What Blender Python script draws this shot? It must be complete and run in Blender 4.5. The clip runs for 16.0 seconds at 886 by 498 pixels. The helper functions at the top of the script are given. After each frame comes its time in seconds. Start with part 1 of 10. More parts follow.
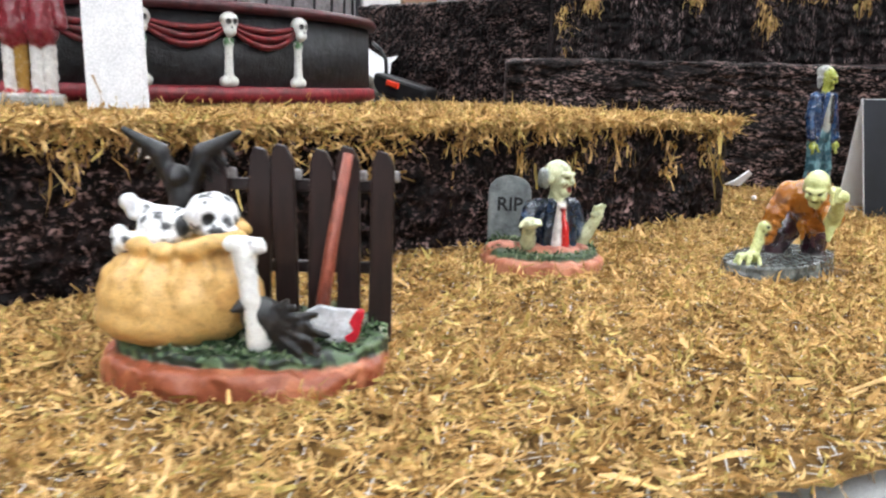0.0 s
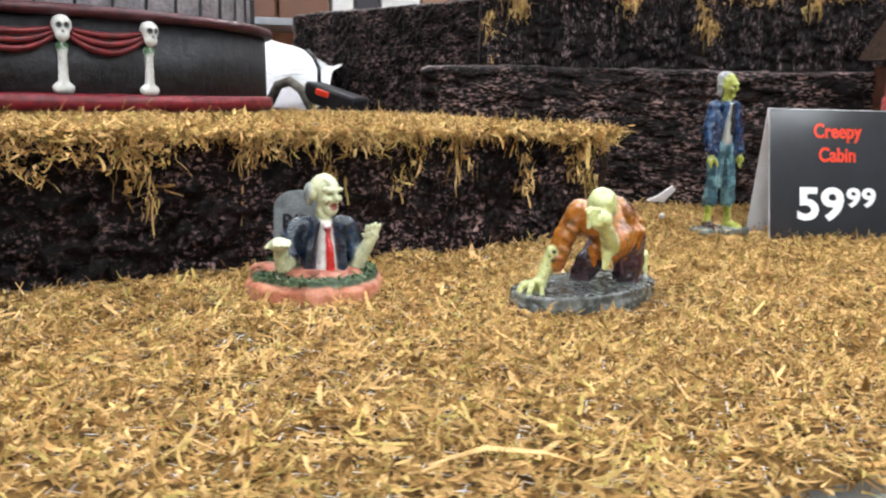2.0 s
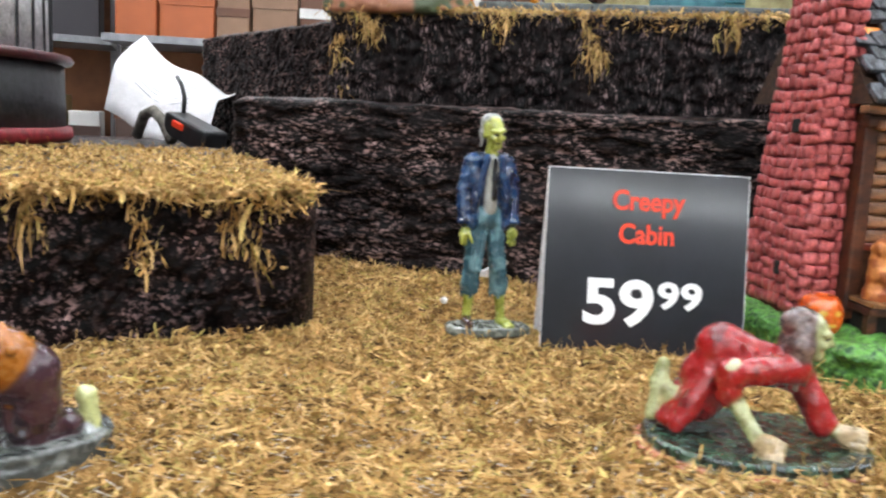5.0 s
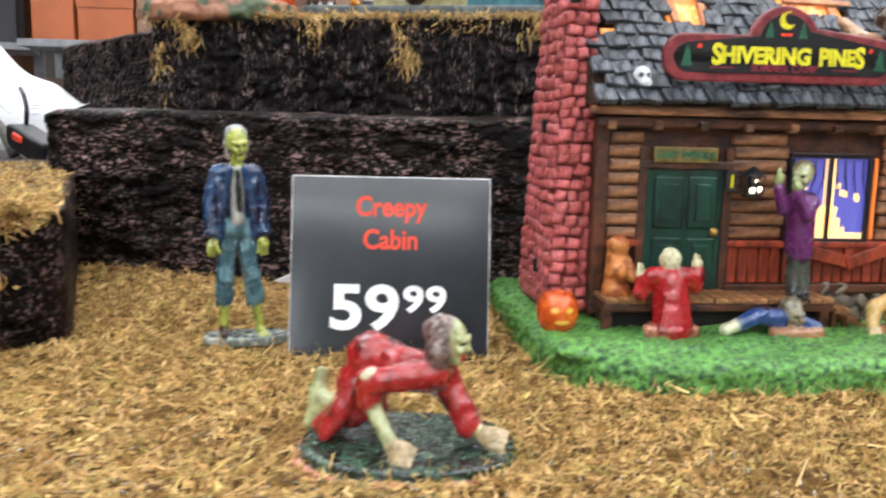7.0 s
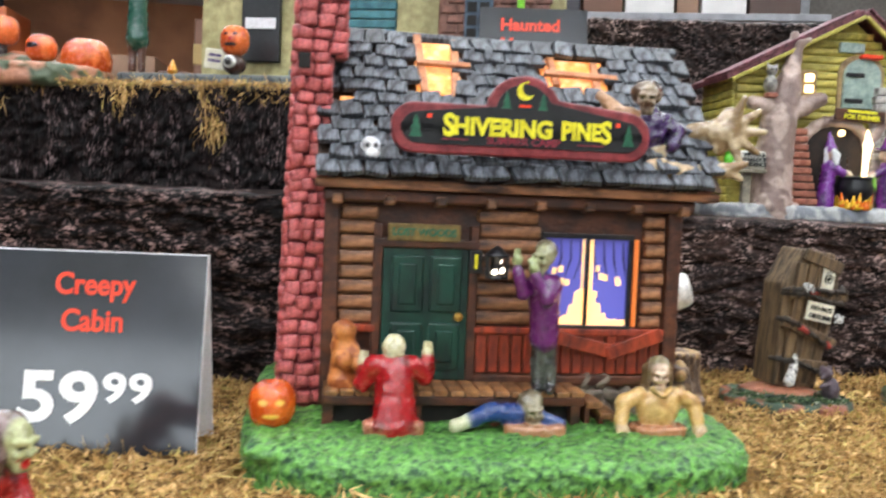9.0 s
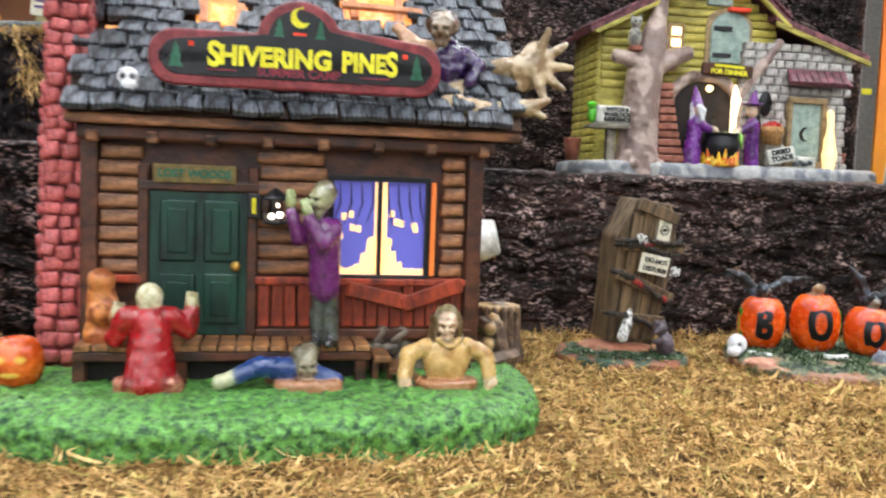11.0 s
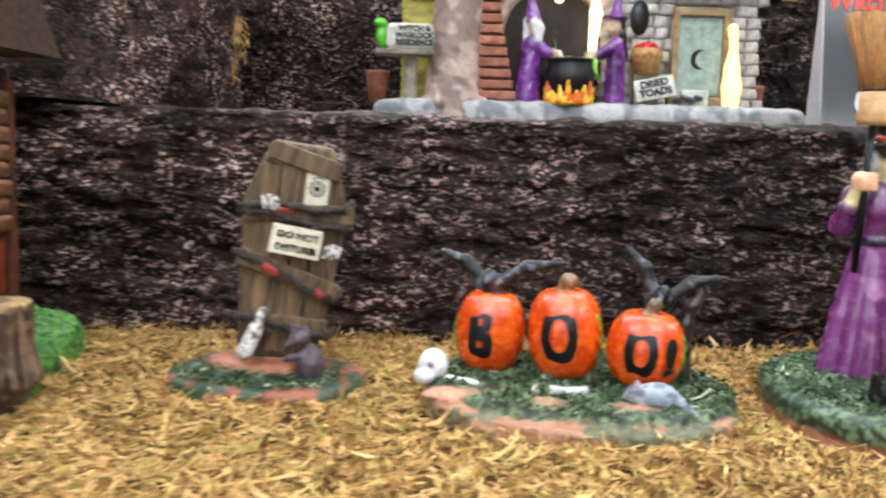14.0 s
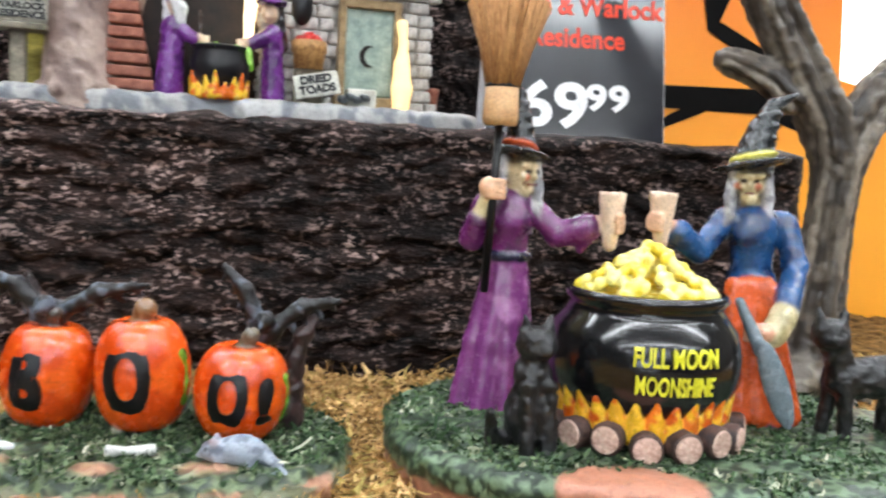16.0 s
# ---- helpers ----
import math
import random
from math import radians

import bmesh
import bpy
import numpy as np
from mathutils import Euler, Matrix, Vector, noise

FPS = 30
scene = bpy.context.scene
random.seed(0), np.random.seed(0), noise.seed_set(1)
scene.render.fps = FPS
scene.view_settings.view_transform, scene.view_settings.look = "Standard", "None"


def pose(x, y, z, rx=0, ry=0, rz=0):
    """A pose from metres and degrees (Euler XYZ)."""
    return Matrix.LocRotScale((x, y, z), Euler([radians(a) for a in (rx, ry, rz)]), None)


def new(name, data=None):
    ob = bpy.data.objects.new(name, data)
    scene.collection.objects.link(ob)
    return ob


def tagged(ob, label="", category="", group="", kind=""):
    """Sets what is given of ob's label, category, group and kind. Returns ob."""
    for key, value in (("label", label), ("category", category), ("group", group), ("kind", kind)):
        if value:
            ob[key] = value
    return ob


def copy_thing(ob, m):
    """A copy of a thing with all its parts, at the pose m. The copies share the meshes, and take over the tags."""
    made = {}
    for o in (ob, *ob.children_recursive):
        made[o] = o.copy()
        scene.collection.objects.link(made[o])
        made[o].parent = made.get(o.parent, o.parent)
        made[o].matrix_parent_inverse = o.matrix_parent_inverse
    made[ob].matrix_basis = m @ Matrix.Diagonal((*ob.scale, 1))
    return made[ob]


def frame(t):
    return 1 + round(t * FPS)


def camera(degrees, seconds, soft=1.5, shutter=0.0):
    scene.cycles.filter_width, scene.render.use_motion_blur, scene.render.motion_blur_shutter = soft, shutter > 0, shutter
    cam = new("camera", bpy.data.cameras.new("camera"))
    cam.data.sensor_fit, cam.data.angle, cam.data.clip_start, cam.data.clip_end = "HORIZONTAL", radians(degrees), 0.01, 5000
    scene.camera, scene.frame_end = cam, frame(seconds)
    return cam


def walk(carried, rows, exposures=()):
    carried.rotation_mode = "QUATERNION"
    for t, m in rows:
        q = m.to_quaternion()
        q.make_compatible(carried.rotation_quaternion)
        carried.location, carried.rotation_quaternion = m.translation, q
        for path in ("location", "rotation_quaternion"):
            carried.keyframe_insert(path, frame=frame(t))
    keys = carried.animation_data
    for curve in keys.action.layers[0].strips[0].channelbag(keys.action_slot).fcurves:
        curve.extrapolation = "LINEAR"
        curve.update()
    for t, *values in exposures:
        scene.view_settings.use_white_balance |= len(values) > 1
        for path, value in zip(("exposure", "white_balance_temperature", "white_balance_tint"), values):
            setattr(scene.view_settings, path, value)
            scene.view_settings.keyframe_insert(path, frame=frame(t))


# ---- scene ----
cam = camera(55.1, 16.0, soft=2.2, shutter=0.5)
METRES, EYE, TILT, LEAN, TURN = 1.0, 0.079, 0.0, 0.0, 0.0
ROWS = [
    (0.0, 0.0, 0.0, 0.0, 0.27, -10.88, -1.39),
    (0.5, 0.0275, 0.0194, -0.0008, 1.56, -10.69, -1.56),
    (1.0, 0.0631, 0.0292, 0.0023, 1.29, -10.31, -1.48),
    (1.5, 0.0902, 0.0362, 0.0006, 1.14, -10.26, -1.28),
    (2.0, 0.1109, 0.041, 0.0004, 4.08, -10.21, -1.44),
    (2.5, 0.1529, 0.0434, 0.0037, 9.39, -10.1, -1.81),
    (3.0, 0.1893, 0.061, 0.0048, 13.05, -9.86, -2.3),
    (3.5, 0.1841, 0.1161, 0.002, 12.44, -9.78, -1.97),
    (4.0, 0.2129, 0.1585, 0.0164, 10.24, -8.72, -2.38),
    (4.5, 0.2615, 0.1794, 0.0136, 11.76, -8.28, -3.25),
    (4.7, 0.2755, 0.1874, 0.0126, 12.55, -8.3, -3.25),
    (6.8, 0.3736, 0.1986, 0.0246, 10.18, -9.42, -1.31),
    (7.0, 0.3826, 0.2056, 0.0236, 9.87, -8.85, -1.31),
    (7.5, 0.4094, 0.2225, 0.0229, 9.16, -7.57, -1.68),
    (8.0, 0.4295, 0.2378, 0.0225, 8.29, -6.25, -2.35),
    (8.5, 0.4491, 0.2492, 0.0227, 7.94, -5.07, -2.66),
    (9.0, 0.4732, 0.2521, 0.0241, 7.93, -3.51, -2.36),
    (9.2, 0.4852, 0.2521, 0.0251, 7.92, -2.91, -2.06),
    (11.3, 0.534, 0.3011, 0.0102, 2.95, -4.97, -2.24),
    (11.5, 0.534, 0.3341, 0.0102, -0.0, -5.17, -2.54),
    (12.0, 0.5697, 0.3489, 0.0182, -0.99, -5.83, -3.5),
    (12.5, 0.6228, 0.3675, 0.0118, 6.04, -6.4, -3.83),
    (13.0, 0.6489, 0.3848, 0.0112, 11.16, -6.63, -2.67),
    (13.5, 0.6734, 0.4078, 0.0121, 13.27, -6.53, -1.56),
    (14.0, 0.7016, 0.4427, 0.0055, 12.85, -6.84, -1.58),
    (14.5, 0.7233, 0.4595, 0.0047, 10.42, -6.79, -2.05),
    (15.0, 0.7394, 0.4745, 0.0052, 6.82, -6.32, -2.53),
    (15.5, 0.7436, 0.4863, 0.0036, 2.17, -5.82, -3.01),
    (16.0, 0.7425, 0.4954, 0.0032, -3.19, -5.38, -2.98),
]
walk(cam, [(t, pose(0, 0, EYE, TILT, LEAN, TURN) @ pose(METRES * x, METRES * y, METRES * z, 90 + pitch, roll, yaw)) for t, x, y, z, yaw, pitch, roll in ROWS],
     exposures=((0.0, 0.0), (12.5, 0.02), (13.4, 0.16), (14.2, 0.22), (14.6, 0.2), (15.2, 0.06), (16.0, 0.06)))

# ---- world and light: a shop hall lit by ceiling troffers ----
world = bpy.data.worlds.new("shop_air")
scene.world = world
world.use_nodes = True
world.node_tree.nodes["Background"].inputs[0].default_value = (0.92, 0.95, 1.0, 1)
world.node_tree.nodes["Background"].inputs[1].default_value = 0.6
LIGHT = 30.0
scene.view_settings.exposure = 0.0


# ---- materials ----
def srgb(r, g, b):
    return tuple((c / 255 / 12.92) if c < 10 else ((c / 255 + 0.055) / 1.055) ** 2.4 for c in (r, g, b))


def nodes_of(name):
    m = bpy.data.materials.new(name)
    m.use_nodes = True
    nt = m.node_tree
    return m, nt, nt.nodes, nt.links, nt.nodes["Principled BSDF"]


def noise_node(nt, coord, scale, detail=4.0, stretch=(1, 1, 1), rough=0.55):
    mp = nt.nodes.new("ShaderNodeMapping")
    mp.inputs["Scale"].default_value = stretch
    nt.links.new(coord, mp.inputs[0])
    n = nt.nodes.new("ShaderNodeTexNoise")
    n.inputs["Scale"].default_value, n.inputs["Detail"].default_value, n.inputs["Roughness"].default_value = scale, detail, rough
    nt.links.new(mp.outputs[0], n.inputs["Vector"])
    return n.outputs["Fac"]


def ramp_node(nt, fac, stops):
    r = nt.nodes.new("ShaderNodeValToRGB")
    e = r.color_ramp.elements
    while len(e) < len(stops):
        e.new(0.5)
    for el, (p, c) in zip(e, stops):
        el.position, el.color = p, (*c, 1) if len(c) == 3 else c
    nt.links.new(fac, r.inputs[0])
    return r.outputs[0]


def mix_node(nt, kind, fac, a, b):
    m = nt.nodes.new("ShaderNodeMix")
    m.data_type, m.blend_type = "RGBA", kind
    for sock, v in ((m.inputs[0], fac), (m.inputs[6], a), (m.inputs[7], b)):
        if isinstance(v, (int, float)):
            sock.default_value = v
        elif isinstance(v, tuple):
            sock.default_value = (*v, 1)
        else:
            nt.links.new(v, sock)
    return m.outputs[2]


def bump_node(nt, height, strength, dist, bsdf):
    b = nt.nodes.new("ShaderNodeBump")
    b.inputs["Strength"].default_value, b.inputs["Distance"].default_value = strength, dist
    nt.links.new(height, b.inputs["Height"])
    nt.links.new(b.outputs[0], bsdf.inputs["Normal"])


def surface(name, dark, light, scale=300, rough=0.6, bump=0.3, depth=0.0006, fine=1500, metal=0.0, lo=0.35, hi=0.65,
            stretch=(1, 1, 1), spec=0.5, coat=0.0, vary=0.0, coat_rough=0.3):
    """A worn surface: two colours mottled at two scales, with relief."""
    m, nt, N, L, b = nodes_of(name)
    co = N.new("ShaderNodeTexCoord").outputs["Object"]
    a, f = noise_node(nt, co, scale, 5, stretch), noise_node(nt, co, fine, 3, stretch)
    col = ramp_node(nt, a, [(lo, dark), (hi, light)])
    col = mix_node(nt, "MULTIPLY", 0.7, col, ramp_node(nt, f, [(0.3, (0.62, 0.62, 0.62)), (0.7, (1.2, 1.2, 1.2))]))
    if vary:
        rnd = N.new("ShaderNodeObjectInfo").outputs["Random"]
        col = mix_node(nt, "MULTIPLY", 1.0, col, ramp_node(nt, rnd, [(0, (1 - vary,) * 3), (1, (1 + vary,) * 3)]))
    L.new(col, b.inputs["Base Color"])
    b.inputs["Roughness"].default_value, b.inputs["Metallic"].default_value = rough, metal
    b.inputs["Specular IOR Level"].default_value, b.inputs["Coat Weight"].default_value = spec, coat
    b.inputs["Coat Roughness"].default_value = coat_rough
    if bump:
        bump_node(nt, mix_node(nt, "MIX", 0.4, a, f), bump, depth, b)
    return m


def glow(name, colour, strength):
    m, nt, N, L, b = nodes_of(name)
    b.inputs["Base Color"].default_value = (*colour, 1)
    b.inputs["Emission Color"].default_value = (*colour, 1)
    b.inputs["Emission Strength"].default_value = strength
    return m


def island(name, stops, rough=0.8):
    """A fibre material whose colour changes from strand to strand."""
    m, nt, N, L, b = nodes_of(name)
    rnd = N.new("ShaderNodeNewGeometry").outputs["Random Per Island"]
    co = N.new("ShaderNodeTexCoord").outputs["Object"]
    col = ramp_node(nt, rnd, stops)
    big = noise_node(nt, co, 46, 5)
    col = mix_node(nt, "MULTIPLY", 0.8, col, ramp_node(nt, big, [(0.3, (0.74, 0.66, 0.58)), (0.7, (1.12, 1.1, 1.06))]))
    clump = noise_node(nt, co, 190, 3)
    col = mix_node(nt, "MULTIPLY", 0.75, col, ramp_node(nt, clump, [(0.32, (0.54, 0.5, 0.42)), (0.5, (1.0, 1.0, 0.96)), (0.68, (1.2, 1.17, 1.12))]))
    fine = noise_node(nt, co, 900, 3)
    col = mix_node(nt, "MULTIPLY", 0.6, col, ramp_node(nt, fine, [(0.3, (0.7, 0.7, 0.7)), (0.7, (1.2, 1.2, 1.2))]))
    L.new(col, b.inputs["Base Color"])
    b.inputs["Roughness"].default_value = rough
    b.inputs["Specular IOR Level"].default_value = 0.12
    return m


def painted(name, rough=0.42, coat=0.0):
    """Hand-painted cast resin: the colour sits on the mesh as paint, with brush mottling and gloss that varies."""
    m, nt, N, L, b = nodes_of(name)
    at = N.new("ShaderNodeAttribute")
    at.attribute_name = "paint"
    co = N.new("ShaderNodeTexCoord").outputs["Object"]
    a, f = noise_node(nt, co, 340, 4), noise_node(nt, co, 1500, 3)
    col = mix_node(nt, "MULTIPLY", 1.0, at.outputs["Color"], ramp_node(nt, a, [(0.25, (0.84, 0.82, 0.82)), (0.5, (0.98, 0.98, 0.98)), (0.75, (1.1, 1.1, 1.08))]))
    col = mix_node(nt, "MULTIPLY", 0.3, col, ramp_node(nt, f, [(0.36, (0.55, 0.53, 0.53)), (0.5, (0.97, 0.97, 0.97)), (0.7, (1.15, 1.15, 1.15))]))
    wash = noise_node(nt, co, 760, 5, (1, 1, 0.6), 0.7)
    col = mix_node(nt, "MULTIPLY", 0.45, col, ramp_node(nt, wash, [(0.33, (0.3, 0.28, 0.28)), (0.43, (1, 1, 1))]))
    L.new(col, b.inputs["Base Color"])
    mr = N.new("ShaderNodeMapRange")
    mr.inputs[3].default_value, mr.inputs[4].default_value = rough - 0.08, rough + 0.14
    L.new(a, mr.inputs[0])
    L.new(mr.outputs[0], b.inputs["Roughness"])
    b.inputs["Coat Weight"].default_value = coat
    b.inputs["Coat Roughness"].default_value = 0.09
    bump_node(nt, mix_node(nt, "MIX", 0.35, a, f), 0.38, 0.0010, b)
    return m


RESIN = painted("painted_resin", 0.4, 0.1)
GLOSS = painted("glossy_painted_resin", 0.23, 0.5)
MOSS = island("dried_moss", [(0.0, srgb(136, 107, 64)), (0.2, srgb(178, 143, 90)), (0.45, srgb(204, 168, 114)), (0.75, srgb(230, 197, 144)), (0.9, srgb(208, 188, 120)), (1.0, srgb(164, 150, 90))])
# darker than the strands: shade in the gaps is put into the bed's colour
MOSS_BED = surface("moss_bed", srgb(62, 43, 20), srgb(132, 100, 56), 160, 0.95, 0.9, 0.003, 700, spec=0.1)
NETTING = surface("white_netting", srgb(170, 164, 160), srgb(214, 212, 210), 400, 0.5, 0)
def foam_material(name, dark, mid, fleck, stretch, scale, mid_at=0.5, fleck_at=0.58, fade_x=None):
    """Carved painted foam: near black with brown brushwork and crisp pale flecks; it can darken along x."""
    m, nt, N, L, b = nodes_of(name)
    co = N.new("ShaderNodeTexCoord").outputs["Object"]
    a, f, g = noise_node(nt, co, scale, 3, stretch, 0.6), noise_node(nt, co, scale * 0.28, 5, stretch, 0.65), noise_node(nt, co, 34, 6, (stretch[0] * 1.4, stretch[1] * 1.4, 1), 0.65)
    col = ramp_node(nt, f, [(mid_at - 0.08, dark), (mid_at + 0.08, mid)])
    patch = ramp_node(nt, g, [(0.40, (0.2, 0.2, 0.22)), (0.5, (0.62, 0.62, 0.62)), (0.62, (1.25, 1.25, 1.25))])
    col = mix_node(nt, "MULTIPLY", 0.9, col, patch)
    spots = ramp_node(nt, a, [(fleck_at, (0, 0, 0)), (fleck_at + 0.09, (1, 1, 1))])
    crumbs = noise_node(nt, co, scale * 0.5, 4, (stretch[0] * 1.6, stretch[1] * 1.6, stretch[2] * 0.8), 0.7)
    spots = mix_node(nt, "LIGHTEN", 1.0, spots, ramp_node(nt, crumbs, [(fleck_at + 0.05, (0, 0, 0)), (fleck_at + 0.13, (1, 1, 1))]))
    cluster = noise_node(nt, co, scale * 0.11, 4, (stretch[0] * 1.5, stretch[1] * 1.5, stretch[2]), 0.6)
    spots = mix_node(nt, "MULTIPLY", 0.95, spots, ramp_node(nt, cluster, [(0.42, (0.03, 0.03, 0.03)), (0.6, (1, 1, 1))]))
    # paler and more flecked at low x, darker and plainer at high x
    if fade_x:
        sep = N.new("ShaderNodeSeparateXYZ")
        L.new(co, sep.inputs[0])
        run = N.new("ShaderNodeMapRange")
        run.inputs[1].default_value, run.inputs[2].default_value = fade_x
        L.new(sep.outputs[0], run.inputs[0])
        spots = mix_node(nt, "MULTIPLY", 1.0, spots, ramp_node(nt, run.outputs[0], [(0.0, (1, 1, 1)), (1.0, (0.55, 0.55, 0.55))]))
        col = mix_node(nt, "MULTIPLY", 1.0, col, ramp_node(nt, run.outputs[0], [(0.0, (1.7, 1.65, 1.6)), (1.0, (0.75, 0.74, 0.74))]))
    col = mix_node(nt, "MIX", spots, col, mix_node(nt, "MULTIPLY", 0.85, fleck, patch))
    L.new(col, b.inputs["Base Color"])
    b.inputs["Roughness"].default_value = 0.4
    b.inputs["Specular IOR Level"].default_value = 0.1
    bump_node(nt, mix_node(nt, "MIX", 0.5, a, f), 0.9, 0.002, b)
    return m


FOAM_A = foam_material("dark_foam_rough", srgb(3, 2, 2), srgb(24, 15, 15), srgb(160, 130, 126), (0.7, 0.7, 1), 540, 0.48, 0.54)
FOAM_L = foam_material("dark_foam_ridged", srgb(3, 2, 2), srgb(20, 13, 13), srgb(168, 138, 132), (0.36, 0.36, 1), 700, 0.47, 0.528)
FOAM_R = foam_material("dark_foam_layered", srgb(5, 4, 4), srgb(46, 34, 31), srgb(216, 186, 177), (0.4, 0.4, 1), 720, 0.47, 0.535, (0.1, 0.33))
FOAM_V = foam_material("dark_foam_brushed", srgb(4, 3, 4), srgb(28, 21, 21), srgb(158, 134, 132), (1, 1, 0.22), 740, 0.48, 0.55)
WHITE_CARD = surface("white_card", srgb(226, 224, 226), srgb(240, 238, 240), 60, 0.45, 0)
BLACK_CARD = surface("black_laminated_card", srgb(14, 15, 20), srgb(30, 33, 42), 22, 0.3, 0.06, 0.0012, 60, spec=0.4, coat=1.0, coat_rough=0.11)
BLACK_PAINT = surface("black_lettering_paint", srgb(8, 8, 9), srgb(20, 20, 22), 300, 0.35, 0.2, spec=0.3)
RED_INK = surface("orange_red_ink", srgb(238, 58, 28), srgb(248, 72, 36), 80, 0.45, 0)
WHITE_INK = surface("white_ink", srgb(240, 240, 240), srgb(250, 250, 250), 80, 0.45, 0)
FLOCK = island("green_turf_flock", [(0.0, srgb(28, 44, 32)), (0.3, srgb(56, 80, 56)), (0.6, srgb(86, 110, 82)), (0.9, srgb(126, 146, 116)), (1.0, srgb(206, 208, 196))])
SHELF_WHITE = surface("white_shelf_paint", srgb(206, 206, 206), srgb(222, 222, 222), 12, 0.4, 0)
SHELF_METAL = surface("brushed_shelf_lip", srgb(150, 150, 152), srgb(186, 186, 188), 90, 0.35, 0.1, metal=0.8)
WALL_PAINT = surface("shop_wall_paint", srgb(84, 78, 72), srgb(102, 96, 88), 3, 0.7, 0.1, 0.002, 60)
FLOOR_TILE = surface("shop_floor_tile", srgb(96, 92, 86), srgb(122, 116, 110), 2, 0.35, 0)
CEIL_TILE = surface("ceiling_tile", srgb(104, 104, 104), srgb(122, 122, 121), 6, 0.85, 0.2, 0.002, 200)
TROFFER = glow("troffer_diffuser", (0.95, 1.0, 1.05), LIGHT)


# ---- building helpers ----
def finish(ob, parent=None, material=None, label="", category="", group="", kind="", smooth=True):
    if material:
        ob.data.materials.append(material)
    if parent:
        ob.parent = parent
    if smooth and ob.type == "MESH":
        ob.data.polygons.foreach_set("use_smooth", [True] * len(ob.data.polygons))
    return tagged(ob, label, category, group, kind)


def part(name, bm, material, parent, label="", m=None, smooth=False):
    me = bpy.data.meshes.new(name)
    bm.to_mesh(me)
    bm.free()
    ob = new(name, me)
    if m is not None:
        ob.matrix_basis = m
    return finish(ob, parent, material, label, smooth=smooth)


def thing(name, m, label, category, group="", kind=""):
    ob = new(name)
    ob.empty_display_size = 0.01
    ob.matrix_basis = m
    return tagged(ob, label, category, group, kind)


def box_bm(lo, hi, bevel=0.0, seg=2, bm=None):
    bm = bm or bmesh.new()
    lo, hi = Vector(lo), Vector(hi)
    r = bmesh.ops.create_cube(bm, size=1, matrix=Matrix.Translation((lo + hi) / 2) @ Matrix.Diagonal((*(hi - lo), 1)))
    if bevel:
        es = list({e for v in r["verts"] for e in v.link_edges})
        bmesh.ops.bevel(bm, geom=es, offset=bevel, segments=seg, affect="EDGES", profile=0.5)
    return bm


def prism_bm(outline, y0, y1, bevel=0.0, bm=None):
    """An outline in x, z pushed from y0 to y1."""
    bm = bm or bmesh.new()
    vs = [bm.verts.new((x, y0, z)) for x, z in outline]
    f = bm.faces.new(vs)
    r = bmesh.ops.extrude_face_region(bm, geom=[f])
    up = [g for g in r["geom"] if isinstance(g, bmesh.types.BMVert)]
    bmesh.ops.translate(bm, verts=up, vec=(0, y1 - y0, 0))
    bmesh.ops.recalc_face_normals(bm, faces=bm.faces[:])
    if bevel:
        bmesh.ops.bevel(bm, geom=bm.edges[:], offset=bevel, segments=2, affect="EDGES", profile=0.5)
    return bm


def lathe_bm(profile, seg=32, bm=None, a0=0.0, a1=2 * math.pi):
    """A profile of (radius, z) turned round z."""
    bm = bm or bmesh.new()
    full = abs(a1 - a0 - 2 * math.pi) < 1e-6
    n = seg if full else seg + 1
    rings = [[bm.verts.new((r * math.cos(a0 + (a1 - a0) * i / seg), r * math.sin(a0 + (a1 - a0) * i / seg), z)) for i in range(n)] for r, z in profile]
    for a, b in zip(rings, rings[1:]):
        for i in range(seg):
            j = (i + 1) % n
            bm.faces.new((a[i], a[j], b[j], b[i]))
    if full:
        for ring, flip in ((rings[0], True), (rings[-1], False)):
            bm.faces.new(ring[::-1] if flip else ring)
    bmesh.ops.recalc_face_normals(bm, faces=bm.faces[:])
    return bm


def tube_bm(points, radii, sides=7, bm=None):
    bm = bm or bmesh.new()
    pts = [Vector(p) for p in points]
    if isinstance(radii, (int, float)):
        radii = [radii] * len(pts)
    rings = []
    for i, p in enumerate(pts):
        d = (pts[min(i + 1, len(pts) - 1)] - pts[max(i - 1, 0)]).normalized()
        s = d.orthogonal() if not rings else (side - d * side.dot(d))
        side = s.normalized()
        o = d.cross(side)
        rings.append([bm.verts.new(p + radii[i] * (math.cos(a) * side + math.sin(a) * o)) for a in (2 * math.pi * k / sides for k in range(sides))])
    for a, b in zip(rings, rings[1:]):
        for k in range(sides):
            bm.faces.new((a[k], a[(k + 1) % sides], b[(k + 1) % sides], b[k]))
    bm.faces.new(rings[0][::-1]), bm.faces.new(rings[-1])
    return bm


def link_copy(ob, m, parent=None):
    c = ob.copy()
    scene.collection.objects.link(c)
    c.matrix_basis = m
    if parent:
        c.parent = parent
    return c


def text_part(name, words, size, material, parent, m, label="", bold=0.0, depth=0.0002, align="CENTER"):
    """Writing in the built-in font, turned into a mesh; it stands in x, z and faces -y."""
    cu = bpy.data.curves.new(name, "FONT")
    cu.body, cu.size, cu.align_x, cu.align_y, cu.offset, cu.extrude, cu.space_line = words, size, align, "CENTER", bold, depth, 0.95
    cu.resolution_u = 4
    tmp = bpy.data.objects.new("tmp", cu)
    me = bpy.data.meshes.new_from_object(tmp)
    bpy.data.objects.remove(tmp), bpy.data.curves.remove(cu)
    ob = new(name, me)
    me.materials.clear()
    ob.matrix_basis = m @ pose(0, 0, 0, 90)
    return finish(ob, parent, material, label, smooth=False)


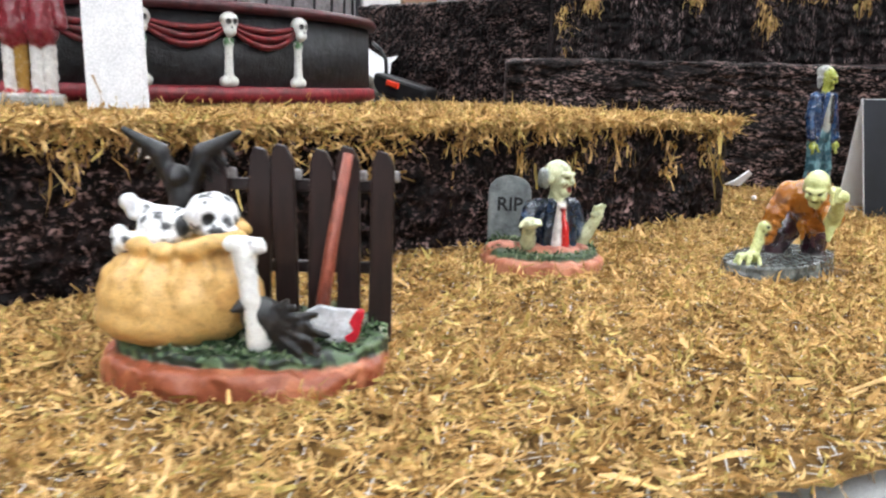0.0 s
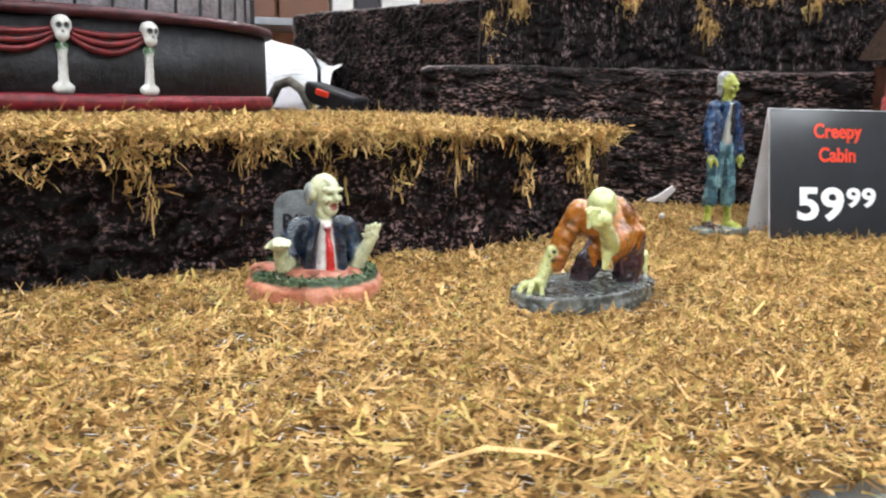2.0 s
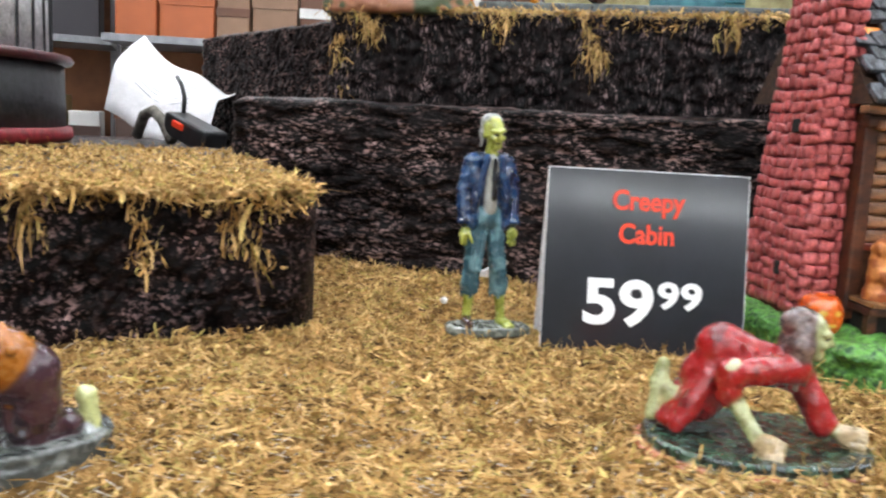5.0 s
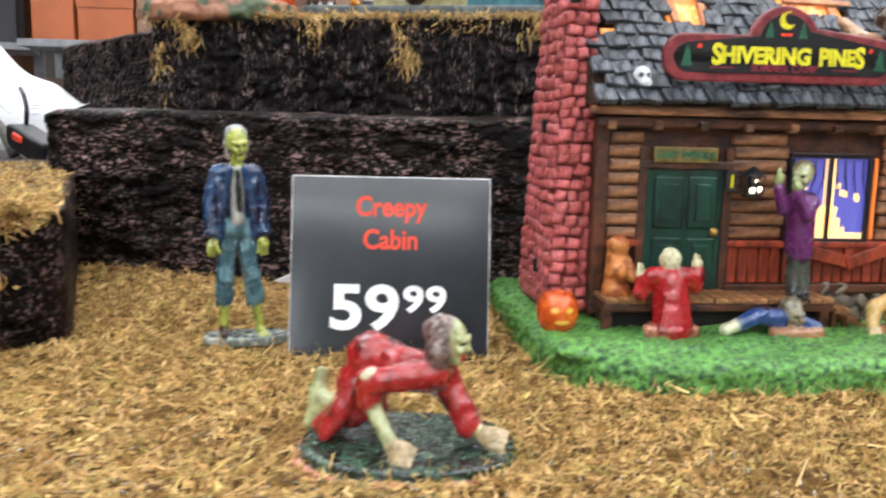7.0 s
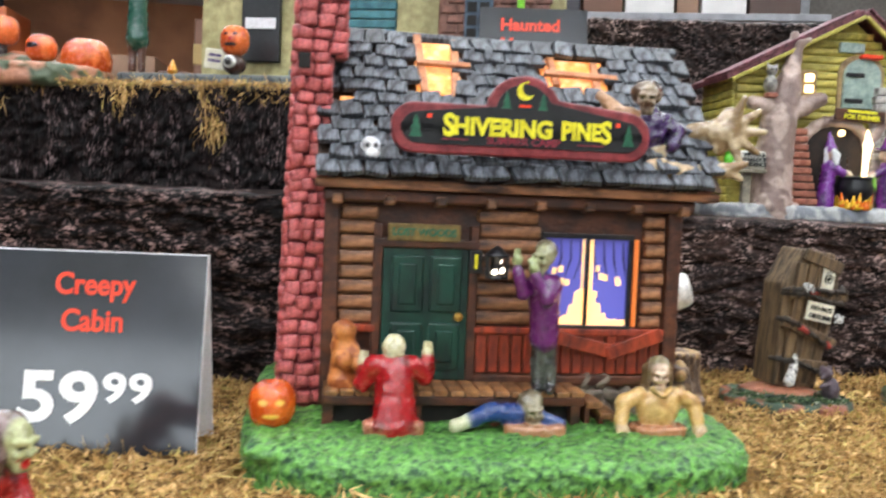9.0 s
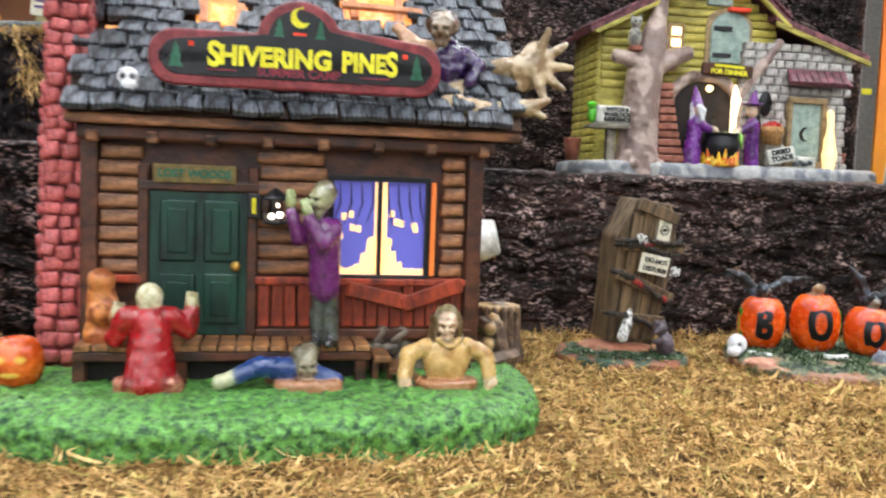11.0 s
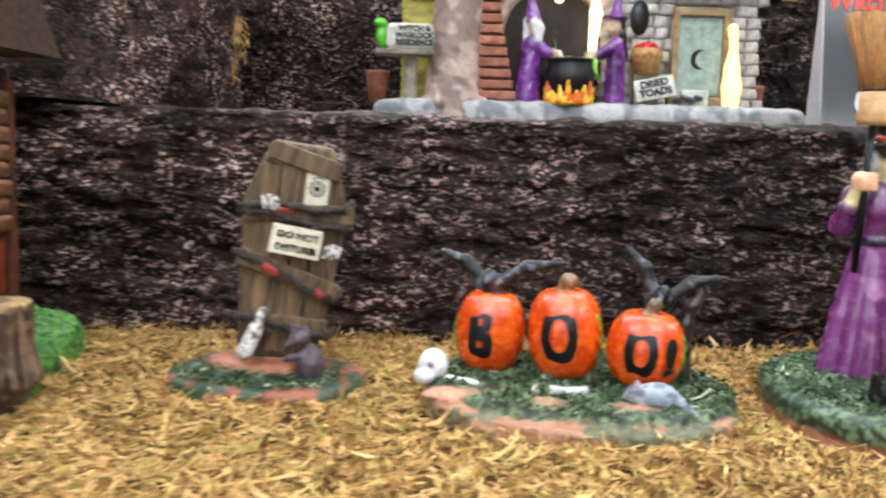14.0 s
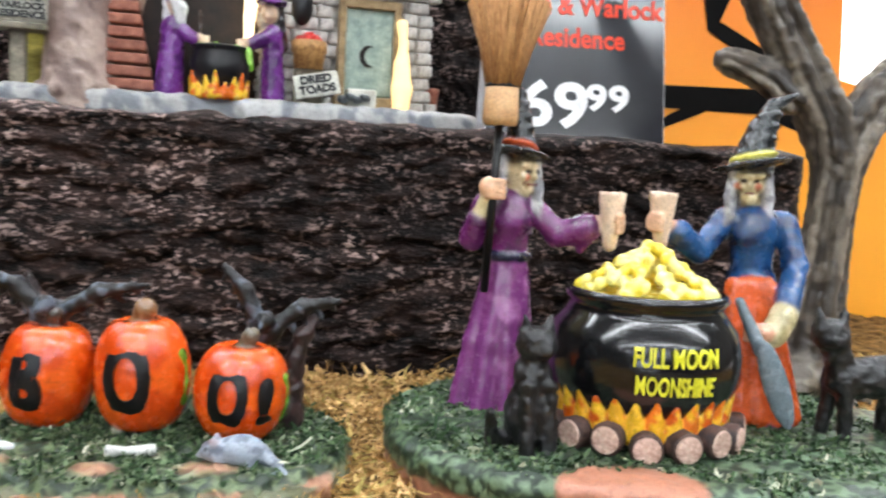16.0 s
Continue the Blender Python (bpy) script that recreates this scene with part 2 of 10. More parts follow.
# ---- sculpting: blended round forms drawn as one skin ----
def vnoise(p, scale, seed=0):
    """Smooth lattice noise in -1..1 at an array of points."""
    q = p * scale + 17.3 * seed + 100.0
    i = np.floor(q).astype(np.int64)
    f = q - i
    f = f * f * (3 - 2 * f)
    out = 0.0
    for dx in (0, 1):
        for dy in (0, 1):
            for dz in (0, 1):
                h = (i[..., 0] + dx) * 73856093 ^ (i[..., 1] + dy) * 19349663 ^ (i[..., 2] + dz) * 83492791
                h = (h * 1103515245 + 12345) & 0x7FFFFFFF
                h = ((h >> 8) ^ h) & 0xFFFF
                w = (f[..., 0] if dx else 1 - f[..., 0]) * (f[..., 1] if dy else 1 - f[..., 1]) * (f[..., 2] if dz else 1 - f[..., 2])
                out = out + w * (h / 32767.5 - 1)
    return out


class Sculpt:
    def __init__(s, cell=0.0007, k=0.0012):
        s.cell, s.k, s.forms, s.stains = cell, k, [], []

    def _add(s, fn, lo, hi, col, k, cut=False):
        s.forms.append((fn, np.array(lo), np.array(hi), col, s.k if k is None else k, cut))
        return s

    def _ball(s, c, r, rot):
        c, r = np.array(c, float), np.array((r, r, r) if isinstance(r, (int, float)) else r, float)
        R = np.array(Euler([radians(a) for a in rot]).to_matrix())
        def fn(p):
            q = (p - c) @ R
            a, b = np.linalg.norm(q / r, axis=-1), np.linalg.norm(q / (r * r), axis=-1)
            return a * (a - 1) / np.maximum(b, 1e-9)
        m = r.max()
        return fn, c - m, c + m

    def ball(s, c, r, col, rot=(0, 0, 0), k=None, cut=False):
        return s._add(*s._ball(c, r, rot), col, k, cut)

    def stain(s, c, r, col, rot=(0, 0, 0)):
        s.stains.append((s._ball(c, r, rot)[0], col))
        return s

    def limb(s, a, b, ra, rb, col, k=None, cut=False):
        a, b = np.array(a, float), np.array(b, float)
        d = b - a
        n = max(d @ d, 1e-12)
        def fn(p):
            h = np.clip(((p - a) @ d) / n, 0, 1)
            return np.linalg.norm(p - a - h[..., None] * d, axis=-1) - (ra + (rb - ra) * h)
        m = max(ra, rb)
        return s._add(fn, np.minimum(a, b) - m, np.maximum(a, b) + m, col, k, cut)

    def chain(s, pts, radii, col, k=None):
        if isinstance(radii, (int, float)):
            radii = [radii] * len(pts)
        for i in range(len(pts) - 1):
            s.limb(pts[i], pts[i + 1], radii[i], radii[i + 1], col, k)
        return s

    def block(s, c, half, rnd, col, rot=(0, 0, 0), k=None, cut=False):
        c, h = np.array(c, float), np.array(half, float) - rnd
        R = np.array(Euler([radians(a) for a in rot]).to_matrix())
        def fn(p):
            q = np.abs((p - c) @ R) - h
            return np.linalg.norm(np.maximum(q, 0), axis=-1) + np.minimum(q.max(axis=-1), 0) - rnd
        m = np.linalg.norm(half)
        return s._add(fn, c - m, c + m, col, k, cut)

    def slab(s, c, rx, ry, hz, rnd, col, k=None, power=2.4, yaw=0.0):
        """A flat round base: a superellipse in plan."""
        c = np.array(c, float)
        R = np.array(Euler((0, 0, radians(yaw))).to_matrix())
        def fn(p):
            q = (p - c) @ R
            e = ((np.abs(q[..., 0]) / rx) ** power + (np.abs(q[..., 1]) / ry) ** power) ** (1 / power)
            side = (e - 1) * min(rx, ry) + rnd
            top = np.abs(q[..., 2]) - hz + rnd
            return np.sqrt(np.maximum(side, 0) ** 2 + np.maximum(top, 0) ** 2) + np.minimum(np.maximum(side, top), 0) - rnd
        m = max(rx, ry) if yaw else 0
        return s._add(fn, c - (max(rx, m), max(ry, m), hz), c + (max(rx, m), max(ry, m), hz), col, k)

    def build(s, name, m=None, parent=None, material=None, rough=0.0, rscale=300, label="", category="", group="", floor=None):
        cell = s.cell
        solid = [f for f in s.forms if not f[5]]
        lo = np.min([f[1] for f in solid], axis=0) - 3 * cell - rough
        hi = np.max([f[2] for f in solid], axis=0) + 3 * cell + rough
        n = np.ceil((hi - lo) / cell).astype(int) + 1
        D = np.full(n, 0.05, np.float32)
        for fn, a, b, col, k, cut in s.forms:
            pad = 2 * k + 3 * cell + 0.001
            i0 = np.maximum(((a - pad - lo) / cell).astype(int), 0)
            i1 = np.minimum(((b + pad - lo) / cell).astype(int) + 2, n)
            if (i1 <= i0).any():
                continue
            g = np.stack(np.meshgrid(*[lo[x] + cell * np.arange(i0[x], i1[x]) for x in range(3)], indexing="ij"), axis=-1)
            d = fn(g)
            sl = tuple(slice(i0[x], i1[x]) for x in range(3))
            if cut:
                D[sl] = np.maximum(D[sl], -d)
            else:
                h = np.clip(0.5 + 0.5 * (d - D[sl]) / k, 0, 1)
                D[sl] = d + (D[sl] - d) * h - k * h * (1 - h)
        if floor is not None:
            z = lo[2] + cell * np.arange(n[2])
            D = np.maximum(D, (floor - z)[None, None, :])
        inside = D < 0
        # one vertex in each cell that the skin crosses
        total = np.zeros((*(n - 1), 3), np.float32)
        count = np.zeros(n - 1, np.int32)
        corner = lambda A, o: A[tuple(slice(o[x], o[x] + n[x] - 1) for x in range(3))]
        for ax in range(3):
            for u in (0, 1):
                for v in (0, 1):
                    o = [0, 0, 0]
                    o[(ax + 1) % 3], o[(ax + 2) % 3] = u, v
                    e = list(o)
                    e[ax] = 1
                    da, db = corner(D, o), corner(D, e)
                    hit = (da < 0) != (db < 0)
                    t = np.where(hit, da / np.where(hit, da - db, 1), 0)
                    for x in range(3):
                        total[..., x] += hit * (t if x == ax else o[x])
                    count += hit
        cells = np.argwhere(count > 0)
        idx = np.full(n - 1, -1, np.int64)
        idx[tuple(cells.T)] = np.arange(len(cells))
        V = lo + cell * (cells + total[tuple(cells.T)] / count[tuple(cells.T)][:, None])
        quads = []
        for ax in range(3):
            b, c = (ax + 1) % 3, (ax + 2) % 3
            sl0, sl1 = [slice(None)] * 3, [slice(None)] * 3
            sl0[ax], sl1[ax] = slice(0, -1), slice(1, None)
            p, q = inside[tuple(sl0)], inside[tuple(sl1)]
            for flip, w in ((False, p & ~q), (True, ~p & q)):
                e = np.argwhere(w)
                e = e[(e[:, b] > 0) & (e[:, c] > 0) & (e[:, b] < n[b] - 1) & (e[:, c] < n[c] - 1)]
                if not len(e):
                    continue
                def at(db, dc):
                    f = e.copy()
                    f[:, b] -= db
                    f[:, c] -= dc
                    return idx[tuple(f.T)]
                r = np.stack([at(1, 1), at(0, 1), at(0, 0), at(1, 0)], axis=1)
                quads.append(r[:, ::-1] if flip else r)
        Q = np.concatenate(quads)
        col, weight = np.zeros((len(V), 3)), np.full(len(V), 1e-12)
        for fn, a, b, c, k, cut in s.forms:
            near = ((V > a - 0.003) & (V < b + 0.003)).all(axis=1)
            if c is None or not near.any():
                continue
            P = V[near]
            w = np.exp(-np.clip(fn(P), -0.0006, 1) / (0.0002 if not cut else 0.0003))
            if isinstance(c[0], tuple):
                one, two, sc, thr = c
                f = np.clip((vnoise(P, sc, 3) + 0.5 * vnoise(P, sc * 2.3, 5) - thr) * 4 + 0.5, 0, 1)[:, None]
                c = np.array(one) * (1 - f) + np.array(two) * f
            col[near] += w[:, None] * np.array(c)
            weight[near] += w
        col /= weight[:, None]
        for fn, c in s.stains:
            f = np.clip(0.5 - fn(V) / 0.0005, 0, 1)[:, None]
            col = col * (1 - f) + np.array(c) * f
        if rough:
            V = V + rough * np.stack([vnoise(V, rscale, 7 + x) + 0.5 * vnoise(V, rscale * 2.2, 11 + x) for x in range(3)], axis=-1)
        me = bpy.data.meshes.new(name)
        me.vertices.add(len(V)), me.loops.add(4 * len(Q)), me.polygons.add(len(Q))
        me.vertices.foreach_set("co", V.astype(np.float32).ravel())
        me.loops.foreach_set("vertex_index", Q.astype(np.int32).ravel())
        me.polygons.foreach_set("loop_start", np.arange(0, 4 * len(Q), 4, dtype=np.int32))
        me.polygons.foreach_set("use_smooth", np.ones(len(Q), bool))
        me.update(calc_edges=True)
        at = me.attributes.new("paint", "FLOAT_COLOR", "POINT")
        at.data.foreach_set("color", np.concatenate([col, np.ones((len(V), 1))], axis=1).astype(np.float32).ravel())
        ob = new(name, me)
        if m is not None:
            ob.matrix_basis = m
        return finish(ob, parent, material or RESIN, label, category, group, smooth=False)


def sheet_mesh(name, V, F, material, smooth=True):
    me = bpy.data.meshes.new(name)
    V, F = np.asarray(V, np.float32), np.asarray(F, np.int32)
    w = F.shape[1]
    me.vertices.add(len(V)), me.loops.add(w * len(F)), me.polygons.add(len(F))
    me.vertices.foreach_set("co", V.ravel())
    me.loops.foreach_set("vertex_index", F.ravel())
    me.polygons.foreach_set("loop_start", np.arange(0, w * len(F), w, dtype=np.int32))
    me.polygons.foreach_set("use_smooth", np.full(len(F), smooth))
    me.update(calc_edges=True)
    me.materials.append(material)
    return me


def grid_faces(nu, nv):
    i = np.arange(nu * nv).reshape(nu, nv)
    return np.stack([i[:-1, :-1], i[1:, :-1], i[1:, 1:], i[:-1, 1:]], axis=-1).reshape(-1, 4)


def strands(rng, P, length, width, flat, hang=None, seg=5, lift=0.9, curl=3.6, comb=0.0):
    """Curled ribbons of dry fibre that start at P; hang pulls them down. Returns vertices and faces."""
    n = len(P)
    yaw = rng.uniform(0, 2 * np.pi, n)
    if comb:
        lie = 4.0 * vnoise(P, 85, 21) + 2.2 * vnoise(P, 190, 22)
        yaw = np.where(rng.uniform(0, 1, n) < comb, lie + rng.normal(0, 0.55, n), yaw)
    pitch = rng.normal(0, flat, n)
    L = length * np.exp(rng.normal(0, 0.45, n))
    W = width * np.exp(rng.normal(0, 0.4, n))
    bend, rise = rng.normal(0, curl, n), rng.normal(-0.15, lift, n)
    pos = P.copy()
    V = np.empty((n, seg + 1, 2, 3))
    for i in range(seg + 1):
        t = i / seg
        d = np.stack([np.cos(pitch) * np.cos(yaw), np.cos(pitch) * np.sin(yaw), np.sin(pitch)], axis=1)
        if hang is not None:
            d = d * (1 - hang[:, None]) + hang[:, None] * np.array([0, 0, -1.0])
            d /= np.linalg.norm(d, axis=1)[:, None] + 1e-9
        tw = rng.uniform(-0.5, 0.5, n) + bend * t
        side = np.stack([-np.sin(yaw) * np.cos(tw), np.cos(yaw) * np.cos(tw), np.sin(tw)], axis=1)
        w = W * (0.45 + 0.9 * np.sin(np.pi * (0.12 + 0.76 * t)))
        V[:, i, 0], V[:, i, 1] = pos - side * w[:, None] / 2, pos + side * w[:, None] / 2
        pos = pos + d * (L / seg)[:, None]
        yaw = yaw + bend / seg * 1.6
        pitch = pitch + rise / seg * 1.6 - 0.45 * np.clip(pitch, 0, 9)
    base = (np.arange(n) * (seg + 1) * 2)[:, None]
    F = np.concatenate([base + np.array([2 * i, 2 * i + 2, 2 * i + 3, 2 * i + 1]) for i in range(seg)], axis=1).reshape(-1, 4)
    return V.reshape(-1, 3), F

# ---- the shop round the display ----
def shop():
    lo, hi, top, bottom = Vector((-6.0, -11.5, 0)), Vector((5.5, 5.0, 0)), 2.3, -0.85
    def slab(name, a, b, material, label, category):
        ob = part(name, box_bm(a, b), material, None)
        tagged(ob, label, category, kind="structure")
    slab("floor", (lo.x - .1, lo.y - .1, bottom - .1), (hi.x + .1, hi.y + .1, bottom), FLOOR_TILE, "pale polished shop floor of worn tile", "floor")
    slab("ceiling", (lo.x - .1, lo.y - .1, top), (hi.x + .1, hi.y + .1, top + .1), CEIL_TILE, "grey acoustic tile ceiling of the shop", "ceiling")
    slab("wall_north", (lo.x, hi.y, bottom), (hi.x, hi.y + .1, top), WALL_PAINT, "grey-brown painted shop wall far behind the display", "wall")
    slab("wall_south", (lo.x, lo.y - .1, bottom), (hi.x, lo.y, top), WALL_PAINT, "grey-brown painted shop wall opposite the display", "wall")
    slab("wall_west", (lo.x - .1, lo.y, bottom), (lo.x, hi.y, top), WALL_PAINT, "grey-brown painted shop side wall", "wall")
    slab("wall_east", (hi.x, lo.y, bottom), (hi.x + .1, hi.y, top), WALL_PAINT, "grey-brown painted shop side wall", "wall")
    # unseen window, assumed from the price card's bluish sheen and placed to reflect there
    win = thing("window_1", pose(-1.6, lo.y, 0), "assumed unseen shop front window bright with grey daylight", "window", kind="structure")
    part("daylit_glass", box_bm((-2.4, 0.004, 0.2), (2.4, 0.02, 2.25)), glow("overcast_daylight", (0.84, 0.93, 1.0), 5.5), win)
    for x in (-2.44, -0.82, 0.78, 2.4):
        part("mullion", box_bm((x, 0.0, 0.2), (x + 0.05, 0.05, 2.25), 0.004), SHELF_METAL, win)
    part("window_sill", box_bm((-2.5, 0.0, 0.14), (2.5, 0.08, 0.2), 0.004), SHELF_METAL, win)
    first = thing("ceiling_light", pose(-1.4, -4.4, top), "long white fluorescent troffer set in the ceiling", "ceiling light", "ceiling troffers")
    frame_bm = box_bm((-1.29, -0.14, -0.03), (-1.25, 0.14, 0.0))
    for a, b in (((1.25, -0.14, -0.03), (1.29, 0.14, 0)), ((-1.25, -0.14, -0.03), (1.25, -0.10, 0)), ((-1.25, 0.10, -0.03), (1.25, 0.14, 0))):
        box_bm(a, b, bm=frame_bm)
    part("frame", frame_bm, SHELF_WHITE, first)
    part("diffuser", box_bm((-1.25, -0.10, -0.028), (1.25, 0.10, -0.006)), TROFFER, first, "glowing white diffuser")
    for x, y in ((3.8, -6.2), (1.2, -6.2), (1.2, -7.7)):
        copy_thing(first, pose(x, y, top))
    for i in range(3):
        for j in range(5):
            if i or j:
                copy_thing(first, pose(-1.4 + 2.6 * i, -4.4 + 1.9 * j, top))


shop()


# ---- the display shelf ----
EDGE_AT, EDGE_DIR = Vector((0.08, 0.150)), Vector((0.894, 0.447))
def edge_y(x):
    return EDGE_AT.y + (x - EDGE_AT.x) * EDGE_DIR.y / EDGE_DIR.x


def shelf():
    ob = thing("display_shelf", pose(0, 0, 0), "white display shelf with a metal front lip under the moss", "shelf", kind="structure")
    a, b = -1.2, 1.6
    bm = bmesh.new()
    low = [bm.verts.new(v) for v in ((a, edge_y(a), -0.03), (b, edge_y(b), -0.03), (b, 2.0, -0.03), (a, 2.0, -0.03))]
    f = bm.faces.new(low)
    r = bmesh.ops.extrude_face_region(bm, geom=[f])
    bmesh.ops.translate(bm, verts=[v for v in r["geom"] if isinstance(v, bmesh.types.BMVert)], vec=(0, 0, 0.03))
    bmesh.ops.recalc_face_normals(bm, faces=bm.faces[:])
    part("shelf_board", bm, SHELF_WHITE, ob)
    turn = math.degrees(math.atan2(EDGE_DIR.y, EDGE_DIR.x))
    part("front_lip", box_bm((-1.4, -0.006, -0.04), (1.7, -0.001, 0.004), 0.0015), SHELF_METAL, ob, "dull metal price rail", pose(0.08, 0.15, 0, 0, 0, turn))
    part("shelf_skirt", box_bm((-1.35, 0.02, -0.85), (1.65, 0.05, -0.04)), SHELF_WHITE, ob, "", pose(0.08, 0.15, 0, 0, 0, turn))


shelf()


# ---- dark foam rock steps ----
def foam_block(name, m, size, material, label, rough=0.0046, stretch=(1, 1, 1), bow=0.0, corner=0.012, step=0.0017, skew=0.0):
    """A carved foam block: origin at the front left bottom corner, x along its front, y into its depth."""
    w, d, h = size
    nz, nx, nd = max(4, int(h / step)), int(w / step), int(d / step / 2)
    ring = []
    def arc(cx, cy, a0, a1):
        for i in range(5):
            a = math.radians(a0 + (a1 - a0) * i / 4)
            ring.append((cx + corner * math.cos(a), cy + corner * math.sin(a)))
    arc(corner, corner, 180, 270)
    ring.extend((corner + (w - 2 * corner) * i / nx, 0) for i in range(1, nx))
    arc(w - corner, corner, 270, 360)
    ring.extend((w, corner + (d - corner) * i / nd) for i in range(1, nd + 1))
    ring.extend((0, d - (d - corner) * i / nd) for i in range(0, nd))
    R = np.array(ring)
    n = len(R)
    layers = []
    for j in range(nz + 1):
        layers.append((R, h * j / nz - (0.0 if j < nz else 0.0)))
    c = np.array([w / 2, d / 2])
    for k in (0.03, 0.1, 0.25, 0.5, 0.75, 0.97):
        layers.append((R + (c - R) * k * np.array([0.98, 0.98]), h + 0.002))
    V = np.array([[x, y, z] for ring2, z in layers for x, y in ring2])
    st = np.array(stretch)
    off = rough * (0.45 * vnoise(V * st, 70, 1) + 0.5 * vnoise(V * st, 230, 2) + 0.55 * vnoise(V * st, 420, 3) + 0.3 * vnoise(V * st, 800, 4))
    out = V[:, :2] - c
    out /= np.linalg.norm(out, axis=1)[:, None] + 1e-9
    V[:, :2] += 0.35 * off[:, None] * out
    V[:, 1] += off - bow * np.sin(np.pi * np.clip(V[:, 0] / w, 0, 1)) * (V[:, 1] < d / 2)
    V[:, 2] += 0.5 * off * (V[:, 2] > 0.002)
    V[:, 0] += skew * V[:, 1] * V[:, 0] / w
    F = []
    for j in range(len(layers) - 1):
        a = np.arange(n) + j * n
        b = np.roll(np.arange(n), -1) + j * n
        F.append(np.stack([a, b, b + n, a + n], axis=1))
    ob = new(name, sheet_mesh(name, V, np.concatenate(F), material))
    ob.matrix_basis = m
    return tagged(ob, label, "foam block")


foam_block("foam_step", pose(0.162 - 0.46 * 0.788, 0.497 - 0.46 * 0.616, 0, 0, 0, 38), (0.481, 0.5, 0.0615), FOAM_A,
           "low dark brown carved foam step with moss on top", bow=-0.012, corner=0.026, skew=0.1)
foam_block("foam_ledge", pose(0.045, 0.685, 0, 0, 0, -6.5), (0.40, 0.22, 0.100), FOAM_L, "long dark brown ridged foam ledge behind the figurines", stretch=(0.3, 1, 1))
foam_block("foam_ledge", pose(0.43, 0.736, 0, 0, 0, 12.5), (0.50, 0.42, 0.0955), FOAM_R, "long layered brown foam ledge under the stone cottage", stretch=(0.3, 1, 1))
foam_block("foam_tier", pose(0.088, 0.745, 0.100, 0, 0, -2), (0.352, 0.165, 0.062), FOAM_V, "upper dark foam tier with dry moss on its edge", corner=0.006)
foam_block("foam_tier", pose(0.4405, 0.7345, 0.100, 0, 0, -2), (0.028, 0.172, 0.0635), FOAM_R, "brown flecked end piece of the upper foam tier", corner=0.008)
foam_block("foam_tier", pose(0.39, 0.945, 0.0955, 0, 0, 5), (0.42, 0.2, 0.155), FOAM_R, "tall dark foam tier behind the cottage", corner=0.02)

foam_block("foam_tier", pose(-0.125, 0.962, 0, 0, 0, -42), (0.29, 0.2, 0.158), FOAM_L, "dark ridged foam tier set behind the ledge", corner=0.02)


# ---- moss ----
def back_y(x):
    a = 0.497 + (x - 0.162) * 0.782 - 0.006
    b = 0.685 - (x - 0.045) * 0.114
    c = 0.736 + (x - 0.43) * 0.222
    return np.where(x < 0.165, a, np.where(x < 0.43, b, c))


def moss_height(x, y):
    P = np.stack([x, y, 0 * x], axis=-1)
    dip = 0.0026 * np.exp(-((x - 0.29) / 0.1) ** 2 - ((y - 0.53) / 0.1) ** 2)
    return 0.0058 - dip + 0.0014 * vnoise(P, 30, 4) + 0.0014 * vnoise(P, 100, 5) + 0.0016 * vnoise(P, 190, 6)


# feet of the ornaments, where no loose moss lies
KEEP_OUT = ((-0.049, 0.2095, 0.033, 0.024), (0.040, 0.354, 0.023, 0.026), (0.1445, 0.350, 0.028, 0.022), (0.3345, 0.4365, 0.03, 0.023), (0.2365, 0.5425, 0.015, 0.01), (0.5885, 0.694, 0.026, 0.019), (0.6865, 0.704, 0.043, 0.03), (0.817, 0.715, 0.07, 0.048))


def netting():
    """The pale net that backs the moss mat; it shows where the moss is thin."""
    V, F = [], []
    def run(p, q, n):
        d = np.array(q) - np.array(p)
        side = np.array([-d[1], d[0]]) / np.linalg.norm(d) * 0.0002
        pts = np.array(p) + d * np.linspace(0, 1, n)[:, None]
        keep = pts[:, 1] > EDGE_AT.y + (pts[:, 0] - EDGE_AT.x) * 0.5 + 0.006
        z = moss_height(pts[:, 0], pts[:, 1]) - 0.0001
        base = len(V)
        for (x, y), h in zip(pts, z):
            V.extend(((x - side[0], y - side[1], h), (x + side[0], y + side[1], h)))
        F.extend((base + 2 * i, base + 2 * i + 1, base + 2 * i + 3, base + 2 * i + 2) for i in range(n - 1) if keep[i] and keep[i + 1])
    for i in range(150):
        x = -0.1 + 0.0034 * i
        run((x, 0.1), (x + 0.05, 0.46), 70)
    for i in range(105):
        y = 0.1 + 0.0034 * i
        run((-0.1, y), (0.41, y - 0.05), 90)
    ob = new("moss_netting", sheet_mesh("moss_netting", V, F, NETTING, False))
    tagged(ob, "pale woven netting under thin patches of moss", "netting", kind="stuff")


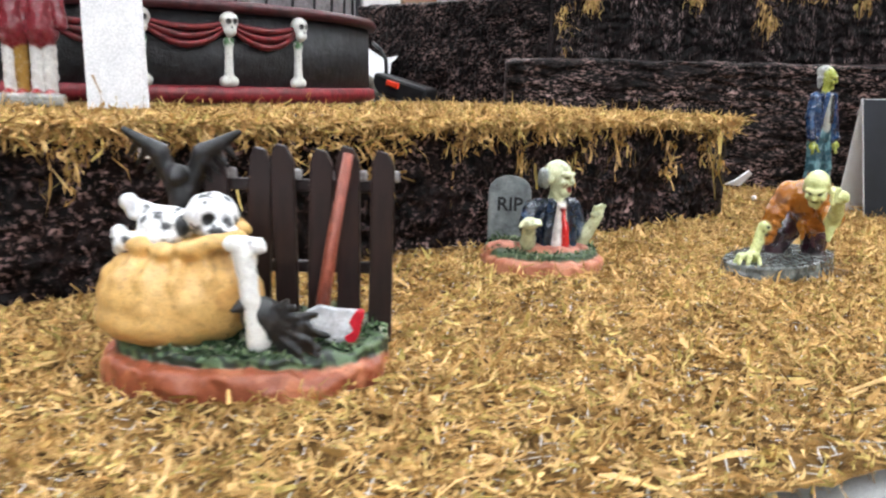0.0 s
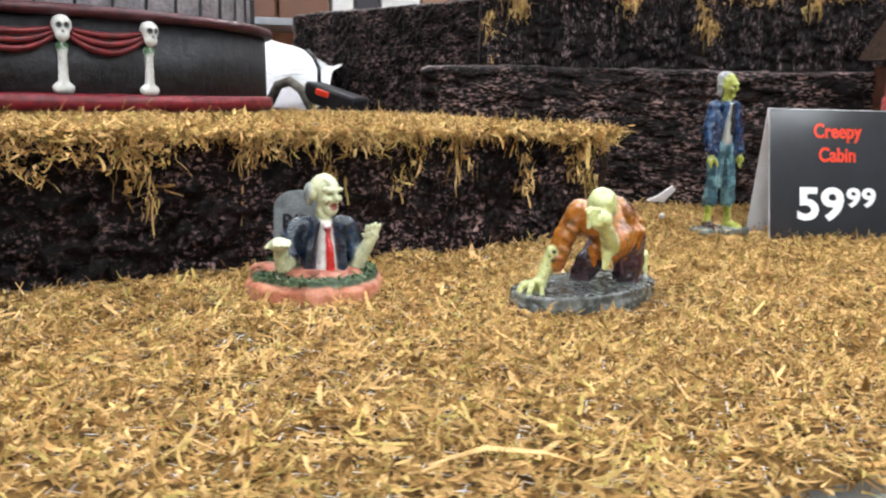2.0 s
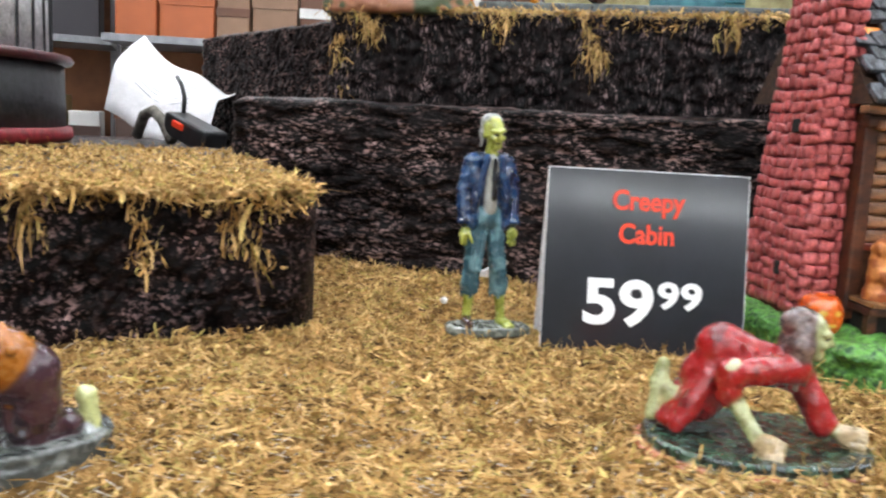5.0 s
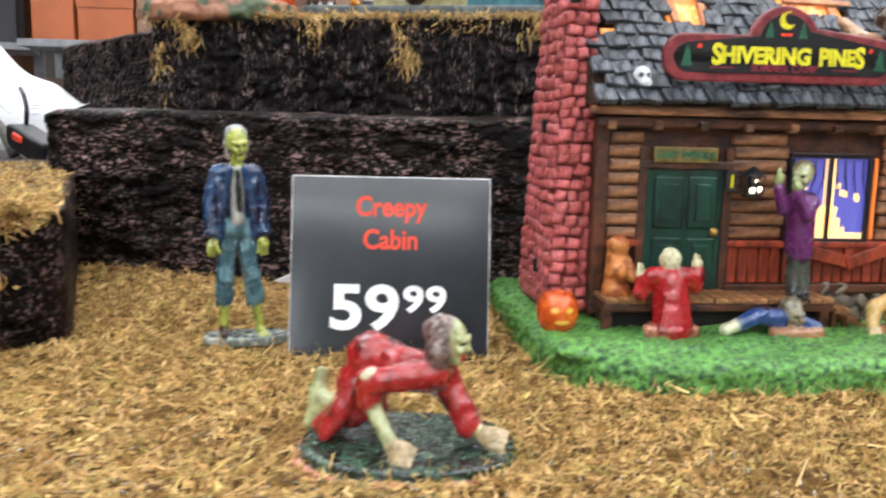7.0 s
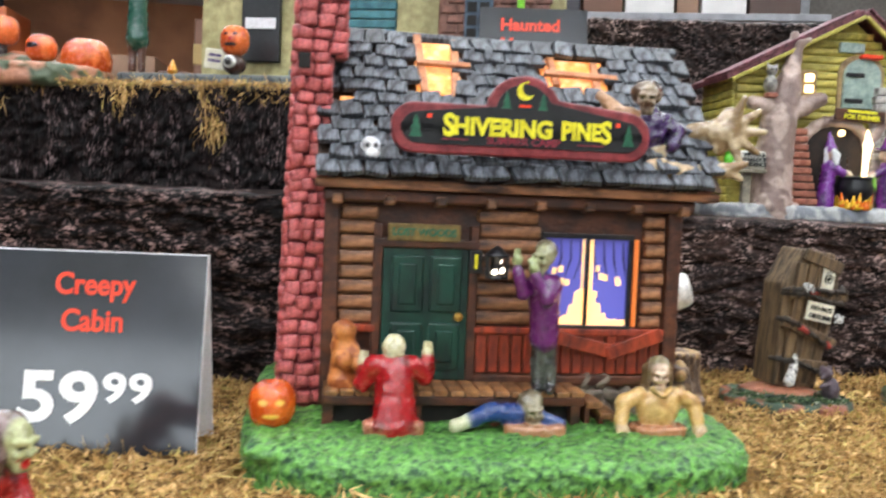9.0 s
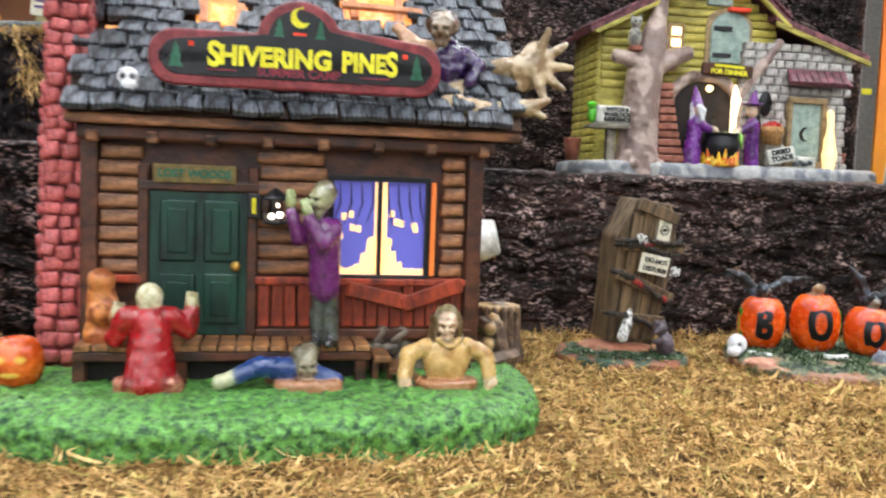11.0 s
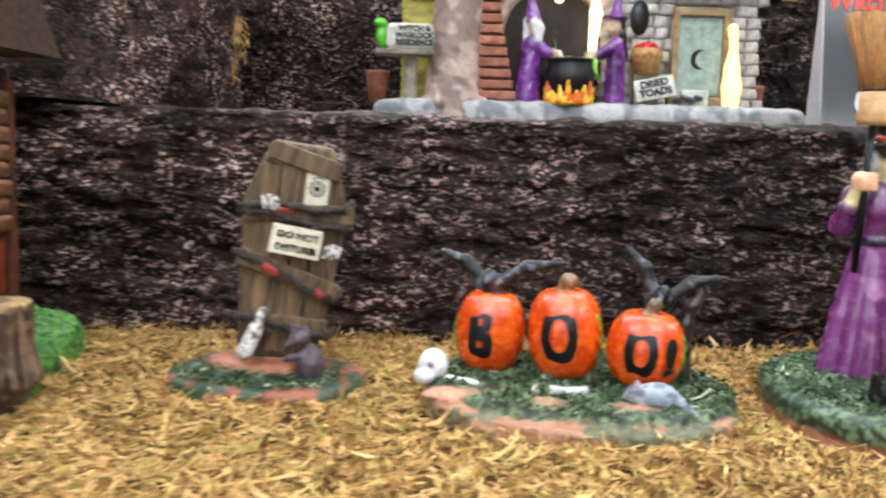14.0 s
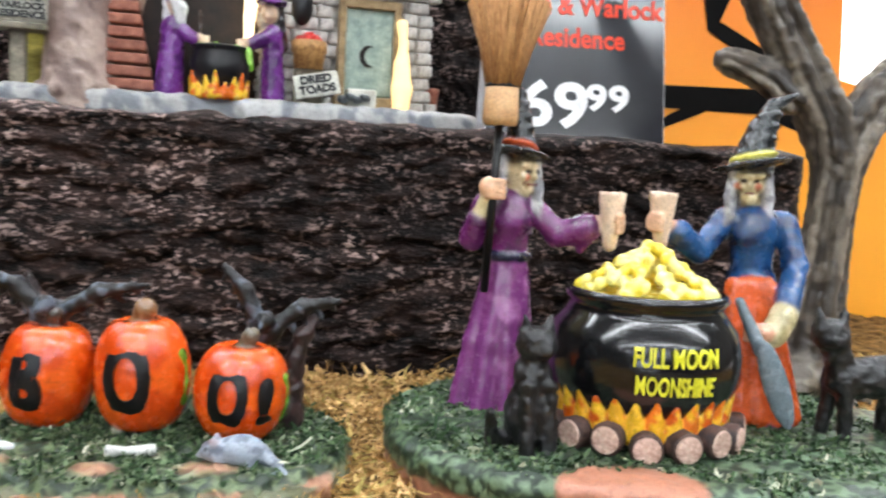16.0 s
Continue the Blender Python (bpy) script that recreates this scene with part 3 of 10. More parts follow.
def moss_ground():
    x = np.arange(-0.42, 1.12, 0.004)
    s = np.linspace(0, 1, 150)
    X = np.repeat(x[:, None], len(s), axis=1)
    front = np.array([edge_y(v) for v in x])
    far = np.maximum(np.maximum(back_y(x) + 0.04, np.where((x > -0.02) & (x < 0.17), 0.72, 0)), front + 0.02)
    far = np.where(x > 0.9, 1.0, far)
    Y = front[:, None] + 0.004 + (far - front)[:, None] * s
    Z = moss_height(X, Y)
    V = np.stack([X, Y, Z], axis=-1).reshape(-1, 3)
    ob = new("moss_mat", sheet_mesh("moss_mat", V, grid_faces(*X.shape), MOSS_BED))
    tagged(ob, "matted bed of golden brown dried moss covering the shelf", "moss", kind="stuff")
    rng = np.random.default_rng(5)
    n = 620000
    px = rng.uniform(-0.30, 1.02, n)
    py = rng.uniform(0.0, 0.86, n)
    fr = EDGE_AT.y + (px - EDGE_AT.x) * 0.5
    keep = (py > fr + 0.004) & ((py < back_y(px) + 0.006) | ((px > 0.03) & (px < 0.17) & (py < 0.69) & ((px - 0.162) * 0.788 + (py - 0.497) * 0.616 > -0.004)) | (px > 0.915))
    dist = py - fr
    keep &= rng.uniform(0, 1, n) < np.clip(1.15 - 1.3 * dist, 0.55, 1)
    P = np.stack([px, py, 0 * px], axis=1)
    thin = vnoise(P, 26, 9) + 0.6 * vnoise(P, 70, 8)
    keep &= rng.uniform(0, 1, n) < np.clip(1.3 + 1.0 * thin, 0.36, 1)
    for cx, cy, rx, ry in KEEP_OUT:
        keep &= ((px - cx) / rx) ** 2 + ((py - cy) / ry) ** 2 > 1
    ux, uy = px - 0.407, py - 0.573
    u, v = ux * 0.9613 + uy * 0.2756, uy * 0.9613 - ux * 0.2756
    keep &= ~((np.abs(u - 0.046) < 0.092) & (np.abs(v - 0.028) < 0.084))
    P = P[keep]
    P[:, 2] = moss_height(P[:, 0], P[:, 1]) + rng.uniform(-0.0008, 0.0018, len(P))
    V, F = strands(rng, P, 0.0066, 0.00056, 0.2, seg=3, lift=1.0, curl=4.2, comb=0.65)
    V[:, 2] = np.clip(V[:, 2], 0.002, 0.0125)
    ob = new("loose_moss", sheet_mesh("loose_moss", V, F, MOSS, False))
    tagged(ob, "curled strands of golden brown dried moss", "moss", kind="stuff")


moss_ground()
netting()


def moss_cap(name, m, w, d, z, count, rng, drape, edges, label, skew=0.0):
    """Moss on top of a block, hanging over its front and its ends."""
    n = count
    x, y = rng.uniform(-0.004, w + 0.004, n), d * rng.uniform(0, 1, n) ** 1.6 - 0.004
    P = np.stack([x, y, z + rng.uniform(0.0005, 0.0035, n)], axis=1)
    hang = np.zeros(n)
    k = int(n * edges)
    e = rng.uniform(0, 1, k)
    fx = np.where(e < 0.82, rng.uniform(-0.002, w, k), w + 0.001 + rng.uniform(-0.002, 0.002, k))
    fy = np.where(e < 0.82, rng.uniform(-0.0032, 0.0015, k), rng.uniform(0, d, k))
    clump = 0.5 + 0.5 * vnoise(np.stack([fx, fy, 0 * fx], axis=1), 45, 6) + 0.35 * vnoise(np.stack([fx, fy, 0 * fx], axis=1), 130, 2)
    fz = z + 0.002 - np.clip(clump * 1.5 - 0.25, 0.04, 1.4) * drape * rng.uniform(0, 1, k) ** 2.4
    P = np.concatenate([P, np.stack([fx, fy, fz], axis=1)])
    P[:, 0] += skew * np.maximum(P[:, 1], 0) * P[:, 0] / w
    hang = np.concatenate([hang, rng.uniform(0.0, 0.5, k)])
    V, F = strands(rng, P, 0.0052, 0.00062, 0.2, hang, seg=3, lift=0.8, curl=5.0, comb=0.5)
    ob = new(name, sheet_mesh(name, V, F, MOSS, False))
    ob.matrix_basis = m
    return tagged(ob, label, "moss", kind="stuff")


RNG = np.random.default_rng(12)
moss_cap("moss_cap", pose(0.162 - 0.46 * 0.788, 0.497 - 0.46 * 0.616, 0, 0, 0, 38), 0.472, 0.30, 0.0620, 40000, RNG, 0.013, 0.15,
         "thick golden dried moss draped over the low foam step", 0.1)
moss_cap("moss_cap", pose(0.088, 0.745, 0.100, 0, 0, -2), 0.378, 0.06, 0.063, 3800, RNG, 0.010, 0.35,
         "thin fringe of dried moss on the upper foam tier")


def moss_tufts(places, rng):
    """Loose tufts of long moss that hang down the blocks."""
    P, hang = [], []
    for x, y, z, drop, n in places:
        t = rng.uniform(0, 1, n)
        wob = 0.004 * np.sin(t * 5 + x * 90)
        P.append(np.stack([x + wob + rng.normal(0, 0.0016 + 0.0018 * t, n), y + rng.normal(0, 0.0012, n), z - drop * t], axis=1))
        hang.append(rng.uniform(0.2, 0.85, n))
    V, F = strands(rng, np.concatenate(P), 0.0085, 0.0007, 0.3, np.concatenate(hang), lift=0.9)
    ob = new("moss_tuft", sheet_mesh("moss_tuft", V, F, MOSS, False))
    tagged(ob, "loose tufts of dried moss hanging down the foam blocks", "moss", kind="stuff")


def step_tufts():
    """Places along the front of the low step where long threads hang."""
    out = []
    for s, drop, n in ((0.06, 0.03, 60), (0.10, 0.018, 40), (0.17, 0.024, 50), (0.225, 0.03, 60), (0.27, 0.014, 40), (0.305, 0.022, 40), (0.345, 0.026, 50), (0.375, 0.016, 40), (0.41, 0.03, 40), (0.445, 0.022, 60), (0.455, 0.03, 30)):
        b = 0.012 * math.sin(math.pi * s / 0.481) - 0.0045
        out.append((-0.2005 + 0.788 * s - 0.616 * b, 0.2136 + 0.616 * s + 0.788 * b, 0.064, drop, n))
    return tuple(out)


moss_tufts(step_tufts() + ((0.262, 0.735, 0.166, 0.030, 70), (0.268, 0.734, 0.145, 0.010, 60), (0.208, 0.737, 0.166, 0.012, 60), (0.118, 0.738, 0.166, 0.018, 120), (0.098, 0.744, 0.150, 0.02, 60), (0.345, 0.733, 0.165, 0.012, 60),
            (0.472, 0.898, 0.172, 0.045, 130), (0.468, 0.897, 0.14, 0.02, 60), (0.102, 0.742, 0.115, 0.02, 30)), RNG)


# ---- folded price cards ----
def numerals(parent, front, words, size, x, y, z, wide, bold, step):
    """Each printed figure of a price is a piece of its own."""
    for i, ch in enumerate(words):
        text_part("numeral", ch, size, WHITE_INK, parent, front @ pose(x + (i - (len(words) - 1) / 2) * size * step * wide, y, z) @ Matrix.Diagonal((wide, 1, 1, 1)), "white numeral", bold=bold)


def price_card(m, w, h, spread, title, big, cents, label, drop=0.0):
    ob = thing("price_card", m, label, "price sign", "price cards")
    lean = math.degrees(math.atan2(spread / 2, h))
    L = math.hypot(h, spread / 2)
    front = Matrix.Translation((0, -spread / 2, 0)) @ pose(0, 0, 0, -lean)
    back = Matrix.Translation((0, spread / 2, 0)) @ pose(0, 0, 0, lean)
    t = 0.0005
    part("front_panel", box_bm((-w / 2, -t, 0), (w / 2, 0, L), 0.0001), WHITE_CARD, ob, "", front)
    part("back_panel", box_bm((-w / 2, 0, 0), (w / 2, t, L), 0.0001), WHITE_CARD, ob, "", back)
    part("printed_face", box_bm((-w / 2 + 0.0004, -t - 0.0003, 0.0004), (w / 2 - 0.0004, -t - 0.00003, L - 0.0004)), BLACK_CARD, ob, "glossy black printed face", front)
    part("rear_face", box_bm((-w / 2 + 0.0004, t + 0.00003, 0.0004), (w / 2 - 0.0004, t + 0.0003, L - 0.0004)), BLACK_CARD, ob, "", back)
    y = -t - 0.0006
    for i, line in enumerate(title):
        text_part("title_line", line, L * 0.15, RED_INK, ob, front @ pose(0, y, L * (0.83 - drop - 0.18 * i)) @ Matrix.Diagonal((0.86, 1, 1, 1)), "orange-red lettering", bold=L * 0.0038)
    numerals(ob, front, big, L * 0.335, -w * 0.125, y, L * (0.27 - drop), 1.14, L * 0.010, 0.51)
    numerals(ob, front, cents, L * 0.195, w * 0.178, y, L * (0.325 - drop), 1.2, L * 0.006, 0.53)
    return ob


price_card(pose(0.3015, 0.551, 0.0028, 0, 0, 11), 0.0825, 0.0745, 0.028, ("Creepy", "Cabin"), "59", "99", "black folded price card standing beside the haunted cabin")
price_card(pose(0.8145, 0.856, 0.0962, 0, 0, 2), 0.075, 0.075, 0.028, ("Witch & Warlock", "Residence"), "69", "99", "black folded price card on the layered foam ledge", 0.09)


# ---- figurines ----
TERRA = srgb(188, 120, 92)
DIRTY = (srgb(232, 232, 234), srgb(70, 72, 76), 520, 0.42)
BLACK, BONE = srgb(26, 25, 27), srgb(214, 212, 206)
TURF_MIX = (srgb(26, 40, 30), srgb(86, 108, 76), 620, 0.1)


def flock(parent, c, rx, ry, z, n, seed, holes=(), dome=0.0):
    """Short matted turf fibres glued over the top of a cast base."""
    rng = np.random.default_rng(seed)
    a, r = rng.uniform(0, 2 * np.pi, n), np.sqrt(rng.uniform(0, 1, n))
    x, y = c[0] + rx * r * np.cos(a), c[1] + ry * r * np.sin(a)
    P = np.stack([x, y, z + dome * (1 - r * r) + rng.uniform(-0.0006, 0.0012, n)], axis=1)
    keep = vnoise(np.stack([x, y, 0 * x], axis=1), 110, seed) > -0.42
    for hx, hy, hr in holes:
        keep &= (x - hx) ** 2 + (y - hy) ** 2 > hr * hr
    V, F = strands(rng, P[keep], 0.0021, 0.00062, 0.45, seg=3, lift=0.8)
    ob = new("turf_flock", sheet_mesh("turf_flock", V, F, FLOCK, False))
    return finish(ob, parent, None, "matted green turf fibres", smooth=False)


def mitten(s, p, d, r, col, fingers=4):
    """A small cast fist or open palm with stubby fingers."""
    p, d = Vector(p), Vector(d).normalized()
    side = d.orthogonal().normalized()
    s.ball(p, (r, r * 0.85, r), col)
    for i in range(fingers):
        a = p + side * r * 0.8 * (i / (fingers - 1) * 2 - 1) + d * r * 0.3
        s.limb(a, a + d * r * 1.25, r * 0.36, r * 0.28, col, k=0.0004)


def face(s, c, turn, nod, r, skin, socket=srgb(58, 58, 36), mouth=srgb(74, 44, 34), gape=False, ears=True, roll=0):
    """A modelled head about c: cranium, brow, cheeks, nose, jaw, eyes and mouth; it looks to -y, turned by turn and bent by nod."""
    R = Euler((radians(nod), radians(roll), radians(turn))).to_matrix()
    c = Vector(c)
    P = lambda x, y, z: tuple(c + R @ Vector((x * r, y * r, z * r)))
    rot = (nod, roll, turn)
    s.ball(P(0, 0.1, 0.25), (0.76 * r, 0.9 * r, 0.8 * r), skin, rot)
    s.ball(P(0, -0.25, -0.25), (0.58 * r, 0.58 * r, 0.75 * r), skin, rot)
    s.ball(P(0, -0.46, -0.86), (0.42 * r, 0.36 * r, 0.34 * r), skin, rot, k=0.12 * r)
    for x in (-1, 1):
        s.limb(P(x * 0.12, -0.86, 0.14), P(x * 0.52, -0.72, 0.2), 0.15 * r, 0.13 * r, skin, k=0.1 * r)
        s.ball(P(x * 0.4, -0.66, -0.3), 0.22 * r, skin, k=0.12 * r)
        if ears:
            s.ball(P(x * 0.76, 0.05, -0.1), (0.11 * r, 0.2 * r, 0.27 * r), skin, rot, k=0.08 * r)
        s.ball(P(x * 0.29, -0.94, -0.04), 0.15 * r, None, cut=True)
        s.stain(P(x * 0.29, -0.84, -0.04), (0.17 * r, 0.24 * r, 0.10 * r), socket, rot)
    s.limb(P(0, -0.84, 0.06), P(0, -0.99, -0.26), 0.1 * r, 0.16 * r, skin, k=0.12 * r)
    if gape:
        s.ball(P(0, -0.92, -0.72), (0.24 * r, 0.3 * r, 0.2 * r), None, rot, cut=True)
        s.stain(P(0, -0.82, -0.72), (0.27 * r, 0.3 * r, 0.22 * r), mouth, rot)
    else:
        s.stain(P(0, -0.88, -0.62), (0.32 * r, 0.25 * r, 0.07 * r), mouth, rot)
    for x in (-1, 1):
        s.stain(P(x * 0.4, -0.78, -0.56), (0.06 * r, 0.2 * r, 0.2 * r), mouth, rot)
    return P


def standing_zombie():
    s = Sculpt(0.0005, 0.001)
    skin, jacket, pants, shirt = (srgb(168, 174, 82), srgb(126, 134, 48), 300, 0.3), (srgb(16, 36, 68), srgb(34, 66, 104), 190, 0.35), (srgb(56, 88, 98), srgb(96, 132, 140), 170, 0.25), srgb(176, 178, 170)
    s.slab((0.004, 0, 0.0018), 0.0205, 0.0092, 0.0019, 0.001, (srgb(104, 110, 104), srgb(146, 150, 140), 320, 0), power=3.2, yaw=-4)
    # legs set apart, ragged trouser ends, one shoe and one bare foot
    for hip, knee, ankle, shoe in (((-0.0042, 0.0005, 0.046), (-0.0058, -0.0006, 0.030), (-0.0068, 0.0006, 0.0066), srgb(62, 38, 36)), ((0.0042, 0.0005, 0.046), (0.0060, -0.0016, 0.030), (0.0104, 0.0006, 0.0064), skin)):
        s.chain([hip, knee], [0.0049, 0.0041], pants)
        hem = tuple(k + (a - k) * 0.42 for k, a in zip(knee, ankle))
        s.limb(knee, hem, 0.0041, 0.0044, pants)
        for i in range(7):
            t = 2 * math.pi * i / 7
            s.limb((hem[0] + 0.0032 * math.cos(t), hem[1] + 0.003 * math.sin(t), hem[2] + 0.001), (hem[0] + 0.0038 * math.cos(t), hem[1] + 0.0036 * math.sin(t), hem[2] - 0.0028 - 0.0018 * (i % 2)), 0.0015, 0.0006, pants, k=0.0006)
        for i in range(3):
            s.limb((hip[0] + 0.003 * (i - 1), -0.0040, hip[2] - 0.004), (knee[0] + 0.0022 * (i - 1), -0.0046, knee[2] - 0.003), 0.0007, 0.0011, pants, k=0.0006)
        s.limb(hem, ankle, 0.0027, 0.0021, skin)
        s.limb((ankle[0], ankle[1] + 0.001, 0.0055), (ankle[0] * 1.08, -0.0062, 0.0050), 0.0024, 0.0019, shoe, k=0.0008)
        if shoe is skin:
            for i in range(4):
                s.limb((ankle[0] * 1.08 - 0.0016 + 0.0011 * i, -0.0066, 0.0048), (ankle[0] * 1.1 - 0.0018 + 0.0013 * i, -0.0084, 0.0043), 0.0008, 0.0006, skin, k=0.0002)
    s.ball((0, 0, 0.048), (0.0080, 0.0058, 0.0062), pants)
    # open jacket with lapels, creased sleeves and a flared hem
    s.ball((0, 0.0010, 0.0615), (0.0084, 0.0056, 0.0135), jacket)
    s.limb((-0.0068, 0.0004, 0.0706), (0.0068, 0.0004, 0.0706), 0.0035, 0.0035, jacket)
    for x in (-1, 1):
        s.chain([(x * 0.0078, -0.003, 0.066), (x * 0.0074, -0.0042, 0.0560), (x * 0.0082, -0.0038, 0.0455)], [0.0026, 0.0024, 0.0022], jacket)
        s.limb((x * 0.0062, -0.0050, 0.0575), (x * 0.0034, -0.0062, 0.0722), 0.0012, 0.0017, (srgb(34, 62, 100), srgb(60, 96, 136), 190, 0.2), k=0.0004)
        s.chain([(x * 0.0092, 0, 0.0702), (x * 0.0122, -0.0002, 0.0590), (x * 0.0118, -0.0030, 0.0470)], [0.0034, 0.0031, 0.0030], jacket)
        for i in range(4):
            z = 0.0655 - 0.0048 * i
            s.limb((x * (0.0095 + 0.0004 * i), -0.0034 - 0.0004 * i, z), (x * (0.0140 - 0.0001 * i), -0.0018, z - 0.0016), 0.0007, 0.0009, jacket, k=0.0005)
        s.slab((x * 0.0118, -0.0032, 0.0466), 0.0037, 0.0037, 0.0010, 0.0006, jacket, k=0.0004)
        mitten(s, (x * 0.0116, -0.0042, 0.0418), (x * 0.1, -0.15, -1), 0.0027, skin)
        s.limb((x * 0.0100, -0.0062, 0.0420), (x * 0.0086, -0.0070, 0.0386), 0.0009, 0.0006, skin, k=0.0003)
    s.limb((0, -0.0040, 0.0525), (0, -0.0044, 0.0705), 0.0030, 0.0027, shirt, k=0.0006)
    s.chain([(0.0006, -0.0074, 0.0565), (0.0003, -0.0078, 0.0640), (0, -0.0076, 0.0715)], [0.0012, 0.0012, 0.0008], srgb(18, 20, 26), k=0.0003)
    s.limb((0, -0.0008, 0.073), (0.0004, -0.0016, 0.0785), 0.0027, 0.0027, skin)
    face(s, (0.0004, -0.0018, 0.0822), 12, 8, 0.0060, skin, srgb(40, 42, 22), srgb(60, 44, 26), roll=-6)
    hair = (srgb(158, 160, 156), srgb(120, 122, 120), 520, 0.2)
    s.ball((0.0002, 0.0012, 0.0860), (0.0053, 0.0054, 0.0038), hair, k=0.0005)
    for x, y, d in ((-0.0044, -0.0004, 0.0775), (-0.0040, 0.0020, 0.0765), (0.0, 0.0044, 0.0760), (0.0042, 0.0022, 0.0768), (0.0046, 0.0002, 0.0785)):
        s.chain([(x * 0.8, y, 0.0862), (x, y, 0.082), (x * 1.06, y, d)], [0.0012, 0.0013, 0.0006], hair, k=0.0004)
    s.build("zombie_figurine", pose(0.2365, 0.5425, 0.0042, 0, 0, 28) @ Matrix.Diagonal((0.9, 0.95, 1.04, 1)), material=GLOSS, rough=0.0002, rscale=420,
            label="green-faced standing zombie figurine in a blue jacket on a grey slab", category="figurine", group="zombie figurines")


def crawling_zombie():
    s = Sculpt(0.0005, 0.001)
    shirt, pants = (srgb(166, 102, 36), srgb(122, 70, 20), 160, 0.4), (srgb(66, 40, 50), srgb(44, 26, 34), 180, 0.3)
    skin = (srgb(206, 212, 148), srgb(176, 180, 112), 280, 0.5)
    slate = (srgb(72, 76, 74), srgb(112, 116, 112), 260, 0.15)
    # flat slate slab, turned under the figure
    s.slab((0.0012, 0.0115, 0.0020), 0.0340, 0.0180, 0.0044, 0.0012, slate, power=2.4, yaw=46)
    s.slab((0.0004, 0.0105, 0.0006), 0.0335, 0.0186, 0.0026, 0.0012, slate, power=2.2, yaw=44)
    # legs on their knees, shins and bare feet trailing
    s.chain([(0.0095, 0.0165, 0.0220), (0.0025, 0.0150, 0.0135), (0.0004, 0.0150, 0.0090)], [0.0058, 0.0050, 0.0046], pants)
    s.chain([(0.0004, 0.0150, 0.0090), (0.0040, 0.028, 0.0085)], [0.0044, 0.0032], pants)
    s.chain([(0.0168, 0.0160, 0.0230), (0.0176, 0.0165, 0.0145), (0.0168, 0.0155, 0.0090)], [0.0066, 0.0056, 0.0050], pants)
    s.chain([(0.0168, 0.0155, 0.0090), (0.0212, 0.0230, 0.0088)], [0.0048, 0.0036], pants)
    for i in range(4):
        s.limb((0.0126 + 0.0022 * i, 0.0105 + 0.0010 * i, 0.0215 - 0.0012 * i), (0.0146 + 0.0020 * i, 0.0108 + 0.0012 * i, 0.0105), 0.0008, 0.0012, pants, k=0.0006)
    for x, y in ((0.0238, 0.0268), (0.0055, 0.0320)):
        s.limb((x, y, 0.0150), (x + 0.0012, y + 0.001, 0.0080), 0.0026, 0.0019, skin)
        s.ball((x, y - 0.0002, 0.0155), (0.0024, 0.0026, 0.0020), skin)
        for i in range(3):
            s.limb((x + 0.001, y - 0.0015 + 0.0014 * i, 0.0076), (x + 0.0024, y - 0.0026 + 0.0016 * i, 0.0066), 0.0009, 0.0006, srgb(186, 190, 190), k=0.0003)
    s.ball((0.0152, 0.0150, 0.0230), (0.0078, 0.0080, 0.0080), pants)
    # heavy hunched back in the shirt, creased, with a torn hem over the hips
    s.limb((0.0122, 0.0115, 0.0268), (0.0036, -0.0045, 0.0328), 0.0080, 0.0082, shirt)
    s.ball((0.0078, 0.0010, 0.0328), (0.0086, 0.0098, 0.0078), shirt, rot=(-18, 15, 20))
    s.ball((0.0085, -0.0045, 0.0262), (0.0078, 0.0062, 0.0080), shirt)
    for i in range(8):
        a = (0.0015 + 0.0022 * i, -0.0070 + 0.0012 * i + 0.0003 * i * i, 0.0225 - 0.0002 * i)
        s.limb(a, (a[0] + 0.0005, a[1] - 0.0006, 0.0168 + 0.0022 * (i % 2)), 0.0022, 0.0008, shirt, k=0.0006)
    for i in range(7):
        x = 0.0020 + 0.0024 * i
        s.chain([(x - 0.0006, -0.0112 + 0.0015 * i, 0.0345 - 0.0003 * i), (x + 0.0020, -0.0104 + 0.0013 * i, 0.0285), (x + 0.0012, -0.0096 + 0.0013 * i, 0.0225)], [0.0009, 0.0014, 0.0007], shirt, k=0.0006)
    for i in range(5):
        s.limb((0.0030 + 0.0028 * i, -0.0050 + 0.0036 * i, 0.0425 - 0.0016 * i), (0.0110 + 0.0020 * i, -0.0070 + 0.0034 * i, 0.0375 - 0.0016 * i), 0.0008, 0.0013, shirt, k=0.0006)
    # the arm that props the body; its bare forearm is spotted with black
    s.chain([(-0.0035, -0.0030, 0.0350), (-0.0085, -0.0036, 0.0262), (-0.0112, -0.0040, 0.0165)], [0.0046, 0.0038, 0.0036], shirt)
    for i in range(4):
        s.limb((-0.0078 - 0.0012 * i, -0.0076, 0.0300 - 0.0036 * i), (-0.0050 - 0.0014 * i, -0.0074, 0.0285 - 0.0034 * i), 0.0007, 0.0011, shirt, k=0.0005)
    s.limb((-0.0128, -0.0044, 0.0200), (-0.0162, -0.0062, 0.0105), 0.0024, 0.0020, skin)
    s.ball((-0.0126, -0.0058, 0.0205), 0.0024, skin, k=0.0004)
    for c in ((-0.0120, -0.0080, 0.0210), (-0.0140, -0.0080, 0.0190), (-0.0144, -0.0082, 0.0160), (-0.0124, -0.0076, 0.0178)):
        s.stain(c, 0.0008, BLACK)
    s.ball((-0.0178, -0.0078, 0.0088), (0.0036, 0.003, 0.0022), skin)
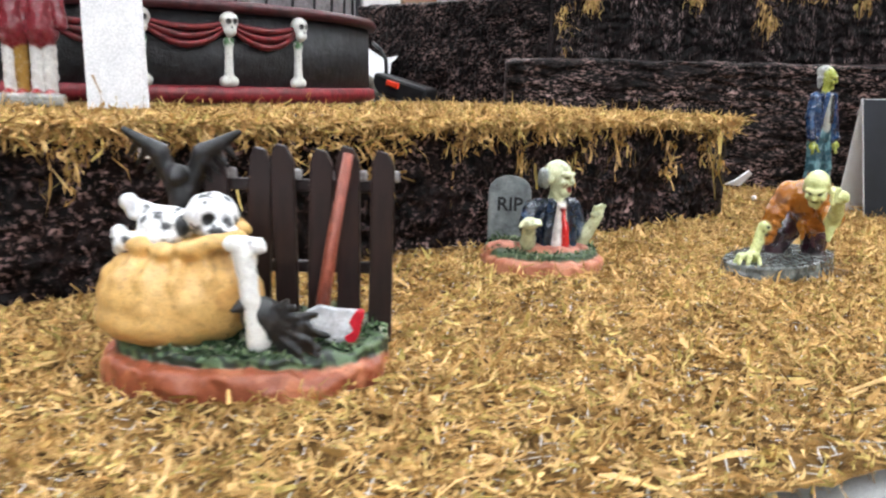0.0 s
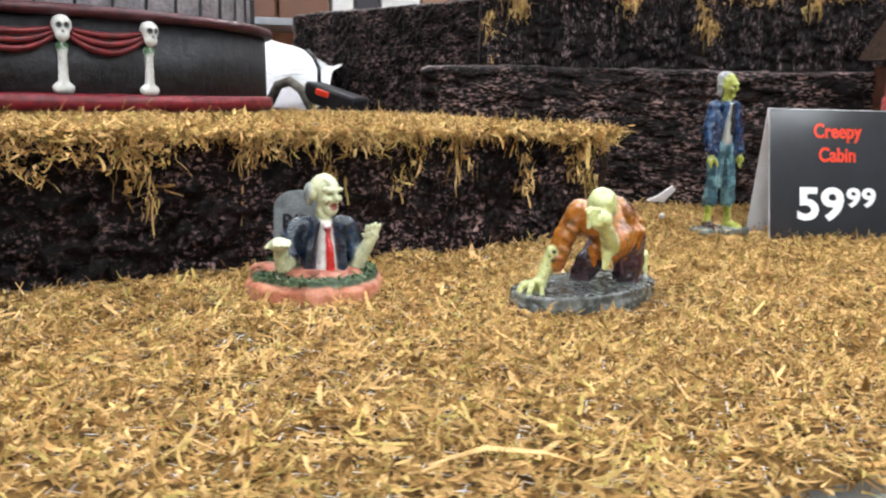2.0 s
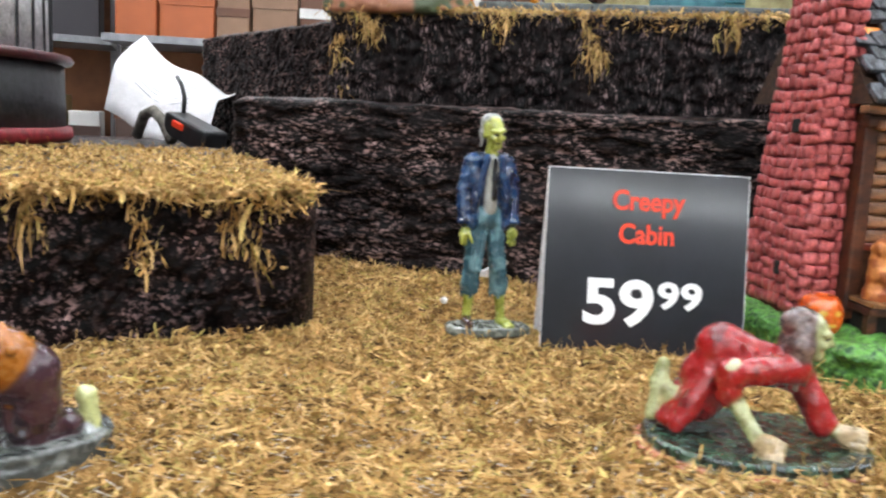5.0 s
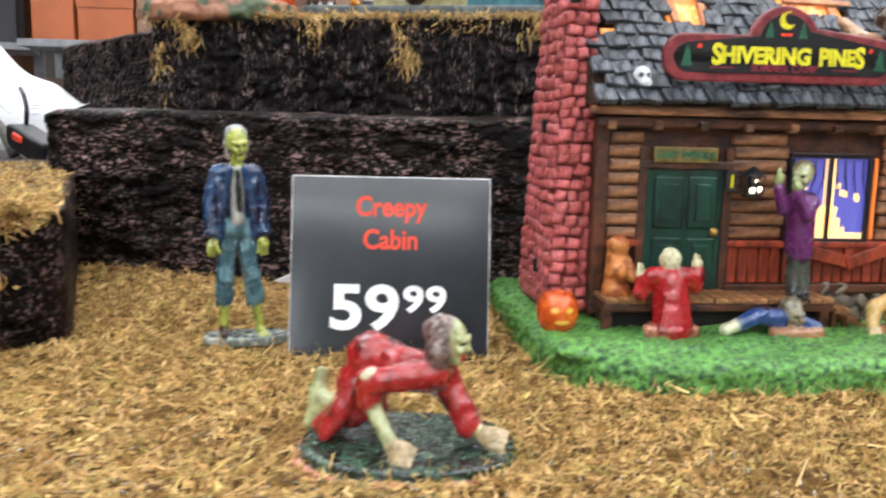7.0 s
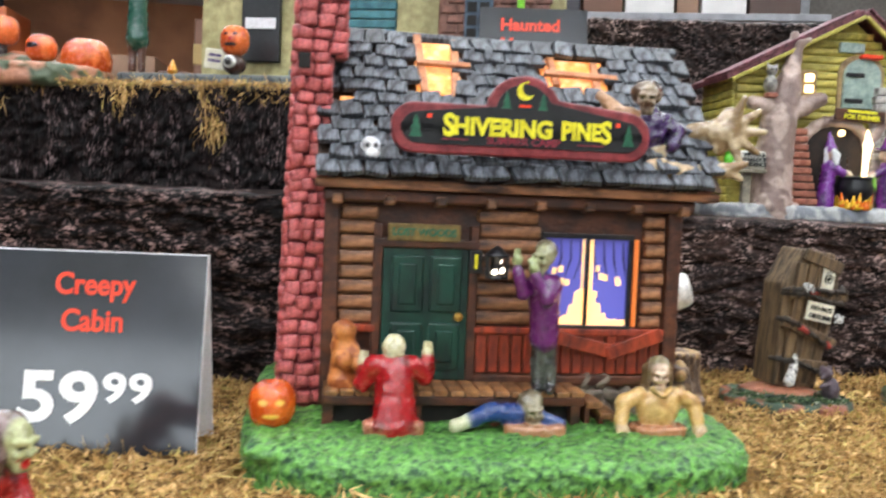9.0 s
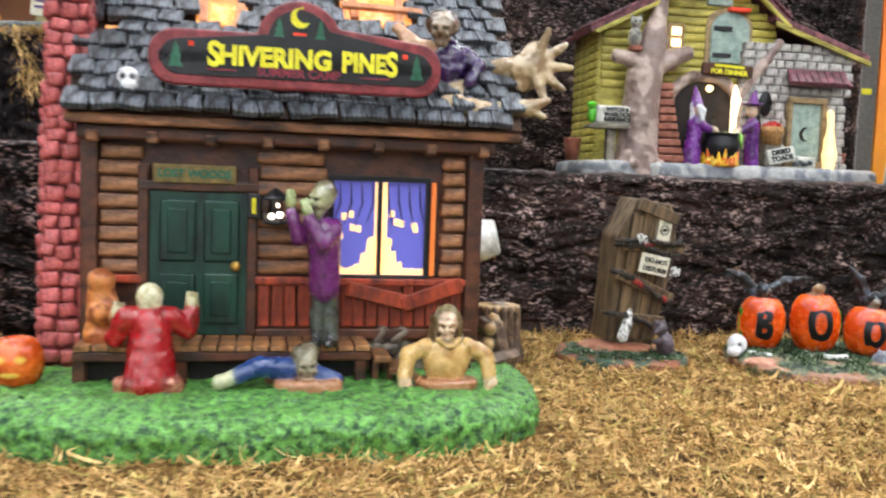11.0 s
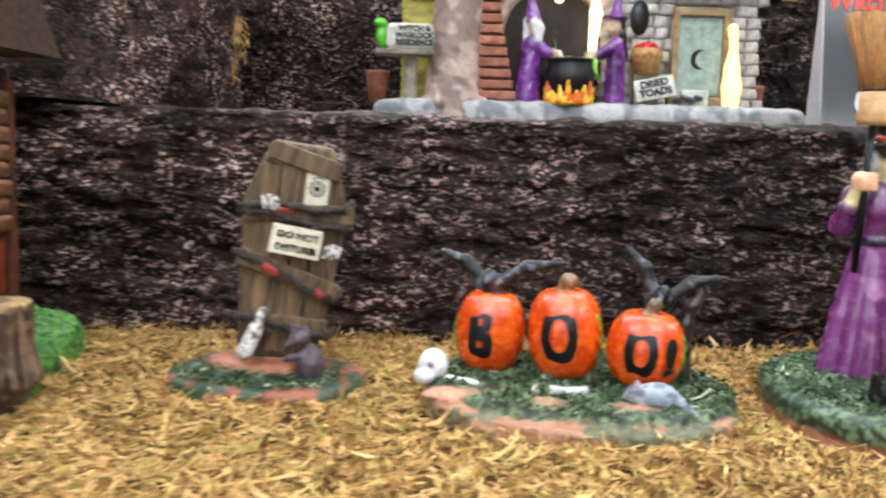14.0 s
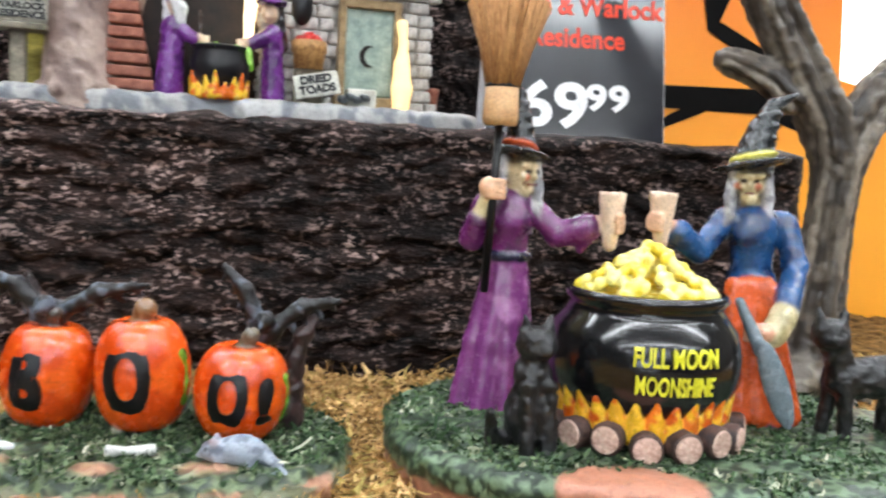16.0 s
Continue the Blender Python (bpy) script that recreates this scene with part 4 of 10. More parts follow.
    for dx, dy in ((-0.0062, 0.0002), (-0.0058, -0.0028), (-0.0028, -0.0050), (0.0020, -0.0048)):
        s.chain([(-0.0178 + dx * 0.3, -0.0078 + dy * 0.3, 0.0096), (-0.0178 + dx * 0.75, -0.0078 + dy * 0.75, 0.0092), (-0.0178 + dx, -0.0078 + dy, 0.0068)], [0.0013, 0.0011, 0.0008], skin, k=0.0003)
    # the arm held up before the face
    s.chain([(0.0060, -0.0105, 0.0345), (0.0078, -0.0175, 0.0285), (0.0062, -0.0235, 0.0275)], [0.0050, 0.0046, 0.0042], shirt)
    s.limb((0.0040, -0.0230, 0.0300), (0.0075, -0.0215, 0.0225), 0.0022, 0.0012, shirt)
    s.chain([(0.0050, -0.0262, 0.0268), (0.0036, -0.0310, 0.0305), (0.0010, -0.0380, 0.0362)], [0.0027, 0.0026, 0.0022], skin)
    s.limb((0.0040, -0.0270, 0.0265), (0.0034, -0.0280, 0.0200), 0.0024, 0.0009, skin)
    s.ball((0.0002, -0.0405, 0.0378), (0.0032, 0.0030, 0.0024), skin)
    for i in range(4):
        z = 0.0364 + 0.0014 * i
        s.chain([(-0.0014, -0.0418, z), (-0.0040, -0.0434, z + 0.0004), (-0.0046, -0.0450, z - 0.0008)], [0.0010, 0.0009, 0.0007], skin, k=0.0003)
    # bald skull bent down behind the fist
    s.limb((0.0060, -0.0060, 0.0365), (0.0028, -0.0120, 0.0385), 0.0040, 0.0040, skin)
    face(s, (0.0026, -0.0150, 0.0382), -30, 24, 0.0063, skin, srgb(40, 42, 30), srgb(56, 50, 34))
    s.build("zombie_figurine", pose(0.1425, 0.345, 0.0054), material=GLOSS, rough=0.0002, rscale=420,
            label="crawling zombie figurine in an orange shirt on a grey slab", category="figurine", group="zombie figurines")


def red_zombie():
    s = Sculpt(0.0006, 0.0011)
    dress, skin, hair = (srgb(158, 28, 30), srgb(112, 16, 20), 190, 0.45), (srgb(176, 180, 130), srgb(140, 142, 96), 300, 0.4), (srgb(84, 64, 60), srgb(124, 102, 96), 620, 0.1)
    s.slab((0, 0, 0.0026), 0.0345, 0.0262, 0.0028, 0.0012, (srgb(20, 34, 28), srgb(60, 86, 68), 420, 0.1))
    s.slab((-0.002, -0.0015, 0.0006), 0.0355, 0.0275, 0.0016, 0.0008, (srgb(178, 112, 82), srgb(96, 92, 62), 150, 0.2))
    # back arched from raised hips to low shoulders
    s.ball((-0.0130, 0.002, 0.0312), (0.0076, 0.0074, 0.0074), dress)
    s.ball((-0.0165, 0.003, 0.0215), (0.0078, 0.0078, 0.0085), dress)
    s.limb((-0.0115, 0.002, 0.0312), (-0.002, 0.001, 0.0275), 0.0070, 0.0066, dress)
    s.limb((-0.002, 0.001, 0.0275), (0.0090, 0.0, 0.0262), 0.0066, 0.0064, dress)
    for i in range(4):
        s.limb((-0.008 + 0.0045 * i, -0.0052, 0.0335 - 0.0012 * i), (-0.0055 + 0.0045 * i, -0.0040, 0.0245 - 0.0006 * i), 0.0008, 0.0012, dress, k=0.0007)
    # thigh and trailing skirt in folds
    s.chain([(-0.0135, 0.001, 0.0300), (-0.0185, 0.0, 0.0150)], [0.0062, 0.0064], dress)
    s.chain([(-0.0120, 0.006, 0.0290), (-0.0130, 0.009, 0.0130)], [0.0058, 0.0054], dress)
    for i in range(7):
        y = -0.0052 + 0.0026 * i
        s.chain([(-0.0170, y * 0.7, 0.0230), (-0.0215 - 0.0006 * (i % 2), y, 0.0150), (-0.0262 - 0.0012 * (i % 3), y * 1.2, 0.0088)], [0.0032, 0.0034, 0.0026], dress, k=0.0008)
    s.chain([(-0.0262, 0.003, 0.0150), (-0.0302, 0.0045, 0.0185), (-0.0290, 0.0055, 0.0240)], [0.0032, 0.0029, 0.0022], skin)
    s.limb((-0.0300, 0.0035, 0.0165), (-0.0325, 0.002, 0.0090), 0.0030, 0.0020, skin)
    # near arm: elbow drawn back, bare forearm down to the turf
    s.chain([(0.0085, -0.0055, 0.0280), (-0.002, -0.0088, 0.0275), (-0.0118, -0.0092, 0.0262)], [0.0046, 0.0040, 0.0042], dress)
    s.limb((-0.0122, -0.0094, 0.0265), (-0.0122, -0.0098, 0.0205), 0.0042, 0.0040, dress)
    s.limb((-0.0118, -0.0100, 0.0205), (-0.0045, -0.0165, 0.0095), 0.0027, 0.0023, skin)
    mitten(s, (-0.0028, -0.0180, 0.0082), (0.9, -0.4, -0.15), 0.0034, (srgb(184, 160, 122), srgb(150, 130, 94), 400, 0.3))
    s.stain((-0.0120, -0.0130, 0.0300), (0.0032, 0.0030, 0.0014), srgb(196, 188, 150), (0, -35, 0))
    # far arm reaching ahead
    s.chain([(0.0105, 0.0005, 0.0262), (0.0160, -0.002, 0.0170), (0.0188, -0.003, 0.0118)], [0.0046, 0.0043, 0.0046], dress)
    s.limb((0.0198, -0.0035, 0.0112), (0.0232, -0.0055, 0.0096), 0.0024, 0.0022, skin)
    mitten(s, (0.0255, -0.0065, 0.0092), (1, -0.3, -0.15), 0.0034, (srgb(184, 160, 122), srgb(150, 130, 94), 400, 0.3))
    # head in profile with long hair
    s.limb((0.0085, 0, 0.0300), (0.0115, -0.001, 0.0345), 0.0032, 0.0030, skin)
    face(s, (0.0128, -0.0018, 0.0375), 66, 4, 0.0063, skin, srgb(50, 46, 30), srgb(186, 24, 22), gape=True, ears=False)
    s.ball((0.0100, -0.0008, 0.0402), (0.0062, 0.0060, 0.0052), hair, k=0.0005)
    for x, y, z in ((0.0105, -0.0062, 0.0240), (0.0078, -0.0068, 0.0225), (0.0055, -0.0055, 0.0232), (0.0048, -0.002, 0.0240), (0.0062, 0.0035, 0.0240)):
        s.chain([(0.0105, y * 0.6, 0.0420), ((x + 0.0095) / 2, y * 1.1, 0.0345), (x, y * 1.15, z)], [0.0025, 0.0028, 0.0009], hair, k=0.0004)
    s.build("zombie_figurine", pose(0.3345, 0.4365, 0.0046, 0, 0, 9) @ Matrix.Diagonal((0.90, 0.90, 0.95, 1)), material=GLOSS, rough=0.00025, rscale=420,
            label="crawling zombie figurine in a torn red dress on turf", category="figurine", group="zombie figurines")


def grave_ornament():
    """The buried man and his headstone on one earth base."""
    ob = thing("grave_ornament", pose(0.0385, 0.351, 0.0062, 0, 0, 4), "zombie rising before a grey headstone on a terracotta base", "ornament")
    s = Sculpt(0.0007, 0.0012)
    s.slab((0.003, 0.003, 0.0015), 0.0252, 0.0275, 0.0032, 0.0016, (srgb(176, 104, 78), srgb(200, 134, 106), 200, 0))
    s.slab((0.003, 0.0045, 0.0056), 0.0232, 0.0250, 0.0018, 0.0012, (srgb(52, 76, 52), srgb(88, 108, 76), 420, 0.1))
    for x, y, r in ((-0.010, -0.004, 0.005), (0.0, -0.010, 0.0065), (0.010, -0.009, 0.0055), (0.017, -0.005, 0.004), (-0.015, -0.002, 0.005), (0.004, -0.013, 0.004)):
        s.ball((x, y, 0.007), (r * 1.2, r, 0.0032), (srgb(190, 122, 100), srgb(150, 88, 70), 350, 0.2))
    s.build("base", parent=ob, rough=0.0005, rscale=300)
    out = [(-0.0095, 0.0)] + [(0.0095 * math.cos(a), 0.0225 + 0.007 * math.sin(a)) for a in [math.pi * (1 - i / 8) for i in range(9)]] + [(0.0095, 0.0)]
    stone = part("headstone", prism_bm(out, -0.003, 0.003, 0.0006), surface("headstone_grey", srgb(84, 88, 90), srgb(122, 126, 126), 200, 0.7, 0.4), ob, "grey arched headstone", pose(-0.0075, 0.0255, 0.005, -4, 0, -8))
    text_part("lettering", "RIP", 0.0085, BLACK_PAINT, stone, pose(0, -0.0033, 0.0165), "black carved letters", 0.0002)
    s = Sculpt(0.0005, 0.0008)
    suit, shirt = (srgb(16, 28, 44), srgb(30, 48, 68), 200, 0.4), srgb(220, 212, 206)
    skin = (srgb(196, 200, 162), srgb(160, 162, 126), 320, 0.4)
    s.ball((0.0, 0.0012, 0.0170), (0.0102, 0.0062, 0.0120), suit)
    s.limb((-0.0085, 0.001, 0.0248), (0.0085, 0.001, 0.0250), 0.0036, 0.0036, suit)
    s.limb((0.0004, -0.0040, 0.0085), (0.0004, -0.0036, 0.0245), 0.0042, 0.0028, shirt, k=0.0004)
    for x in (-1, 1):
        s.chain([(x * 0.0062, -0.0046, 0.0085), (x * 0.0056, -0.0052, 0.0170), (x * 0.0038, -0.0038, 0.0275)], [0.0024, 0.0021, 0.0017], suit, k=0.0004)
        s.limb((x * 0.0050, -0.0066, 0.0180), (x * 0.0036, -0.0056, 0.0268), 0.0010, 0.0015, suit, k=0.0003)
        s.limb((0.0004, -0.0062, 0.0254), (x * 0.0030, -0.0042, 0.0270), 0.0009, 0.0011, shirt, k=0.0003)
    s.chain([(0.0012, -0.0084, 0.0085), (0.0009, -0.0082, 0.0165), (0.0004, -0.0068, 0.0235)], [0.0017, 0.0014, 0.0008], srgb(186, 30, 30), k=0.0003)
    s.ball((0.0004, -0.0068, 0.0246), (0.0014, 0.0010, 0.0011), srgb(120, 24, 26), k=0.0003)
    # arms thrust out of the earth
    s.chain([(-0.0100, 0.001, 0.0240), (-0.0128, -0.001, 0.0175), (-0.0130, -0.003, 0.0140)], [0.0038, 0.0036, 0.0034], suit)
    s.chain([(-0.0135, -0.0040, 0.0125), (-0.0158, -0.0070, 0.0118), (-0.0172, -0.0100, 0.0180)], [0.0028, 0.0029, 0.0026], skin)
    s.ball((-0.0182, -0.0125, 0.0205), (0.0038, 0.0030, 0.0026), skin)
    for i in range(4):
        s.limb((-0.0200 + 0.0016 * i, -0.0140, 0.0216), (-0.0208 + 0.0017 * i, -0.0164, 0.0206), 0.0010, 0.0008, skin, k=0.0003)
    s.limb((-0.0214, -0.0122, 0.0206), (-0.0228, -0.0130, 0.0196), 0.0010, 0.0007, skin, k=0.0003)
    s.chain([(0.0098, 0.001, 0.0240), (0.0122, -0.0005, 0.0165), (0.0120, -0.002, 0.0120)], [0.0037, 0.0034, 0.0032], suit)
    s.chain([(0.0125, -0.0030, 0.0105), (0.0140, -0.0045, 0.0140), (0.0160, -0.0062, 0.0190)], [0.0028, 0.0025, 0.0023], skin)
    s.ball((0.0168, -0.0068, 0.0215), (0.0028, 0.0018, 0.0028), skin)
    for i in range(4):
        s.limb((0.0150 + 0.0013 * i, -0.0070, 0.0232), (0.0150 + 0.0016 * i, -0.0076, 0.0262 - 0.0005 * abs(i - 2)), 0.0009, 0.0007, skin, k=0.0003)
    s.limb((0.0148, -0.0070, 0.0210), (0.0132, -0.0078, 0.0224), 0.0010, 0.0007, skin, k=0.0003)
    # long bald head with a grey fringe, turned aside
    s.limb((0.0004, -0.0006, 0.0262), (0.0006, -0.0014, 0.0320), 0.0032, 0.0034, skin)
    face(s, (0.0006, -0.0016, 0.0372), 24, -3, 0.0068, skin, srgb(122, 118, 86), srgb(132, 66, 56), gape=True)
    hair = (srgb(120, 124, 120), srgb(150, 152, 146), 600, 0.1)
    for x, y in ((-0.0052, -0.0008), (-0.0046, 0.0026), (0.0, 0.0056), (0.0044, 0.0040)):
        s.ball((x, y, 0.0366), (0.0020, 0.0024, 0.0042), hair, k=0.0005)
    s.build("buried_man", pose(0.0068, -0.003, 0.0, 0, 0, 20), ob, material=GLOSS, rough=0.00014, rscale=420, label="bald zombie bust in a navy suit with a red tie")
    flock(ob, (0.003, 0.0015), 0.0228, 0.0262, 0.0074, 1500, 27, ((0.006, -0.008, 0.011),))


DARK_BOARD = surface("dark_stained_board", srgb(24, 13, 13), srgb(48, 28, 27), 160, 0.42, 0.5, stretch=(3, 3, 0.5), vary=0.15)


def sack_ornament():
    ob = thing("sack_ornament", pose(-0.049, 0.2095, 0.0062), "bone sack, axe and picket fence on an oval turf base", "ornament")
    s = Sculpt(0.0007, 0.0012)
    s.slab((0, 0, 0.0028), 0.0355, 0.0265, 0.0042, 0.0022, (srgb(150, 80, 54), srgb(182, 112, 80), 120, 0.1))
    s.slab((0.001, 0.002, 0.0080), 0.0342, 0.0250, 0.0022, 0.0014, TURF_MIX)
    s.build("base", parent=ob, rough=0.0009, rscale=240)
    flock(ob, (0.001, 0.002), 0.0340, 0.0250, 0.0100, 3600, 21)
    s = Sculpt(0.0007, 0.0014)
    cloth = (srgb(212, 170, 104), srgb(196, 150, 86), 90, 0.3)
    s.ball((-0.0155, -0.005, 0.0205), (0.0202, 0.0165, 0.0125), cloth)
    s.ball((-0.0175, -0.005, 0.0160), (0.0188, 0.0165, 0.0078), cloth)
    for i in range(6):
        a = radians(-160 + 26 * i)
        s.chain([(-0.0145 + 0.0118 * math.cos(a), -0.004 + 0.0100 * math.sin(a), 0.0325), (-0.0150 + 0.0175 * math.cos(a), -0.005 + 0.0142 * math.sin(a), 0.0265), (-0.0155 + 0.0192 * math.cos(a + 0.1), -0.005 + 0.0158 * math.sin(a + 0.1), 0.0205)], [0.0012, 0.0014, 0.0006], cloth, k=0.0016)
    s.ball((-0.012, -0.003, 0.0295), (0.0135, 0.011, 0.0062), cloth)
    for i in range(11):
        a = 2 * math.pi * i / 11
        s.ball((-0.0145 + 0.0128 * math.cos(a), -0.0035 + 0.0105 * math.sin(a), 0.0342 + 0.0014 * math.sin(2 * a + 1) + 0.0016 * math.cos(a)), (0.0036, 0.0028, 0.0022), cloth)
    s.limb((-0.012, -0.0155, 0.034), (0.0005, -0.0118, 0.036), 0.0018, 0.0022, cloth)
    s.build("sack", parent=ob, rough=0.0003, rscale=260, label="bulging tan cloth sack")
    s = Sculpt(0.0006, 0.0009)
    s.ball((-0.0075, -0.005, 0.0405), (0.0066, 0.006, 0.0056), DIRTY)
    s.ball((-0.0042, -0.0098, 0.0372), (0.0044, 0.0034, 0.0028), DIRTY)
    for x in (-0.0068, -0.002):
        s.ball((x, -0.0108, 0.0402), 0.0013, BLACK, cut=True)
        s.stain((x, -0.0102, 0.0402), 0.0016, BLACK)
    s.stain((-0.0045, -0.0138, 0.0376), (0.0036, 0.002, 0.0007), BLACK)
    s.build("skull", parent=ob, rough=0.0003, rscale=500, label="white skull stained black in the sack mouth")
    s = Sculpt(0.0006, 0.0009)
    s.ball((-0.0185, -0.006, 0.0375), (0.0068, 0.0055, 0.0048), DIRTY)
    s.limb((-0.0285, -0.008, 0.0338), (-0.0165, -0.011, 0.0358), 0.0026, 0.0018, DIRTY)
    s.limb((-0.0265, -0.0035, 0.042), (-0.011, -0.006, 0.040), 0.0017, 0.0017, DIRTY)
    for x, z in ((-0.0278, 0.0432), (-0.0262, 0.0406), (-0.0305, 0.0355), (-0.030, 0.032)):
        s.ball((x, -0.0045, z), 0.0022, DIRTY)
    s.stain((-0.013, -0.0105, 0.039), (0.002, 0.004, 0.004), srgb(38, 40, 42))
    s.build("knuckle_bone", parent=ob, rough=0.0003, rscale=500, label="stained white knuckle bones in the sack mouth")
    s = Sculpt(0.0006, 0.0009)
    s.chain([(0.0025, -0.0155, 0.0345), (0.0045, -0.0178, 0.023), (0.0062, -0.0172, 0.0125)], [0.0028, 0.0021, 0.0028], srgb(222, 220, 216))
    s.limb((-0.0005, -0.0145, 0.0352), (0.006, -0.0158, 0.0352), 0.0021, 0.0021, DIRTY)
    s.build("leg_bone", parent=ob, rough=0.0002, rscale=500, label="white leg bone hanging out of the sack")
    picket = prism_bm([(-0.0031, 0), (0.0031, 0), (0.0029, 0.047), (0.0012, 0.0505), (-0.0016, 0.0512), (-0.0030, 0.0478)], -0.0011, 0.0011, 0.0004)
    first = None
    for i in range(6):
        m = pose(-0.0085 + 0.0082 * i, 0.0135 - 0.0008 * i, 0.0062 - 0.0010 * (i % 2), 3, (-3, 2, -1, 1.5, 0, 1)[i], 0)
        if first is None:
            first = part("picket", picket, DARK_BOARD, ob, "dark brown wooden picket", m)
        else:
            link_copy(first, m)
    for z in (0.024, 0.046):
        part("rail", box_bm((-0.018, 0.0145, z - 0.0016), (0.035, 0.0163, z + 0.0016), 0.0004), DARK_BOARD, ob)
    for i in range(6):
        part("worn_edge", box_bm((-0.0095 + 0.0086 * i, 0.0128, 0.0475), (-0.0058 + 0.0086 * i, 0.0145, 0.0505), 0.0006), surface("worn_pale_edge", srgb(120, 112, 112), srgb(170, 164, 164), 500, 0.6) if i == 0 else bpy.data.materials["worn_pale_edge"], ob, "pale worn rail end")
    part("axe_handle", tube_bm([(0.0195, -0.008, 0.0165), (0.0215, -0.003, 0.034), (0.0248, 0.0035, 0.0555)], [0.0018, 0.0016, 0.0013], 8), surface("red_brown_wood", srgb(112, 52, 40), srgb(158, 84, 66), 200, 0.45, 0.3, stretch=(3, 3, .6)), ob, "red-brown axe handle", smooth=True)
    head = [(-0.0028, 0.0015), (0.0, 0.0036), (0.004, 0.0036), (0.0105, 0.0045), (0.0103, -0.0075), (0.0035, -0.0045), (0, -0.0028), (-0.002, -0.0014)]
    part("axe_head", prism_bm(head, -0.0012, 0.0012, 0.0004), surface("grey_white_metal_paint", srgb(150, 152, 158), srgb(224, 224, 228), 220, 0.35), ob, "pale axe head", pose(0.0188, -0.0105, 0.0165, 0, 14, 12))
    blade = [(0.0085, 0.0042), (0.0108, 0.0046), (0.0106, -0.0078), (0.0078, -0.0065), (0.0092, -0.0045), (0.0074, -0.0028), (0.0092, -0.0008), (0.0076, 0.0012)]
    part("blood_paint", prism_bm(blade, -0.0015, 0.0015, 0.0002), surface("blood_red_paint", srgb(168, 20, 40), srgb(204, 34, 56), 200, 0.3), ob, "blood-red painted blade edge", pose(0.0188, -0.0105, 0.0165, 0, 14, 12))
    s = Sculpt(0.0006, 0.001)
    for i in range(13):
        a = math.radians(-62 + 11 * i)
        L = 0.0125 + 0.0022 * math.sin(2.3 * i)
        s.limb((0.0075, -0.0165, 0.0175), (0.0085 + L * math.cos(a), -0.0185 - 0.003 * math.cos(a), 0.0165 + 0.62 * L * math.sin(a) - 0.0015), 0.0019, 0.0008, (srgb(14, 14, 16), srgb(52, 52, 56), 500, 0.25), k=0.0004)
    s.ball((0.0065, -0.0155, 0.0185), (0.0052, 0.0042, 0.0046), srgb(20, 20, 22))
    s.limb((0.003, -0.0175, 0.0215), (0.0005, -0.0195, 0.0205), 0.0022, 0.0006, srgb(22, 22, 24))
    s.build("dead_crow", parent=ob, label="black crow lying beside the sack")
    s = Sculpt(0.0006, 0.001)
    plume = (srgb(16, 15, 17), srgb(44, 42, 46), 420, 0.3)
    s.ball((-0.0185, 0.008, 0.0425), (0.0036, 0.0036, 0.0062), plume)
    s.ball((-0.0190, 0.0060, 0.0490), (0.0028, 0.0032, 0.0028), plume)
    s.limb((-0.0190, 0.0035, 0.0488), (-0.0194, 0.0012, 0.0478), 0.0010, 0.0003, plume)
    for side, tip in ((1, (-0.0035, 0.007, 0.0600)), (-1, (-0.0325, 0.007, 0.0600))):
        s.chain([(-0.0185 + side * 0.002, 0.008, 0.0455), (-0.0185 + side * 0.0055, 0.0075, 0.0545), tip], [0.0022, 0.0024, 0.0009], plume)
        for q in range(4):
            a = Vector((-0.0185 + side * (0.004 + 0.0022 * q), 0.0078, 0.0515 + 0.0020 * q))
            s.limb(a, a + Vector((side * 0.0034, 0.001, -0.0046)), 0.0013, 0.0005, plume, k=0.0005)
    s.limb((-0.0185, 0.009, 0.038), (-0.0185, 0.0105, 0.010), 0.0020, 0.0026, srgb(40, 30, 30))
    s.build("perched_crow", parent=ob, label="black crow with raised wings")


